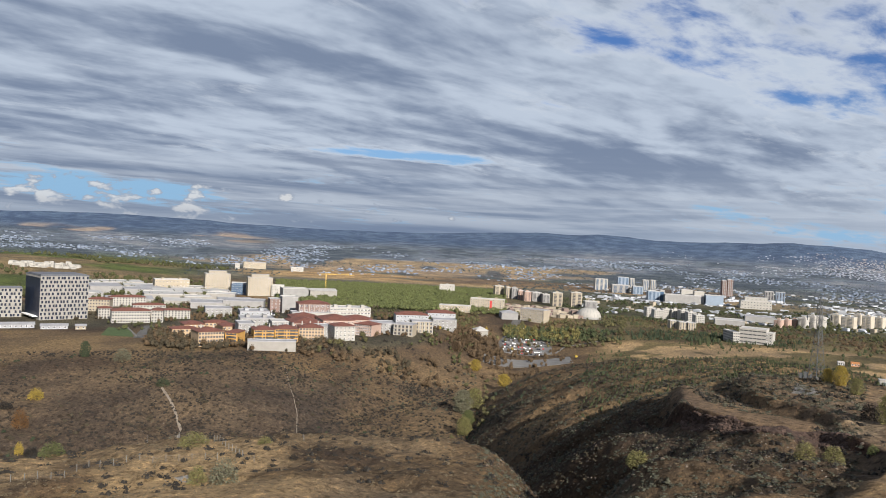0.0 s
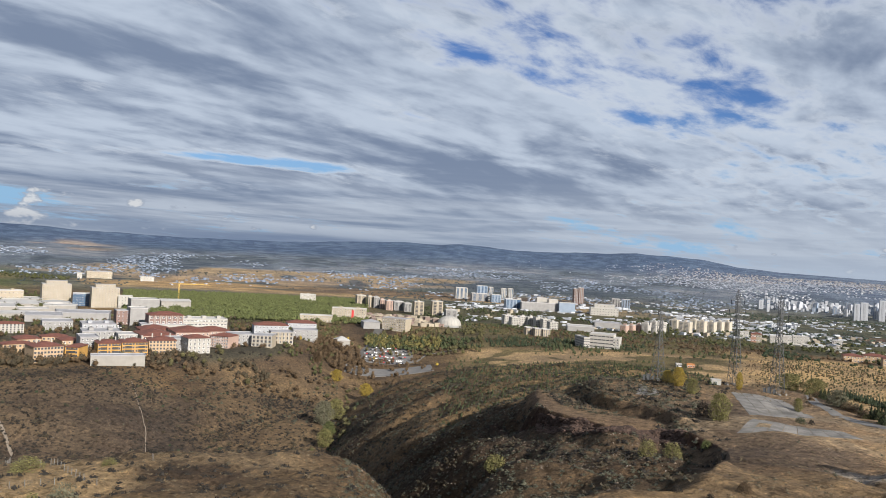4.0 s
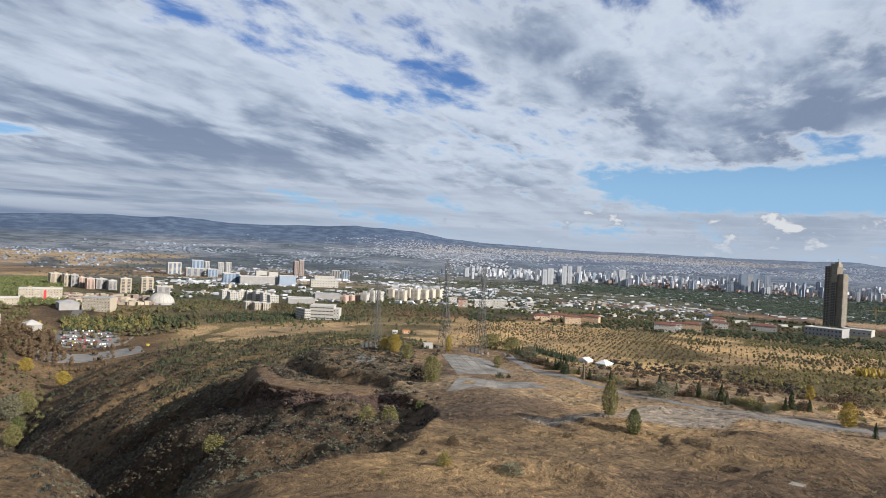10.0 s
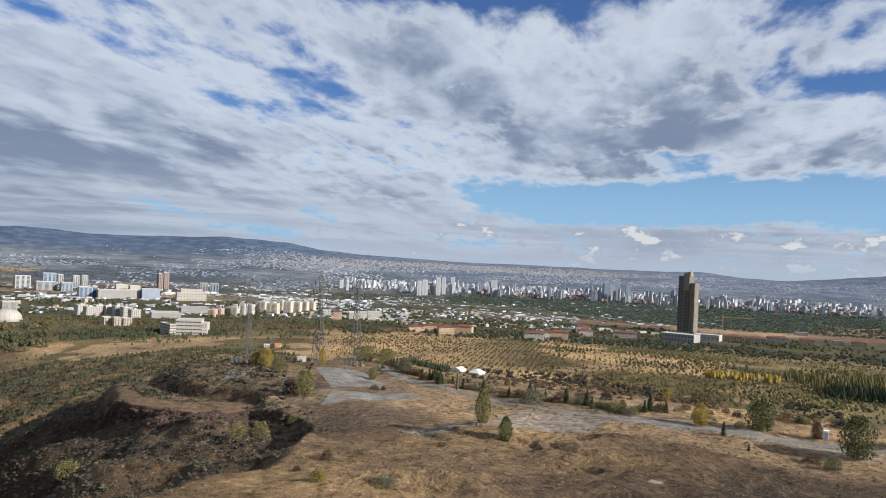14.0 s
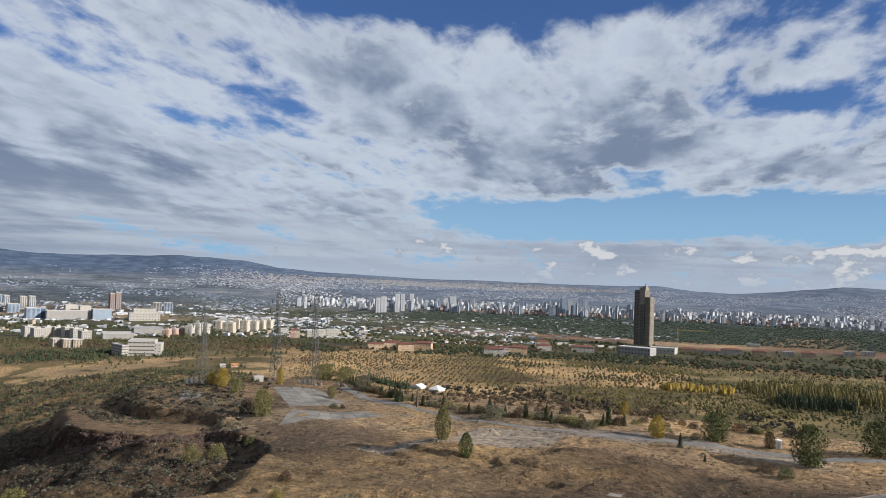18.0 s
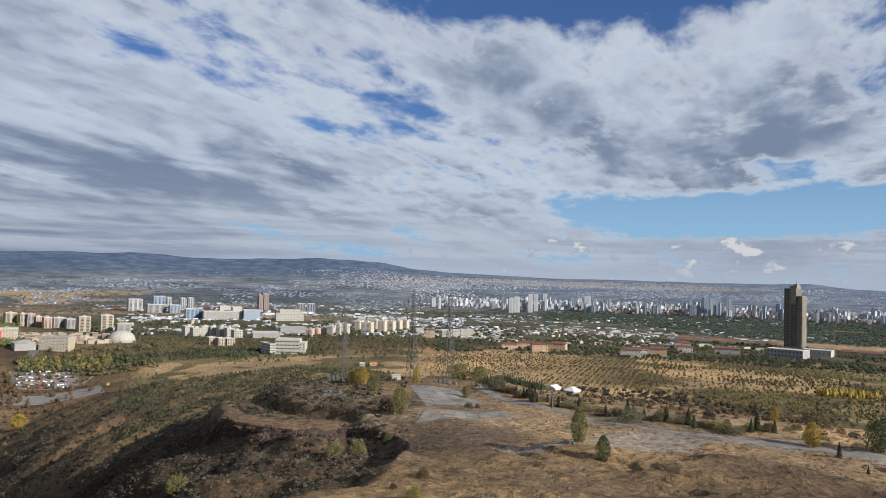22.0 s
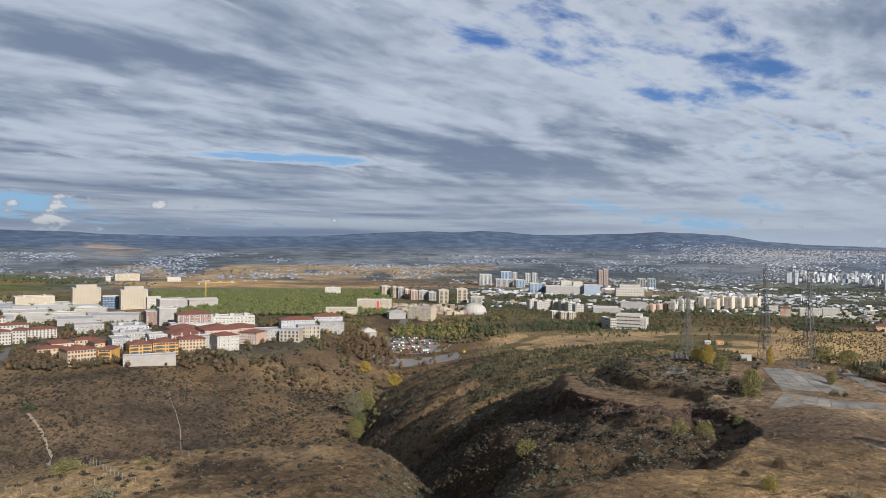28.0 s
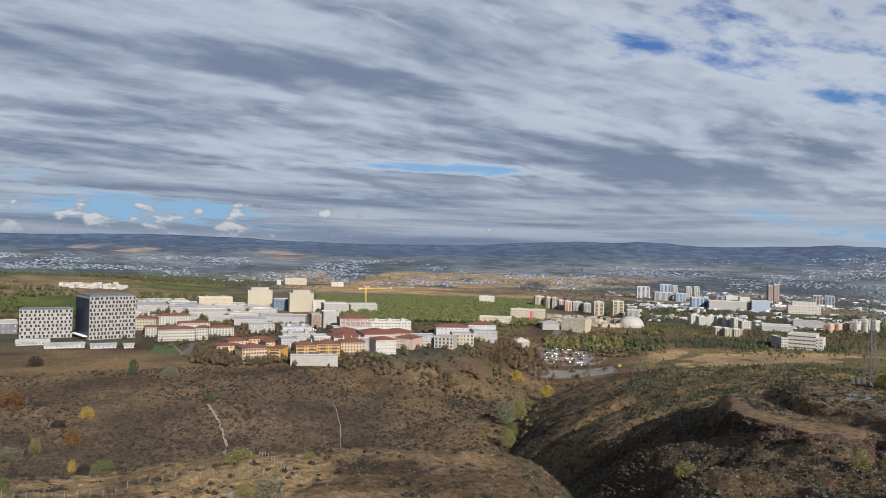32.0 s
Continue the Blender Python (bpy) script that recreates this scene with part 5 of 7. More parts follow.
def leaf_clump(count, seed, shape="round", leaf=0.34):
    """Many small three-sided leaf tufts filling a crown 1 m wide and 1 m high that stands on z = 0."""
    r = np.random.RandomState(seed)
    verts, faces = [], []
    for i in range(count):
        t = (i + r.rand()) / count
        ang = r.rand() * 6.283
        if shape == "cone":
            z, rad = t, 0.5 * (1 - t) ** 0.8 * (0.45 + 0.6 * r.rand())
        elif shape == "poplar":
            z, rad = t, 0.5 * math.sin(math.pi * min(0.98, 0.08 + 0.9 * t)) ** 0.6 * r.rand() ** 0.5
        elif shape == "shrub":
            z, rad = 0.85 * t * (0.6 + 0.5 * r.rand()), 0.5 * math.sqrt(max(0, 1 - (t * 0.9) ** 2)) * r.rand() ** 0.4
        else:
            z = 0.18 + 0.82 * t
            rad = 0.5 * math.sqrt(max(0.02, 1 - (2 * (z - 0.55) / 0.95) ** 2)) * r.rand() ** 0.45
            rad *= 0.88 + 0.2 * math.sin(3 * ang + 9 * t)
        c = np.array((rad * math.cos(ang), rad * math.sin(ang), z))
        size = leaf * (0.6 + 0.8 * r.rand())
        p = r.randn(3, 3)
        p = p / np.linalg.norm(p, axis=1)[:, None] * size * 0.5
        verts += list(c + p)
        faces.append((3 * i, 3 * i + 1, 3 * i + 2))
    return np.array(verts), np.array(faces)


def far_tree(seed, shape, close=False):
    verts, faces = leaves_of(seed, shape, close)
    return with_core(verts, faces, seed, shape, close)


def with_core(verts, faces, seed, shape, close):
    """Fills the middle of a crown with a lumpy dark mass, so that it is not seen through everywhere."""
    r = np.random.RandomState(seed + 9)
    rings, sides = (4, 7) if close else (3, 5)
    low, high, fat = {"cone": (0.0, 0.9, 0.33), "round": (0.16, 0.84, 0.33), "poplar": (0.02, 0.9, 0.30), "shrub": (-0.05, 0.5, 0.34)}[shape]
    pts, tris = [(0, 0, low)], []
    for i in range(rings):
        t = (i + 0.6) / rings
        prof = (1 - t) if shape == "cone" else math.sqrt(max(0, 1 - t * t)) if shape == "shrub" else math.sin(math.pi * (0.12 + 0.8 * t))
        for j in range(sides):
            a = 6.283 * (j + 0.5 * (i % 2)) / sides
            rad = fat * prof * (0.7 + 0.6 * r.rand())
            pts.append((rad * math.cos(a), rad * math.sin(a), low + (high - low) * t * (0.92 + 0.16 * r.rand())))
    pts.append((0, 0, high))
    last = len(pts) - 1
    for j in range(sides):
        k = (j + 1) % sides
        tris += [(0, 1 + k, 1 + j), (last, last - sides + j, last - sides + k)]
        for i in range(rings - 1):
            a, b = 1 + i * sides, 1 + (i + 1) * sides
            tris += [(a + j, a + k, b + j), (a + k, b + k, b + j)]
    return np.vstack([verts, np.array(pts)]), np.vstack([faces, np.array(tris) + len(verts)])


def leaves_of(seed, shape, close):
    if close:
        return leaf_clump({"cone": 60, "round": 90, "poplar": 70, "shrub": 30}[shape], seed, shape, {"cone": 0.20, "round": 0.19, "poplar": 0.2, "shrub": 0.30}[shape])
    return leaf_clump({"cone": 14, "round": 18, "poplar": 18, "shrub": 15}[shape], seed, shape, {"cone": 0.28, "round": 0.28, "poplar": 0.28, "shrub": 0.50}[shape])


def on_ground(az, d, wide, tall, sink=0.15):
    x, y = -np.sin(np.radians(az)) * d, np.cos(np.radians(az)) * d
    return np.stack([x, y, height(x, y) - sink, wide, tall], -1)


def open_soil(az, d):
    """False on the swept track, the paving and the gravel, where nothing grows."""
    lip = knots(az, (-33, 216), (-29, 241), (-27.5, 246), (-23.4, 246), (-21.4, 253), (-20, 264), (-18, 294), (-16, 318))
    track = (az < -17.5) & (az > -27) & (d > lip) & (d < lip + 26)
    mid_d = knots(az, (-71, 243), (-66, 248), (-60, 252), (-55, 245), (-49, 228), (-43, 213), (-38.5, 203))
    gravel = (az < -38) & (az > -72) & (np.abs(d - mid_d) < knots(az, (-71, 2), (-60, 5), (-49, 11), (-38.5, 5)))
    paved = (az < -30) & (az > -41) & (d > 244) & (d < 318)
    return ~(track | gravel | paved)


def field(count, a0, a1, d0, d1, seed, wide, tall, keep=None, rows=0.0):
    """Places over a sector of ground. keep: a function of az, d and chance; rows: planting distance in metres."""
    r = np.random.RandomState(seed)
    az = a0 + (a1 - a0) * r.rand(count)
    d = np.sqrt(d0 * d0 + (d1 * d1 - d0 * d0) * r.rand(count))
    if rows:
        x, y = -np.sin(np.radians(az)) * d, np.cos(np.radians(az)) * d
        u, v = 0.8 * x + 0.6 * y, -0.6 * x + 0.8 * y
        u = np.round(u / rows) * rows + r.randn(count) * rows * 0.06
        v = np.round(v / (rows * 0.7)) * rows * 0.7 + r.randn(count) * rows * 0.1
        x, y = 0.8 * u - 0.6 * v, 0.6 * u + 0.8 * v
        az, d = np.degrees(np.arctan2(-x, y)), np.hypot(x, y)
    if d0 < 330:
        ok = open_soil(az, d)
        az, d = az[ok], d[ok]
    if keep is not None:
        ok = keep(az, d) > r.rand(len(az))
        az, d = az[ok], d[ok]
    s = 0.65 + 0.7 * r.rand(len(az))
    return on_ground(az, d, wide * s, tall * s)


def stuff(name, label, category, mat, places, shape, seed=1):
    close = len(places) < 900 and np.hypot(places[:, 0], places[:, 1]).mean() < 900
    return tagged(new(name, scatter_mesh(name, mat, places, far_tree(seed, shape, close))), label, category, kind="stuff")


def patchy(size, seed, lo=-0.1, hi=0.15):
    return lambda az, d: step(fbm(-np.sin(np.radians(az)) * d, np.cos(np.radians(az)) * d, size, 3, seed), lo, hi)


stuff("pine_plantation", "rows of young dark pines on the dry ridge", "trees", "pine2", field(2900, -31, -11, 350, 520, 1, 1.5, 1.7, patchy(60, 5, -0.3, -0.05), 5.0), "cone", 2)
stuff("pine_wood", "dense dark green pines behind the ridge", "trees", "pine", field(900, -27, -12, 965, 1045, 3, 4, 4.2, patchy(60, 92, -0.2, 0.1)), "cone", 3)
stuff("pine_wood", "wooded slope of mixed pines below white housing", "trees", "pine2", field(2600, -33, -9, 900, 1280, 4, 5.5, 5, lambda az, d: patchy(90, 6, -0.1, 0.1)(az, d) * knots(az, (-33, 0.12), (-23, 0.2), (-19, 0.9), (-9, 1))), "round", 4)
stuff("pine_wood", "sunlit green pine wood behind the campus", "trees", "forest", field(5200, -5, 12.5, 1100, 1850, 5, 8, 6.5), "round", 5)
stuff("pine_wood", "green woods on the low hill", "trees", "green", field(2500, 16, 42, 1150, 2300, 6, 10, 9, patchy(300, 7, -0.1, 0.05)), "round", 6)
stuff("campus_trees", "green and dark trees between the campus buildings", "trees", "green", field(1500, -3, 24, 720, 1150, 7, 4.6, 4.6, patchy(60, 8, -0.12, 0.1)), "round", 7)
stuff("campus_trees", "rust-brown autumn trees round the campus", "trees", "rust", field(900, -12, 22, 700, 1000, 8, 4.8, 4.8, patchy(60, 9, -0.12, 0.15)), "round", 8)
stuff("campus_trees", "dark brown and olive trees between the pale halls", "trees", "drybush", field(700, 4, 27, 840, 1250, 95, 5, 5, patchy(70, 99, -0.1, 0.1)), "round", 95)
stuff("campus_trees", "yellow autumn trees round the car park", "trees", "yellow", field(60, -14, 2, 850, 1080, 9, 5, 5.0, patchy(60, 10, 0.0, 0.2)), "round", 9)
stuff("valley_trees", "green trees in the valley by the dome", "trees", "olive", field(700, -14, 0, 930, 1200, 10, 7, 6, patchy(70, 12, -0.1, 0.1)), "round", 10)
stuff("valley_trees", "dense brown bare trees beside the car park", "trees", "rust", field(170, (-4.94, 856.0)[0], (-1.02, 790.0)[0], (-2.98, 776.0)[1], (-2.91, 934.0)[1], 57, 6, 6), "round", 57)
stuff("valley_trees", "gold and olive trees behind the car park", "trees", "gold", field(150, (-10.65, 898.0)[0], (-4.92, 920.0)[0], (-7.71, 966.0)[1], (-7.68, 1026.0)[1], 58, 6.5, 6.5), "round", 58)
stuff("valley_trees", "dark trees behind the car park", "trees", "pine2", field(220, (-12.85, 521.0)[0], (-4.92, 920.0)[0], (-7.71, 958.0)[1], (-7.68, 1032.0)[1], 59, 6, 6), "round", 59)
stuff("orchard", "rows of rust-coloured orchard trees on the plain", "trees", "rust", field(3000, -62, -32, 560, 960, 11, 2.0, 1.7, patchy(130, 13, -0.15, 0.05), 8), "round", 11)
stuff("orchard", "rows of small olive-green trees on the plain", "trees", "olive", field(5600, -78, -34, 560, 1050, 12, 2.2, 1.9, patchy(120, 14, -0.2, 0.0), 8), "round", 12)
stuff("orchard", "rows of dark young pines on the plain", "trees", "pine", field(2000, -78, -34, 600, 1080, 13, 2.2, 2.2, patchy(110, 15, -0.12, 0.05), 8), "cone", 13)
stuff("tree_belt", "dark tree belt before the far houses", "trees", "pine", field(1500, -78, -34, 1020, 1200, 14, 6, 4.5, patchy(120, 16, -0.2, -0.05)), "round", 14)
stuff("tree_belt", "mixed trees among the plain's buildings", "trees", "green", field(2200, -78, -24, 1080, 1560, 15, 8, 5.5, patchy(100, 17, -0.1, 0.1)), "round", 15)
stuff("poplars", "pale yellow-green poplars on the plain", "trees", "gold", field(300, -80, -66, 730, 830, 16, 3.6, 10, patchy(50, 50, -0.2, 0.05)), "poplar", 16)
stuff("poplars", "bright yellow poplars in a row on the plain", "trees", "yellow", field(70, -66, -61, 750, 775, 17, 3.6, 6.5), "poplar", 17)
stuff("pine_stand", "dark dense pine stand on the plain", "trees", "pine", field(240, -73.6, -68.8, 705, 745, 18, 5, 8.5), "cone", 18)
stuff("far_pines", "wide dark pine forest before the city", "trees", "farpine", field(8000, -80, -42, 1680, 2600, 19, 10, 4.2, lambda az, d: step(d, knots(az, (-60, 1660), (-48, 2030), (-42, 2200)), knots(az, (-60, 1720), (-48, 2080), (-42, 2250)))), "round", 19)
stuff("basin_trees", "scattered dark trees over the far plain", "trees", "hazetree", field(4600, -30, 40, 1900, 3500, 20, 8, 3.6, patchy(300, 19, -0.05, 0.1)), "round", 20)
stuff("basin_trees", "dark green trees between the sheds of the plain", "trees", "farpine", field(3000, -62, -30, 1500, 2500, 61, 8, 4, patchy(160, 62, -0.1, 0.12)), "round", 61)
stuff("slope_scrub", "dark dry shrubs dotted over the brown slopes", "shrubs", "twig", field(6500, -32, 40, 190, 640, 21, 1.9, 1.4, patchy(50, 20, -0.35, 0.1)), "shrub", 21)
stuff("slope_scrub", "grey-green tufts over the dry slopes", "shrubs", "sage", field(4600, -78, 40, 150, 640, 22, 1.0, 0.7, patchy(45, 22, -0.2, 0.2)), "shrub", 22)
stuff("dry_tufts", "straw-coloured grass tufts on the near slopes", "grass", "straw", field(15000, -80, 40, 125, 420, 23, 0.9, 0.5, lambda az, d: np.where((az > -31) & (az < -4), 0.12, 1.0)), "shrub", 23)
stuff("brink_trees", "dark trees and bushes along the campus brink", "trees", "drybush", field(260, 2, 21, 640, 705, 24, 4.6, 5, patchy(40, 24, -0.2, 0.05)), "round", 24)
stuff("brink_trees", "brown autumn trees along the campus brink", "trees", "rust", field(190, -2, 20.5, 635, 705, 25, 5, 5, patchy(40, 25, -0.1, 0.1)), "round", 25)
stuff("brink_trees", "olive trees between the ochre dormitories", "trees", "olive", field(90, 2, 22, 645, 760, 26, 5, 5, patchy(40, 26, -0.1, 0.1)), "round", 26)
stuff("road_scrub", "rust and brown scrub on the slope below the service road", "shrubs", "rust", field(420, -60, -33, 300, 430, 27, 3.4, 2.6, patchy(60, 27, -0.2, 0.05)), "shrub", 27)
stuff("plain_trees", "rust and gold bushes between the orchards", "shrubs", "rust", field(1300, -70, -40, 520, 860, 51, 3.0, 2.1, patchy(80, 51, -0.1, 0.1)), "round", 51)
stuff("plain_trees", "small bright green trees in rows", "trees", "green", field(2200, -80, -50, 640, 960, 52, 3.2, 3.0, patchy(100, 52, -0.1, 0.08), 6.5), "round", 52)
stuff("belt_trees", "dark trees among the low blocks behind the white housing", "trees", "pine2", field(900, -36, -9, 1320, 1800, 53, 8, 5, patchy(120, 53, -0.1, 0.1)), "round", 53)
stuff("house_trees", "autumn trees before the low houses on the plain", "trees", "rust", field(500, -76, -38, 1040, 1420, 54, 7, 5, patchy(90, 54, -0.15, 0.1)), "round", 54)
stuff("gully_scrub", "dark bushes following the gullies of the ridge flank", "shrubs", "twig", field(5000, -28, -5, 180, 480, 55, 1.7, 1.2, lambda az, d: 1 - step(np.abs(fbm(np.cos(np.radians(az)) * d - 0.4 * np.sin(np.radians(az)) * d, -np.sin(np.radians(az)) * d * 0.24, 42, 3, 41)), 0.02, 0.12)), "shrub", 55)
stuff("plain_scrub", "brown thickets on the plain", "shrubs", "twig", field(700, -70, -44, 560, 700, 28, 5, 3.4, patchy(70, 28, -0.05, 0.1)), "shrub", 28)
stuff("strip_trees", "small pines dotting the tan strip behind the ridge", "trees", "pine2", field(420, -33, -11, 800, 965, 56, 3.4, 3.0, patchy(45, 56, -0.05, 0.15)), "cone", 56)
stuff("woods", "olive and brown trees between the ridge and the far housing", "trees", "olive", field(1300, -36, -9, 980, 1350, 29, 4.2, 3.4, patchy(110, 29, -0.1, 0.12)), "round", 29)
stuff("woods", "rust-brown trees between the ridge and the far housing", "trees", "rust", field(800, -40, -9, 980, 1250, 30, 5, 4.0, patchy(90, 30, -0.1, 0.1)), "round", 30)
stuff("plain_trees", "yellow-green trees over the plain on the right", "trees", "gold", field(1500, -80, -54, 640, 960, 33, 3.6, 3.4, patchy(90, 34, -0.15, 0.05)), "round", 33)
stuff("slope_scrub", "small dark tufts dotting the stony ravine face", "shrubs", "twig", field(4200, -4, 40, 430, 640, 34, 2.1, 1.5, patchy(40, 35, -0.4, 0.1)), "shrub", 34)
stuff("flank_scrub", "dry straw and grey tufts on the dark ridge flank", "shrubs", "sage", field(12000, -30, -3, 150, 520, 35, 1.1, 0.7, patchy(40, 36, -0.35, 0.05)), "shrub", 35)
stuff("slope_bushes", "large dry brown bushes on the ravine slopes", "shrubs", "drybush", field(1100, -24, 40, 300, 640, 93, 3.4, 2.2, patchy(70, 94, -0.25, 0.1)), "shrub", 93)
stuff("flank_bushes", "low dry brown bushes on the gullied ridge flank", "shrubs", "drybush", field(2600, -30, -4, 150, 520, 66, 2.0, 1.3, patchy(40, 67, -0.25, 0.1)), "shrub", 66)
stuff("flank_bushes", "grey-green tufts on the gullied ridge flank", "shrubs", "sage", field(1500, -30, -4, 150, 520, 68, 1.9, 1.2, patchy(40, 69, -0.2, 0.1)), "shrub", 68)
stuff("ravine_trees", "olive bushes crowding the ravine bed", "shrubs", "olive", field(36, -4.5, -1.2, 480, 720, 36, 4.5, 3.5), "round", 36)
stuff("slope_bushes", "scattered dark green bushes on the ravine slopes", "shrubs", "pine", field(900, -14, 40, 280, 620, 37, 3.0, 2.0, patchy(60, 38, -0.2, 0.1)), "shrub", 37)
stuff("conifer_row", "dense row of dark conifers on the plain below the road", "trees", "pine", np.concatenate([on_ground(np.linspace((-39.08, 732.0)[0], (-42.29, 677.0)[0], 70), np.linspace((-39.08, 732.0)[1], (-42.29, 677.0)[1], 70) + 8 * np.sin(np.arange(70) * 2.4), np.full(70, 4.0), 5.0 + 2.0 * np.sin(np.arange(70) * 1.7))]), "cone", 38)
stuff("brink_scrub", "dense dark scrub along the upper edge of the slope", "shrubs", "twig", field(520, -3, 9, 560, 730, 39, 2.6, 2.0, patchy(40, 40, -0.25, 0.05)), "shrub", 39)
stuff("brink_scrub", "olive scrub along the upper edge of the slope", "shrubs", "sage", field(260, -3, 9, 560, 730, 40, 2.4, 1.8, patchy(40, 41, -0.2, 0.05)), "shrub", 40)
stuff("dorm_trees", "brown and dark trees crowding the ochre dormitories", "trees", "rust", field(150, 14, 21.5, 655, 735, 41, 6, 6), "round", 41)
stuff("dorm_trees", "dark brown trees crowding the ochre dormitories", "trees", "drybush", field(120, 14.5, 21.5, 655, 735, 42, 5, 6), "round", 42)

# ---- the city on the plain ----
BOX = (np.array([(x, y, z) for z in (-0.3, 1.0) for y in (-0.5, 0.5) for x in (-0.5, 0.5)]), np.array([(4, 5, 7, 6), (0, 1, 5, 4), (2, 6, 7, 3), (0, 4, 6, 2), (1, 3, 7, 5)]))
SHED = (BOX[0] * np.array((1.7, 0.62, 0.75)), BOX[1])


def town(name, label, mat, count, a0, a1, d0, d1, seed, wide, tall, keep=None, long=False):
    places = field(count, a0, a1, d0, d1, seed, wide, tall, keep)
    r = np.random.RandomState(seed + 500)
    places[:, 4] *= 0.5 + 1.1 * r.rand(len(places)) ** 2
    return tagged(new(name, scatter_mesh(name, mat, places, SHED if long else BOX)), label, "city", kind="stuff")


def streaks(az, d):
    """Built-up strips that follow the roads across the plain."""
    return 0.75 * step(fbm(az * 55, d * 0.7, 210, 4, 98), -0.12, 0.3)


town("far_city", "haze-tinted city blocks across the far plain", "hazeblue", 13000, -32, 42, 2500, 3720, 101, 7, 2.4, streaks)
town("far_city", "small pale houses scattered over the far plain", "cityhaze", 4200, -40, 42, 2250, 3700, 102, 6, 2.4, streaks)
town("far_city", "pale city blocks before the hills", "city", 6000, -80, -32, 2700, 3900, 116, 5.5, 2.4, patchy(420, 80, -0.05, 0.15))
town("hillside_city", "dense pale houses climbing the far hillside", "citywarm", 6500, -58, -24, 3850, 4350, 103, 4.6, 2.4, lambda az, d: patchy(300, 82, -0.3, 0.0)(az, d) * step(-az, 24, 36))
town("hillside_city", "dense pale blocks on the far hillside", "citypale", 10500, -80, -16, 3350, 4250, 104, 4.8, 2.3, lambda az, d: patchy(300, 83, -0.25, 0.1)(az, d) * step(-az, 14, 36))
town("industrial_sheds", "low white industrial sheds on the plain", "city", 500, -62, -10, 1480, 2050, 105, 9, 2.8, patchy(160, 84, -0.1, 0.1), long=True)
town("industrial_sheds", "long white roofs behind the red-roofed buildings", "white", 150, -60, -33, 1300, 1480, 106, 10, 3, patchy(120, 85, -0.1, 0.1), long=True)
town("villas", "rows of white villas on the green hill", "white", 130, (25.88, 1928.0)[0], (30.05, 1882.0)[0], (28.05, 1860.0)[1], (28.06, 1952.0)[1], 107, 8.5, 5)
town("villas", "small red-roofed houses beside the dome", "cityroof", 200, -11.5, -5, 1150, 1330, 108, 7, 5)
town("villas", "small cream houses beside the dome", "cream", 200, -11.5, -5, 1140, 1320, 109, 7, 5)
town("low_city", "white low blocks of the business district", "city", 900, -36, -12, 1750, 2300, 110, 8, 4, patchy(200, 86, -0.2, 0.1), long=True)
town("low_city", "grey low blocks of the business district", "city", 1100, -60, -12, 1800, 2600, 111, 7, 3, patchy(240, 87, -0.05, 0.15), long=True)
town("low_city", "pale low blocks and villas behind the white housing", "city", 620, -52, -10, 1380, 1760, 114, 7.5, 3.4, patchy(140, 88, -0.1, 0.1), long=True)
town("low_city", "cream low blocks behind the white housing", "cream", 220, -52, -10, 1380, 1760, 115, 7, 4, patchy(140, 89, -0.1, 0.1))
town("city_foot", "pale low houses at the foot of the distant towers", "city", 1500, -78, -34, 2650, 2950, 112, 9, 10)
town("city_foot", "red-roofed low houses at the foot of the distant towers", "cityroof", 500, -70, -44, 2600, 2750, 113, 9, 6)


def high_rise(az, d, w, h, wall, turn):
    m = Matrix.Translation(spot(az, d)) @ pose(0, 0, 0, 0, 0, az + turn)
    b = thing("high_rise", {"towerblue": "distant blue-grey glass high-rise", "city": "distant white high-rise", "hazeblue": "distant grey high-rise"}[wall] + " on the skyline", "high-rise", m, "distant city towers")
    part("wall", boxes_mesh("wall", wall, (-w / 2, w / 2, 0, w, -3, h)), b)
    part("roof", boxes_mesh("roof", "hazeblue", (-w * 0.3, w * 0.3, w * 0.2, w * 0.8, h, h + 2.5)), b)
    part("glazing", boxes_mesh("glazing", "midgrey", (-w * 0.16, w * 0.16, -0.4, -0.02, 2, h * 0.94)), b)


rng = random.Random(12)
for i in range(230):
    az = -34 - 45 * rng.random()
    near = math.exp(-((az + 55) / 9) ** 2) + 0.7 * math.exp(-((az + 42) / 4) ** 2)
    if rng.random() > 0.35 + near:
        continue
    high_rise(az, rng.uniform(2560, 2850), rng.uniform(7, 13), rng.uniform(10, 24) + 24 * near * rng.random(), rng.choice(("towerblue", "towerblue", "city", "city", "hazeblue")), rng.uniform(-25, 25))
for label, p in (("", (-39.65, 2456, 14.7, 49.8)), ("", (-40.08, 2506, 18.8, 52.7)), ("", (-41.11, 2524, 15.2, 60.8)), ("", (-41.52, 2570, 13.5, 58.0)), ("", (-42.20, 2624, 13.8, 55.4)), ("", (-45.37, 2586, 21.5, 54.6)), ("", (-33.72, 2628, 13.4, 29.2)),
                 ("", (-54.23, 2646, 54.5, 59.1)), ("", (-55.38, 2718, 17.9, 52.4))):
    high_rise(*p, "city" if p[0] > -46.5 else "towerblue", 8)

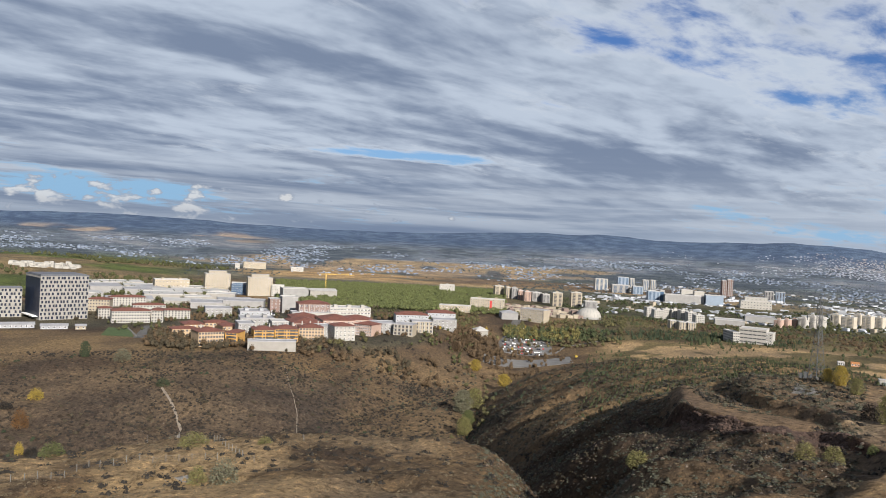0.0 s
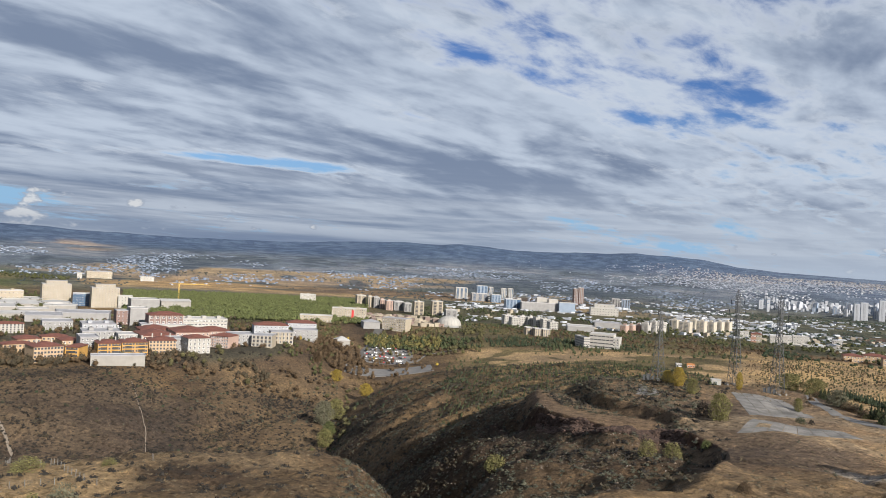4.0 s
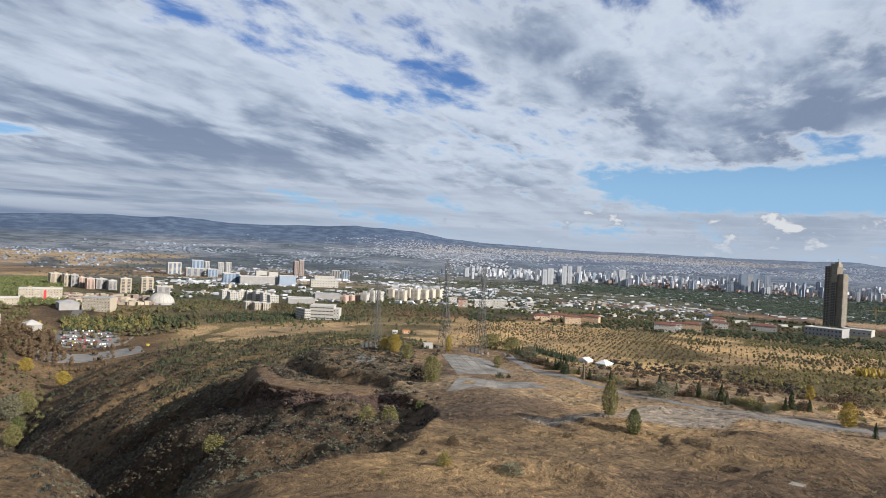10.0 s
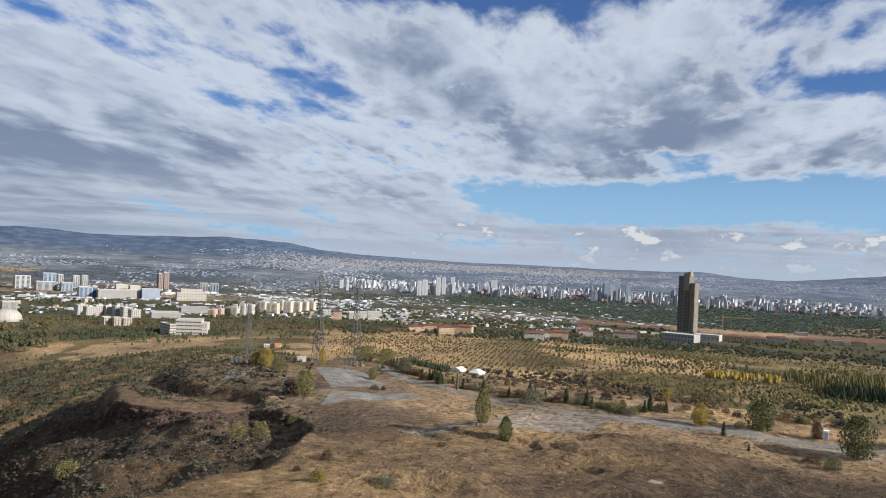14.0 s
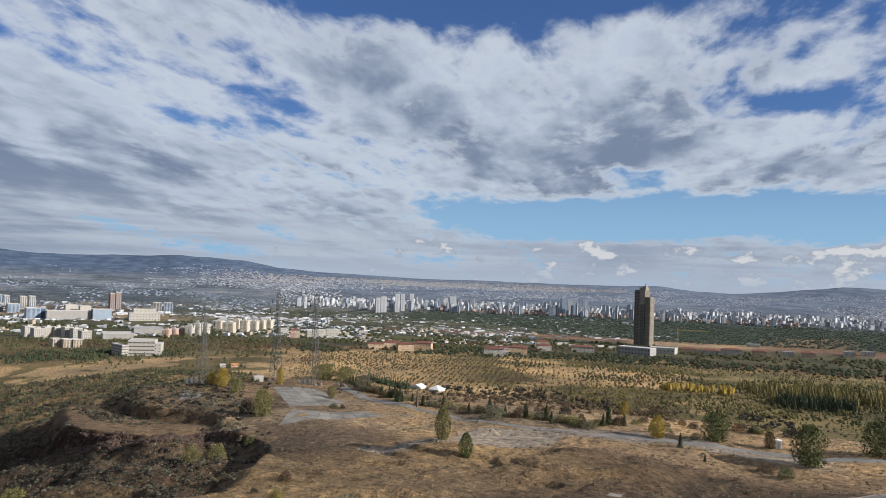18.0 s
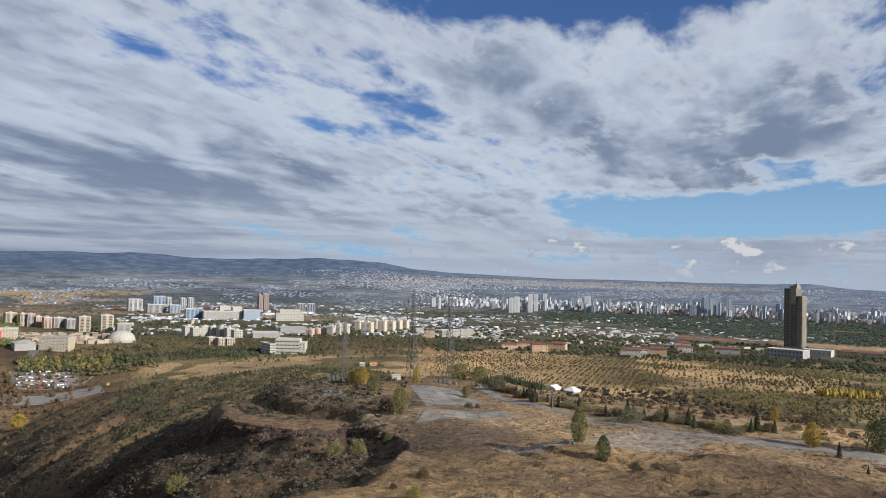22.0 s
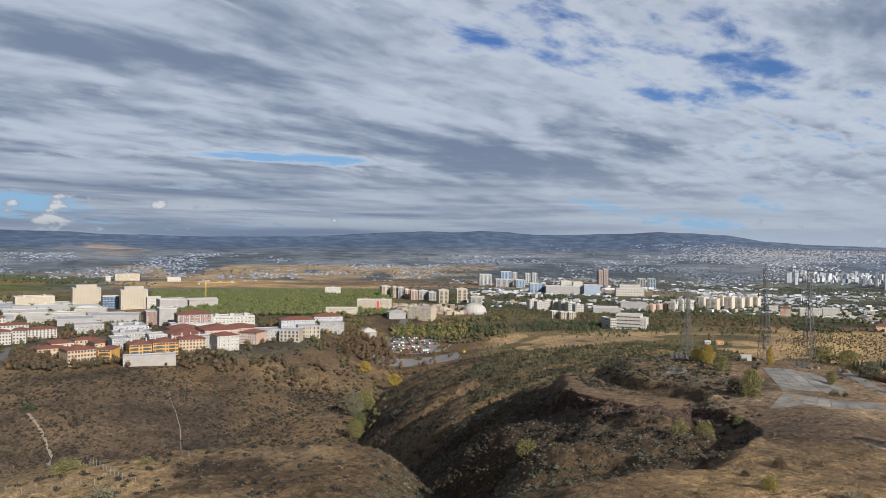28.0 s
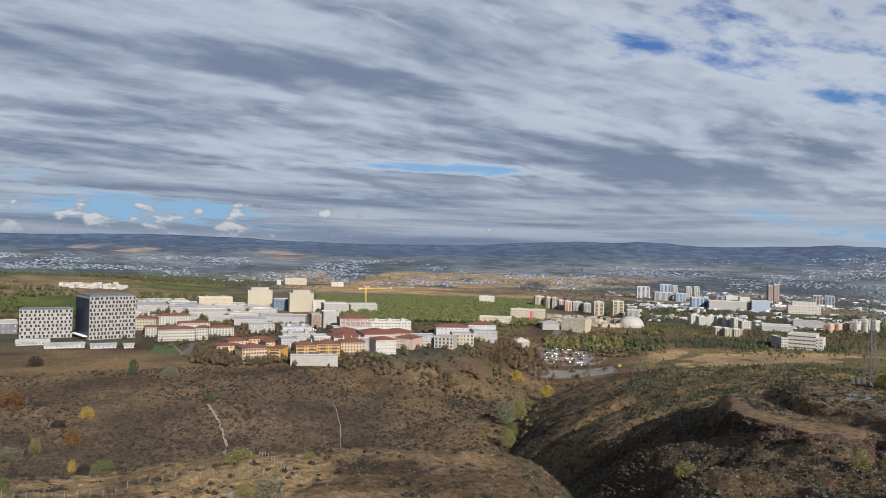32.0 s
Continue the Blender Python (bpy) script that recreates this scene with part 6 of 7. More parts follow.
# ---- paving, tracks and roads on the levelled ground ----
def draped(name, label, category, corners, mat, lift=0.10, cuts=14):
    """A thin slab that follows the ground between four corners."""
    a, b, c, d = [spot(*p) for p in corners]
    verts, faces = [], []
    for layer in (lift, -0.3):
        for i in range(cuts + 1):
            for j in range(cuts + 1):
                u, v = i / cuts, j / cuts
                p = (a * (1 - u) + b * u) * (1 - v) + (d * (1 - u) + c * u) * v
                verts.append((p.x, p.y, layer))
    level = height([v[0] for v in verts], [v[1] for v in verts])
    verts = [(v[0], v[1], v[2] + z) for v, z in zip(verts, level)]
    n1 = cuts + 1
    faces += [(i * n1 + j, (i + 1) * n1 + j, (i + 1) * n1 + j + 1, i * n1 + j + 1) for i in range(cuts) for j in range(cuts)]
    rim = [i * n1 for i in range(n1)] + [cuts * n1 + j for j in range(1, n1)] + [i * n1 + cuts for i in range(cuts - 1, -1, -1)] + [j for j in range(cuts - 1, 0, -1)]
    o = n1 * n1
    faces += [(rim[k], rim[(k + 1) % len(rim)], rim[(k + 1) % len(rim)] + o, rim[k] + o) for k in range(len(rim))]
    ob = new(name, mesh_of(name, verts, faces, mat))
    ob["kind"] = "structure"
    return tagged(ob, label, category)


def ribbon(name, label, category, points, width, mat, lift=0.10):
    """A road or path along points on the ground."""
    pts = [spot(*p) for p in points]
    line = []
    for p, q in zip(pts, pts[1:]):
        k = max(2, int((q - p).length / 3))
        line += [p.lerp(q, i / k) for i in range(k)]
    line.append(pts[-1])
    verts, faces = [], []
    for i, p in enumerate(line):
        t = line[min(i + 1, len(line) - 1)] - line[max(i - 1, 0)]
        s = Vector((-t.y, t.x, 0)).normalized() * width / 2
        for f in (-1, -0.5, 0, 0.5, 1):
            q = p + s * f
            verts.append((q.x, q.y, lift * (1 if abs(f) < 1 else 0.4)))
    level = height([v[0] for v in verts], [v[1] for v in verts])
    verts = [(v[0], v[1], v[2] + z) for v, z in zip(verts, level)]
    for i in range(len(line) - 1):
        faces += [(5 * i + j, 5 * i + j + 1, 5 * i + j + 6, 5 * i + j + 5) for j in range(4)]
    return tagged(new(name, mesh_of(name, verts, faces, mat)), label, category, kind="structure")


def paving(label, corners, across, along, mat="concrete"):
    """Cast panels with open joints; some have sunk a little."""
    r = random.Random(round(corners[0][0] * 10))
    holder = thing("paving", label, "paving", Matrix.Translation((0, 0, 0)), kind="structure")
    p = [np.array(c) for c in corners]
    for i in range(across):
        for j in range(along):
            quad = []
            for u, v in ((i + 0.02, j + 0.02), (i + 0.98, j + 0.02), (i + 0.98, j + 0.98), (i + 0.02, j + 0.98)):
                u, v = u / across, v / along
                quad.append(tuple((p[0] * (1 - u) + p[1] * u) * (1 - v) + (p[3] * (1 - u) + p[2] * u) * v))
            if r.random() < 0.07:
                continue
            ob = draped("panel", "", "", quad, mat, 0.06 + 0.05 * r.random(), 5)
            ob.parent = holder
            del ob["kind"]


paving("cracked grey concrete paving on the levelled ground", ((-31.99, 329.0), (-35.38, 329.0), (-37.45, 297.5), (-33.30, 275.0)), 5, 7)
paving("cracked grey concrete paving beside the first", ((-32.53, 246.0), (-33.51, 267.5), (-39.19, 277.0), (-40.40, 268.5)), 3, 8)
paving("small pale concrete paving near the pylon", ((-25.38, 298.0), (-25.74, 323.0), (-26.82, 315.0), (-27.31, 300.0)), 1, 2)
paving("small pale concrete paving on the spur", ((19.10, 204.5), (18.79, 206.0), (18.06, 207.0), (17.81, 204.0)), 1, 2)
paving("small pale paving in dry grass", ((-57.31, 148.5), (-57.55, 151.5), (-58.45, 152.0), (-58.30, 150.5)), 1, 1)
draped("lawn", "green lawn beside the white dormitories", "lawn", ((24.40, 730.0), (23.92, 786.0), (22.50, 774.0), (22.26, 718.0)), "grass", 0.12)
ribbon("path", "pale footpath beside the lawn", "path", ((22.74, 788.0), (22.34, 750.0), (21.95, 710.0)), 2.2, "concrete", 0.2)
ribbon("road", "campus road between dormitories and pines", "road", ((21.95, 710.0), (21.57, 756.0), (21.23, 798.0)), 9, "asphalt", 0.2)
ribbon("road", "grey asphalt service road along the brow", "road", ((-35.51, 752.0), (-37.40, 336.0), (-39.14, 307.0), (-42.61, 289.5), (-46.95, 265.0), (-51.25, 252.0), (-55.48, 246.0), (-59.60, 249.5), (-63.56, 248.5), (-67.35, 252.0), (-70.94, 249.0), (-73.66, 252.5), (-75.80, 256.5)), 4.0, "old_asphalt")
ribbon("road", "asphalt road with a gravel shoulder near the lookout", "road", ((-73.39, 192.0), (-74.70, 205.0), (-75.84, 218.5)), 5.0, "asphalt", 0.25)
ribbon("gravel_strip", "brown gravel shoulder beside the asphalt road", "road", ((-72.72, 192.0), (-73.72, 200.0), (-75.83, 225.0)), 2.0, "track", 0.2)
ribbon("path", "straight thin pale line down the stony slope", "path", ((11.63, 601.5), (11.08, 555.5), (10.48, 509.5), (9.88, 238.5)), 0.55, "track", 0.2)
ribbon("gully_scar", "pale eroded scar down the stony slope", "path", ((20.22, 533.5), (19.56, 511.0), (19.09, 492.0), (18.71, 477.5)), 1.8, "track", 0.15)
draped("car_park", "long grey asphalt strip of the valley car park", "car park", ((-3.45, 779), (-10.3, 824), (-10.0, 876), (-3.55, 824)), "old_asphalt", 0.3)
draped("car_park", "grey asphalt car park in the valley", "car park", ((-4.5, 866), (-8.7, 902), (-8.5, 996), (-5.1, 968)), "old_asphalt", 0.3, 20)
ribbon("road", "asphalt road from the car park up to the pale blocks", "road", ((-4.7, 870), (-5.0, 930), (-5.6, 1010), (-5.9, 1080)), 12, "asphalt", 0.35)
ribbon("path", "pale kerbed path beside the car park", "path", ((-8.9, 905), (-9.6, 940), (-12.2, 965)), 3, "concrete", 0.3)


# ---- pylons ----
def bar(verts, faces, a, b, r):
    a, b = Vector(a), Vector(b)
    t = (b - a).normalized()
    s = t.orthogonal().normalized() * r
    u = t.cross(s)
    k = len(verts)
    verts += [tuple(p + q) for p in (a, b) for q in (s, u, -s, -u)]
    faces += [(k + i, k + (i + 1) % 4, k + 4 + (i + 1) % 4, k + 4 + i) for i in range(4)]


def tube(name, mat, points, r):
    verts = [tuple(p + Vector(o) * r) for p in points for o in ((0, 0, 1), (0.8, 0.4, -0.5), (-0.8, -0.4, -0.5))]
    faces = [(3 * k + j, 3 * k + (j + 1) % 3, 3 * k + 3 + (j + 1) % 3, 3 * k + 3 + j) for k in range(len(points) - 1) for j in range(3)]
    return mesh_of(name, verts, faces, mat)


def bars(name, mat, segments, r):
    verts, faces = [], []
    for a, b in segments:
        bar(verts, faces, a, b, r)
    return mesh_of(name, verts, faces, mat)


def pylon(az, d, h, turn, label, arms=3):
    m = Matrix.Translation(spot(az, d)) @ pose(0, 0, 0, 0, 0, turn)
    b = thing("lattice_pylon", label, "pylon", m, "lattice power pylons")
    half = lambda z: 2.3 + (0.7 - 2.3) * min(1, z / (h * 0.72))
    zs = [0, 5.5, 10.5, 15, 19, 22.5, 25.5, 28, 30.5, 33, 35.5, 38, 40.5]
    zs = [z / 40.5 * h for z in zs]
    corners = lambda z: [(sx * half(z), sy * half(z), z) for sx, sy in ((-1, -1), (1, -1), (1, 1), (-1, 1))]
    for i in range(4):
        ring = [Vector(corners(z)[i]) for z in (-0.6, h * 0.72, h)]
        v = [tuple(p + Vector(o)) for p in ring for o in ((0.13, 0, 0), (0, 0.13, 0), (-0.13, 0, 0), (0, -0.13, 0))]
        part("leg", mesh_of("leg", v, [(4 * k + j, 4 * k + (j + 1) % 4, 4 * k + 4 + (j + 1) % 4, 4 * k + 4 + j) for k in (0, 1) for j in range(4)], "steel"), b)
    brace = []
    for a, c in zip(zs, zs[1:] + [h]):
        p, q = corners(a), corners(c)
        for i in range(4):
            brace += [(p[i], q[(i + 1) % 4]), (p[(i + 1) % 4], q[i]), (q[i], q[(i + 1) % 4])]
    part("bracing", bars("bracing", "steel", brace, 0.055), b)
    for k in range(arms):
        z = h * (0.74 + 0.1 * k)
        long = (5.2, 6.4, 5.0)[k]
        for s in (-1, 1):
            w = half(z)
            arm = [((s * w, -w, z), (s * long, 0, z + 0.3)), ((s * w, w, z), (s * long, 0, z + 0.3)), ((s * w, -w, z + 1.8), (s * long, 0, z + 0.3)), ((s * w, w, z + 1.8), (s * long, 0, z + 0.3))]
            ob = part("cross_arm", bars("cross_arm", "steel", arm, 0.055), b)
            part("insulator", bars("insulator", "glass", [((s * long, 0, z + 0.2), (s * long, 0, z - 1.9))], 0.13), ob)
    part("peak", bars("peak", "steel", [(p, (0, 0, h + 2.6)) for p in corners(h)], 0.09), b)
    for i, p in enumerate(corners(0)):
        part("footing", boxes_mesh("footing", "concrete", (p[0] - 0.7, p[0] + 0.7, p[1] - 0.7, p[1] + 0.7, -1.2, 0.5)), b)


pylon(-26.95, 340.5, 31, 20, "grey lattice power pylon at the rim of the quarry hill", 2)
pylon(-32.20, 364.0, 41, 25, "grey lattice power pylon with three pairs of arms")
pylon(-34.99, 344.0, 39, 25, "grey lattice power pylon beside the concrete slabs")


def cabinet(name, label, az, d, w, dep, h, mat, roof="greyroof", turn=10):
    m = Matrix.Translation(spot(az, d)) @ pose(0, 0, 0, 0, 0, az + turn)
    b = thing(name, label, "hut", m)
    part("wall", boxes_mesh("wall", mat, (-w / 2, w / 2, 0, dep, -0.8, h)), b)
    part("roof", boxes_mesh("roof", roof, (-w / 2 - 0.2, w / 2 + 0.2, -0.2, dep + 0.2, h, h + 0.22)), b)
    part("door", boxes_mesh("door", "midgrey", (-0.5, 0.5, -0.06, -0.01, -0.3, 2.0)), b)


cabinet("equipment_hut", "white metal equipment hut near the pylons", -31.02, 362.0, 4.2, 3, 2.6, "white", "whiteroof")
cabinet("kiosk", "small white kiosk under red-brown bushes by the road", -68.91, 257.5, 1.6, 1.4, 2.4, "white_paint", "white_paint")


def switch_cage(az, d):
    """Small fenced switchgear at a pylon's foot."""
    b = thing("switchgear", "small grey switchgear cabinets at the pylon foot", "switchgear", Matrix.Translation(spot(az, d)) @ pose(0, 0, 0, 0, 0, az))
    for i, (x, w, h) in enumerate(((-2.2, 1.2, 2.0), (-0.4, 1.4, 2.6), (1.5, 1.0, 1.8))):
        part("cabinet", boxes_mesh("cabinet", "steel", (x - w / 2, x + w / 2, -0.5, 0.6, -0.5, h)), b)
    for x in (-3.2, -1.3, 0.6, 2.6):
        part("post", boxes_mesh("post", "steel", (x - 0.06, x + 0.06, -0.9, -0.78, -0.5, 3.2)), b)


switch_cage(-26.38, 339.0)
switch_cage(-34.58, 340.5)


# ---- single trees and shrubs ----
TREES = {}


def plant(kind, mat, label, az, d, wide, tall, category="tree", group=""):
    """A tree or shrub: a trunk with limbs and a crown of many small leaves."""
    shape, count, leaf, foot = {"round": ("round", 3200, 0.07, 0.30), "poplar": ("poplar", 2200, 0.095, 0.12), "shrub": ("shrub", 1300, 0.09, 0.05), "cone": ("cone", 700, 0.15, 0.06)}[kind]
    seed = (round(az * 10) % 3) + 1
    mat = mat + "_close" if mat + "_close" in MAT else mat
    key = (kind, mat, seed)
    if key not in TREES:
        tv, tf = leaf_clump(count, seed * 31 + len(kind), shape, leaf)
        if kind in ("round", "poplar"):
            tv = tv.copy()
        if kind == "round":
            tv[:, 2] = (tv[:, 2] - 0.18) / 0.82 * 0.94 + 0.06
        if kind == "cone":
            tv, tf = with_core(tv, tf, seed, shape, True)
        crown = mesh_of("crown", tv.tolist(), tf.tolist(), mat)
        verts, faces = [], []
        r = random.Random(seed)
        rings = 6
        for i in range(rings + 1):
            z, rad = -0.05 + 0.75 * i / rings, 0.030 * (1 - 0.8 * i / rings)
            verts += [(rad * math.cos(a * 1.0472) + 0.012 * math.sin(i * 2.1), rad * math.sin(a * 1.0472) + 0.012 * math.cos(i * 1.7), z) for a in range(6)]
        for i in range(rings):
            faces += [(6 * i + a, 6 * i + (a + 1) % 6, 6 * i + 6 + (a + 1) % 6, 6 * i + 6 + a) for a in range(6)]
        for i in range(9):
            z0, a = 0.2 + 0.06 * i * r.random() + 0.02 * i, r.random() * 6.28
            lean = 0.18 + 0.2 * r.random()
            bar(verts, faces, (0, 0, z0), (lean * math.cos(a), lean * math.sin(a), z0 + 0.12 + 0.18 * r.random()), 0.007)
        TREES[key] = crown, mesh_of("trunk", verts, faces, "bark")
    crown, trunk = TREES[key]
    b = thing({"tree": "tree", "shrub": "shrub", "conifer": "conifer"}[category], label, category, Matrix.Translation(spot(az, d)) @ pose(0, 0, -0.1, 0, 0, az * 37), group)
    size = Matrix.Diagonal((wide, wide, tall, 1))
    part("crown", crown, b, m=size)
    part("trunk", trunk, b, m=Matrix.Diagonal((tall, tall, tall * 0.95, 1)))
    return b


plant("poplar", "olive", "narrow upright olive-green tree on pale gravel", -44.91, 204.0, 4.6, 9.0)
plant("poplar", "green", "dark green upright bush at the gravel edge", -46.74, 193.5, 4.0, 6.2)
plant("round", "olive", "wide olive-green tree with bare branches at the pit", -31.36, 259.0, 7.8, 9.0)
plant("shrub", "twig", "leafless grey bush beside the olive tree", -30.26, 264.5, 6.0, 6.0, "shrub")
plant("round", "yellow", "yellow-green autumn tree near the pylon", -28.46, 324.5, 5.9, 7.9)
plant("round", "yellow", "low yellow autumn tree near the pylon", -27.67, 328.5, 5.5, 5.5)
plant("round", "olive", "small olive tree near the slabs", -29.39, 311.0, 5.7, 6.1)
plant("poplar", "yellow", "slim yellow-green tree behind the slabs", -32.55, 338.0, 3.3, 7.2)
plant("round", "olive", "small round yellow-green tree at the slab corner", -36.38, 309.0, 3.7, 5.1)
plant("shrub", "pine", "dark low bush on the concrete slab", -36.59, 279.5, 3.8, 2.5, "shrub")
plant("shrub", "twig", "small brown bush on the concrete slab", -37.26, 282.5, 2.1, 1.9, "shrub")
plant("round", "green", "large dark green round tree beside the track", -70.82, 240.5, 10.6, 12.0)
plant("round", "green", "wide dark green tree at the road's edge", -75.02, 260.5, 12.2, 10.3)
plant("round", "green", "round green tree behind the yellow one", -64.78, 256.5, 10.1, 9.3)
plant("round", "yellow", "bright yellow autumn tree beside the road", -60.80, 251.0, 5.7, 7.2)
plant("shrub", "sage", "grey-green wide bush beside the road", -48.58, 266.0, 8.5, 6.0, "shrub")
plant("round", "yellow", "small yellow tree beyond the road", -58.40, 312.5, 3.8, 5.7)
plant("shrub", "rust", "dark red-brown bush beyond the road", -60.75, 302.0, 11.0, 5.9, "shrub")
plant("cone", "pine", "small dark cypress beside the road", -62.40, 241.5, 2.0, 4.4, "conifer")
plant("cone", "pine", "thin dark cypress by the road", -64.10, 229.0, 1.0, 2.4, "conifer")
plant("shrub", "green", "green bush on the dry slope", -69.39, 225.5, 4.8, 4.1, "shrub")
plant("shrub", "rust", "low rust-coloured bush on the dry slope", -68.12, 231.0, 5.6, 2.8, "shrub")
plant("round", "rust", "small red-brown tree beside the kiosk", -68.33, 257.5, 3.9, 5.1)
plant("shrub", "olive", "yellow-green bush on the pit floor", -26.54, 225.5, 5.8, 5.5, "shrub")
plant("shrub", "olive", "second yellow-green bush on the pit floor", -28.27, 225.0, 5.8, 4.8, "shrub")
plant("shrub", "green", "green bush under the pit's edge", -30.59, 229.5, 3.5, 3.1, "shrub")
plant("shrub", "olive", "olive bush on the dark slope", -15.44, 258.0, 8.6, 5.9, "shrub")
plant("shrub", "rust", "dark brown bush above the bank", -33.19, 144.5, 2.6, 2.2, "shrub")
plant("shrub", "olive", "yellow-green bush above the bank", -32.61, 126.0, 2.7, 2.7, "shrub")
plant("shrub", "twig", "small dark bush above the bank", -31.03, 137.5, 1.7, 1.2, "shrub")
plant("shrub", "sage", "low wide sage bush on the near slope", -37.83, 125.0, 4.5, 2.3, "shrub")
plant("shrub", "rust", "small dry bush on the near slope", -33.29, 146.5, 2.4, 2.0, "shrub")
plant("shrub", "twig", "small dark bush on the near slope", -28.72, 141.0, 2.1, 1.5, "shrub")
plant("shrub", "yellow", "yellow-green bush on the near bank", -32.67, 126.0, 2.3, 2.3, "shrub")
plant("shrub", "olive", "dark olive bush on the bank's brow", -27.97, 120.5, 0.9, 1.3, "shrub")
plant("shrub", "sage", "large grey-green bush beside the fence", 15.61, 201.0, 8.2, 7.3, "shrub")
plant("shrub", "olive", "olive bush beside the grey-green one", 17.49, 203.0, 5.2, 5.2, "shrub")
plant("round", "olive", "pale olive tree at the road bend", -35.77, 732.0, 25.5, 14.4)
plant("round", "olive", "second pale olive tree at the road bend", -37.38, 724.0, 21.9, 13.2)
plant("round", "sage", "pale green bush behind the hedge", -38.77, 331.5, 8.5, 6.5, "shrub")
pole = thing("utility_pole", "dark wooden utility pole beside the service road", "pole", Matrix.Translation(spot(-42.90, 291.5)))
part("shaft", boxes_mesh("shaft", "bark", (-0.28, 0.28, -0.28, 0.28, -0.8, 6.2)), pole)
part("cap", boxes_mesh("cap", "steel", (-0.32, 0.32, -0.32, 0.32, 6.2, 6.35)), pole)
gully = dict(category="tree", group="trees in the ravine bed")
plant("round", "sage", "pale willow-like tree in the ravine bed", -2.11, 565.5, 16.3, 17.1, **gully)
plant("round", "olive", "olive tree in the ravine bed", -2.95, 584.0, 15.9, 15.0, **gully)
plant("round", "olive", "yellowish tree in the ravine bed", -2.28, 497.5, 11.3, 12.1, **gully)
plant("round", "green", "dark green tree in the ravine bed", -2.56, 524.5, 9.5, 11.1, **gully)
plant("round", "yellow", "yellow tree at the ravine mouth", -2.90, 728.0, 13.2, 11.0, **gully)
plant("round", "yellow", "bright yellow bush at the ravine mouth", -5.17, 658.0, 13.0, 11.0, **gully)
plant("round", "rust", "rust-brown tree at the ravine mouth", -1.36, 774.0, 12.0, 10.5, **gully)
plant("round", "rust", "red-brown autumn tree by the campus edge", -2.0, 830.0, 13.0, 11.0, **gully)
side = dict(category="shrub", group="shrubs on the brown slope")
plant("shrub", "twig", "dark bush on the flat above the slope", 31.49, 679.5, 13.4, 9.3, **side)
plant("round", "pine", "small dark tree on the flat above the slope", 25.33, 610.0, 8.3, 12.0, **side)
plant("shrub", "sage", "grey-green round bush above the slope", 22.91, 601.0, 13.7, 10.0, **side)
plant("shrub", "pine", "dark green bush high on the slope", 20.14, 536.0, 9.7, 6.5, **side)
plant("shrub", "yellow", "yellow-olive bush on the slope", 28.24, 544.5, 9.9, 8.2, **side)
plant("shrub", "orange", "rust-yellow autumn bushes on the slope", 32.88, 572.0, 19.1, 13.9, **side)
plant("shrub", "orange", "bright orange autumn bush on the slope", 29.11, 510.0, 10.0, 13.1, **side)
plant("shrub", "twig", "bare grey bush on the slope", 30.04, 528.5, 9.6, 5.6, **side)
plant("shrub", "olive", "olive bush at the spur's edge", 31.36, 501.0, 7.6, 9.1, **side)
plant("shrub", "sage", "sage bush at the spur's edge", 32.81, 499.5, 16.6, 8.3, **side)
plant("shrub", "green", "green bush in dry grass on the spur", 27.11, 260.0, 7.9, 4.3, **side)
plant("shrub", "yellow", "small yellowish upright bush on the spur", 29.10, 471.5, 5.0, 7.9, **side)
plant("shrub", "twig", "grey bush beside the green one", 28.36, 469.0, 9.2, 6.4, **side)
plant("shrub", "olive", "long low olive bush along the fence", 17.84, 237.5, 9.7, 4.0, **side)
plant("shrub", "rust", "small rust bush on the spur", 30.38, 474.0, 5.7, 3.6, **side)
plant("shrub", "green", "dark green bush at the spur's near edge", 33.21, 235.5, 2.9, 4.6, **side)
plant("shrub", "olive", "yellow bush at the spur's brow", 12.76, 232.5, 4.6, 2.5, **side)
plant("shrub", "twig", "dark bush on the spur", 10.61, 216.0, 2.3, 2.0, **side)
plant("shrub", "olive", "olive bush on the dark ridge flank", -15.31, 259.0, 7.5, 5.1, **side)

# hedge of bushes and small conifers behind the service road
rng = random.Random(5)
hedge_line = [(-37.05, 368.5), (-39.56, 318.5), (-41.74, 293.0), (-46.07, 279.5), (-50.39, 261.0), (-54.64, 251.5), (-58.78, 254.0)]
for i in range(66):
    t = i / 66 * (len(hedge_line) - 1)
    k = int(t)
    az = hedge_line[k][0] + (hedge_line[k + 1][0] - hedge_line[k][0]) * (t - k)
    d = hedge_line[k][1] + (hedge_line[k + 1][1] - hedge_line[k][1]) * (t - k) + 3 + 9 * rng.random()
    kind, mat, label = rng.choice((("cone", "pine", "small dark conifer in the roadside hedge"), ("shrub", "rust", "rust-brown bush in the roadside hedge"), ("shrub", "olive", "olive bush in the roadside hedge"),
                                   ("cone", "pine2", "young green conifer in the roadside hedge"), ("shrub", "sage", "pale bush in the roadside hedge")))
    size = rng.uniform(0.7, 1.3)
    plant(kind, mat, label, az, d, 4.2 * size if kind == "shrub" else 2.6 * size, 3.0 * size if kind == "shrub" else 4.6 * size, "shrub" if kind == "shrub" else "conifer", "roadside hedge")
for i in range(34):
    az, d = rng.uniform(-77, -52), rng.uniform(258, 300)
    mat, label = rng.choice((("rust", "rust-brown bush on the dry slope below the road"), ("olive", "olive bush on the dry slope below the road"), ("twig", "bare brown bush on the dry slope below the road"), ("orange", "orange autumn bush below the road")))
    plant("shrub", mat, label, az, d, rng.uniform(2.5, 6), rng.uniform(1.8, 3.6), "shrub", "bushes below the road")


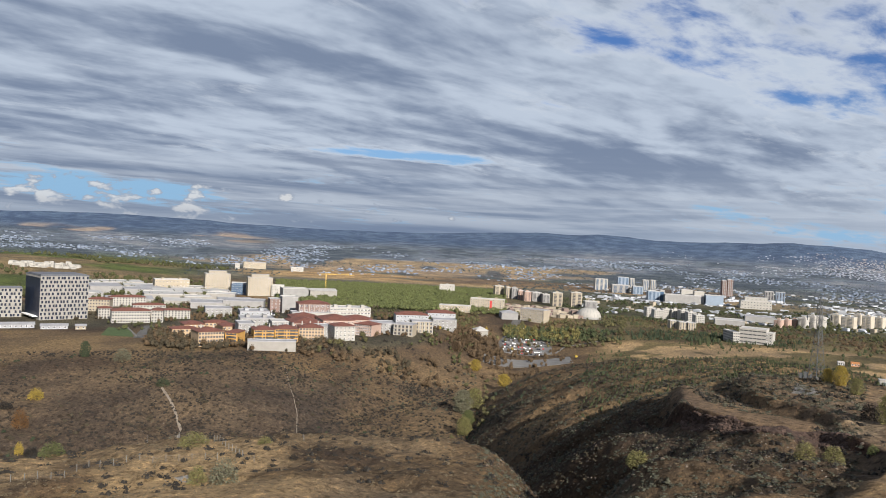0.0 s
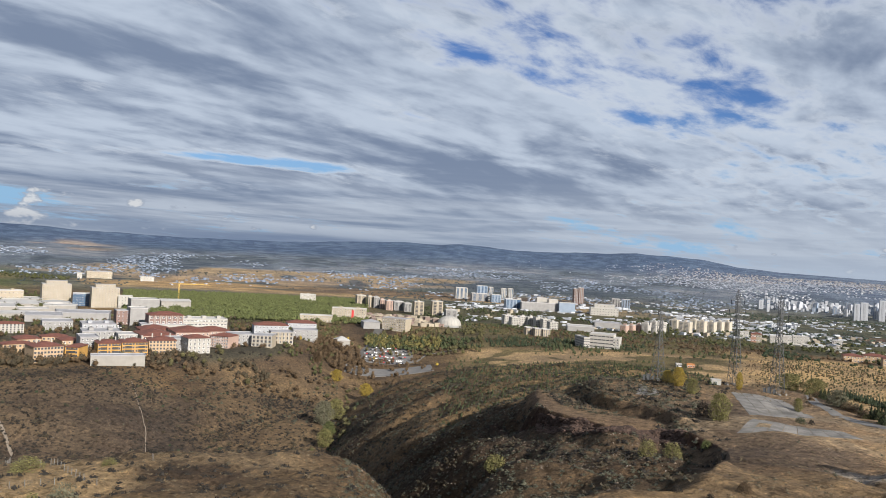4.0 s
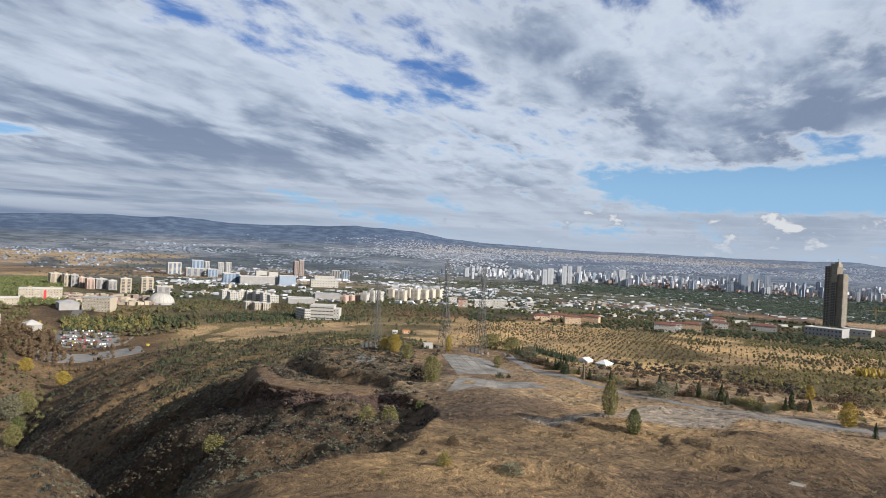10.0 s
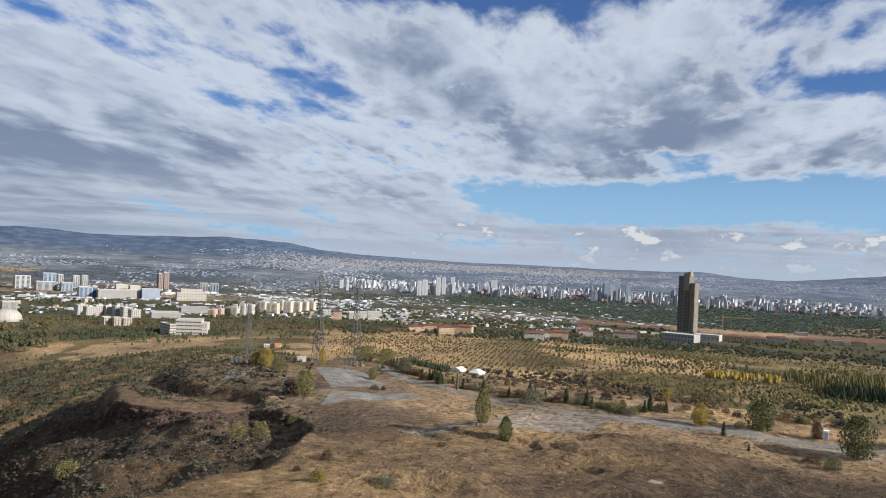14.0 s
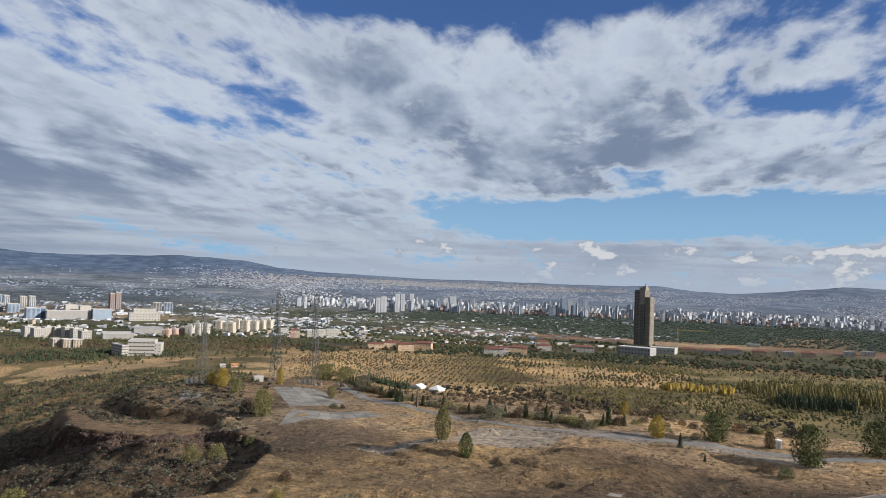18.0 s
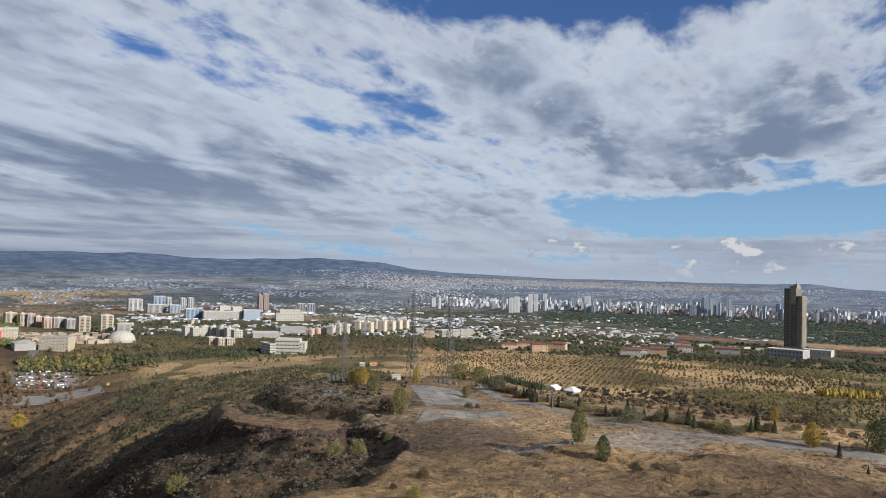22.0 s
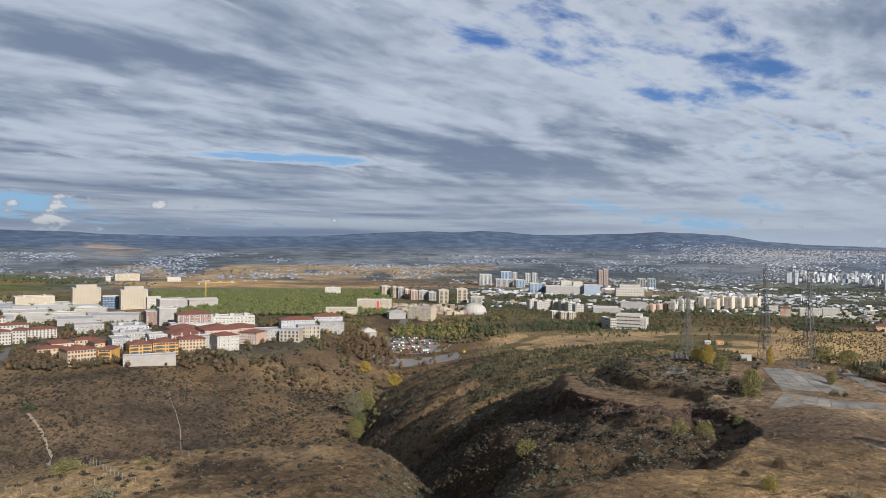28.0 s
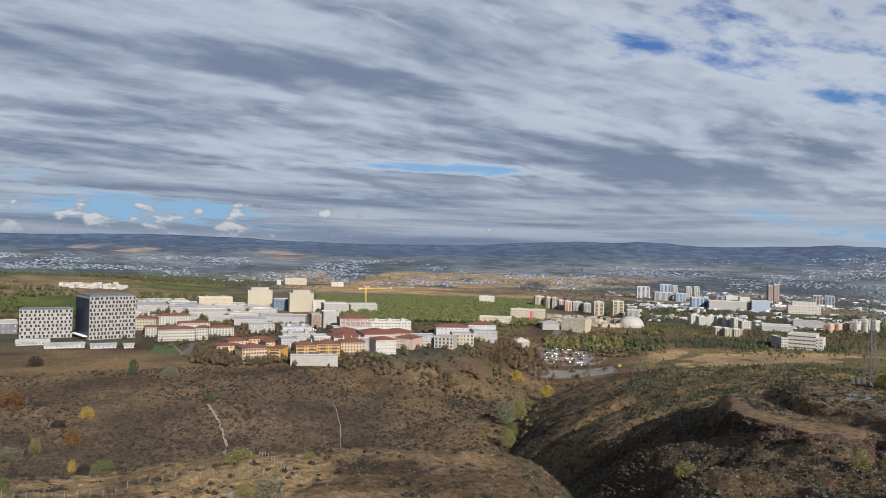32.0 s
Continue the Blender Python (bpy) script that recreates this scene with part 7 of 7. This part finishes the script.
# ---- fences ----
def fence(label, points, gap_m):
    pts = [spot(*p) for p in points]
    b = thing("fence", label, "fence", Matrix.Translation(pts[0]))
    post = boxes_mesh("post", "concrete", (-0.09, 0.09, -0.09, 0.09, -0.4, 1.9))
    tops = []
    for p, q in zip(pts, pts[1:]):
        k = max(1, round((q - p).length / gap_m))
        for i in range(k):
            s = p.lerp(q, i / k)
            s.z = ground_z(s.x, s.y)
            part("post", post, b, m=Matrix.Translation(s - pts[0]) @ pose(0, 0, 0, rng.uniform(-3, 3), rng.uniform(-3, 3), 20))
            tops.append(s - pts[0])
    for h in (0.5, 1.0, 1.5):
        up_h = Vector((0, 0, h))
        part("wire", tube("wire", "steel", [p + up_h for p in tops], 0.012), b)


fence("concrete-post wire fence across the dry spur", ((33.27, 227.0), (28.71, 215.5), (26.28, 213.5), (24.07, 222.5), (22.36, 224.0), (20.60, 221.5), (18.82, 221.0), (17.00, 220.5), (15.27, 215.5)), 3.6)
fence("concrete-post wire fence along the spur's brow", ((21.04, 463.0), (18.85, 255.0), (16.42, 247.5), (15.59, 233.5), (14.32, 217.5), (13.48, 214.5), (12.46, 212.0)), 3.4)

# ---- stones ----
def stone_template(seed):
    bm = bmesh.new()
    bmesh.ops.create_icosphere(bm, subdivisions=1, radius=0.5)
    r = random.Random(seed)
    for v in bm.verts:
        v.co *= 0.65 + 0.6 * r.random()
    bm.verts.index_update()
    out = np.array([tuple(v.co) for v in bm.verts]), np.array([[v.index for v in f.verts] for f in bm.faces])
    bm.free()
    return out


def stones(name, label, mat, places, seed):
    return tagged(new(name, scatter_mesh(name, mat, places, stone_template(seed))), label, "stones", kind="stuff")


def cliff_places(count, seed, size):
    r = np.random.RandomState(seed)
    az = -29.0 + 10.6 * r.rand(count)
    lip = knots(az, (-33, 214), (-31.9, 221), (-30.4, 233), (-29, 241), (-27.5, 249), (-25, 249), (-23.4, 249), (-21.4, 259), (-20, 267), (-18.6, 278), (-16, 300))
    lip = lip + 4 * fbm(-np.sin(np.radians(az)) * lip, np.cos(np.radians(az)) * lip, 14, 4, 43)
    d = lip + 0.3 - 6 * r.rand(count) ** 1.3
    s = size * (0.4 + r.rand(count))
    return on_ground(az, d, s * 1.3, s, 0.0)


stones("quarry_rocks", "dark red-brown broken rock on the quarry face", "darkrock", cliff_places(2600, 3, 1.25), 1)
stones("quarry_rocks", "pale stones on the quarry scree", "rock", field(420, -28, -14, 212, 248, 31, 0.55, 0.45), 2)
stones("flank_stones", "brown stones littering the gullied ridge flank", "flankrock", field(3600, -30, -4, 150, 480, 64, 0.9, 0.7, patchy(36, 65, -0.2, 0.1)), 6)
stones("field_stones", "pale stones scattered over the dry slopes", "rock", field(2200, -78, 38, 140, 560, 32, 0.55, 0.4, patchy(40, 33, -0.1, 0.2)), 3)
stones("rubble", "heap of pale rubble beside the dark green bush", "rock", np.concatenate([on_ground(np.linspace(-41.5, -46, 120) + 0.3 * np.sin(np.arange(120) * 7.0), 203.5 + 1.2 * np.sin(np.arange(120) * 3.3), np.full(120, 0.8), np.full(120, 0.7))]), 4)


# ---- parked cars in the valley ----
def car_mesh(mat):
    profile = [(-2.1, 0.35), (2.1, 0.35), (2.15, 0.85), (1.2, 0.98), (0.6, 1.45), (-1.1, 1.45), (-1.8, 0.98), (-2.15, 0.9)]
    k = len(profile)
    verts = [(x, s * (0.85 if z < 1.1 else 0.68), z) for s in (-1, 1) for x, z in profile]
    faces = [tuple(range(k - 1, -1, -1)), tuple(range(k, 2 * k))] + [(i, (i + 1) % k, k + (i + 1) % k, k + i) for i in range(k)]
    return mesh_of("body", verts, faces, mat)


CAR = {m: car_mesh(m) for m in ("white_paint", "midgrey", "glass", "red_paint", "lightgrey")}
wheel_bm = bmesh.new()
bmesh.ops.create_cone(wheel_bm, cap_ends=True, segments=10, radius1=0.33, radius2=0.33, depth=0.2)
WHEEL = bpy.data.meshes.new("wheel")
wheel_bm.to_mesh(WHEEL)
WHEEL.materials.append(MAT["glass"])
names = {"white_paint": "white", "midgrey": "grey", "glass": "black", "red_paint": "dark red", "lightgrey": "silver"}


def car(az, d, mat, turn, where="parked in the valley car park"):
    m = Matrix.Translation(spot(az, d) + Vector((0, 0, 0.3))) @ pose(0, 0, 0, 0, 0, turn)
    b = thing("car", names[mat] + " car " + where, "car", m, "parked cars")
    part("body", CAR[mat], b)
    for x in (-1.3, 1.3):
        for y in (-0.8, 0.8):
            part("wheel", WHEEL, b, m=pose(x, y, 0.33, 90, 0, 0))


for i in range(132):
    row_i, k = divmod(i, 22)
    if rng.random() < 0.22:
        continue
    az = -4.95 - 3.2 * k / 22 + rng.uniform(-0.02, 0.02)
    car(az, 884 + row_i * 16 + 8 * k / 22 + rng.uniform(-1, 1), rng.choice(("white_paint", "white_paint", "midgrey", "midgrey", "lightgrey", "lightgrey", "glass", "glass", "white_paint", "red_paint")), az + 90 + rng.uniform(-5, 5))

for i in range(44):
    f = (i % 22) / 22
    a0, a1 = (14.88, 922.0), (12.25, 908.0)
    car(a0[0] + (a1[0] - a0[0]) * f, a0[1] + (a1[1] - a0[1]) * f + (i // 22) * 16, rng.choice(("white_paint", "white_paint", "lightgrey", "midgrey", "glass")), a0[0] + 80, "parked between campus blocks")
for i in range(60):
    f = (i % 20) / 20
    a0, a1 = (-5.2, 985.0), (-6.6, 1004.0)
    car(a0[0] + (a1[0] - a0[0]) * f, a0[1] + (a1[1] - a0[1]) * f + (i // 20) * 13, rng.choice(("white_paint", "white_paint", "lightgrey", "midgrey", "glass")), a0[0] + 85)
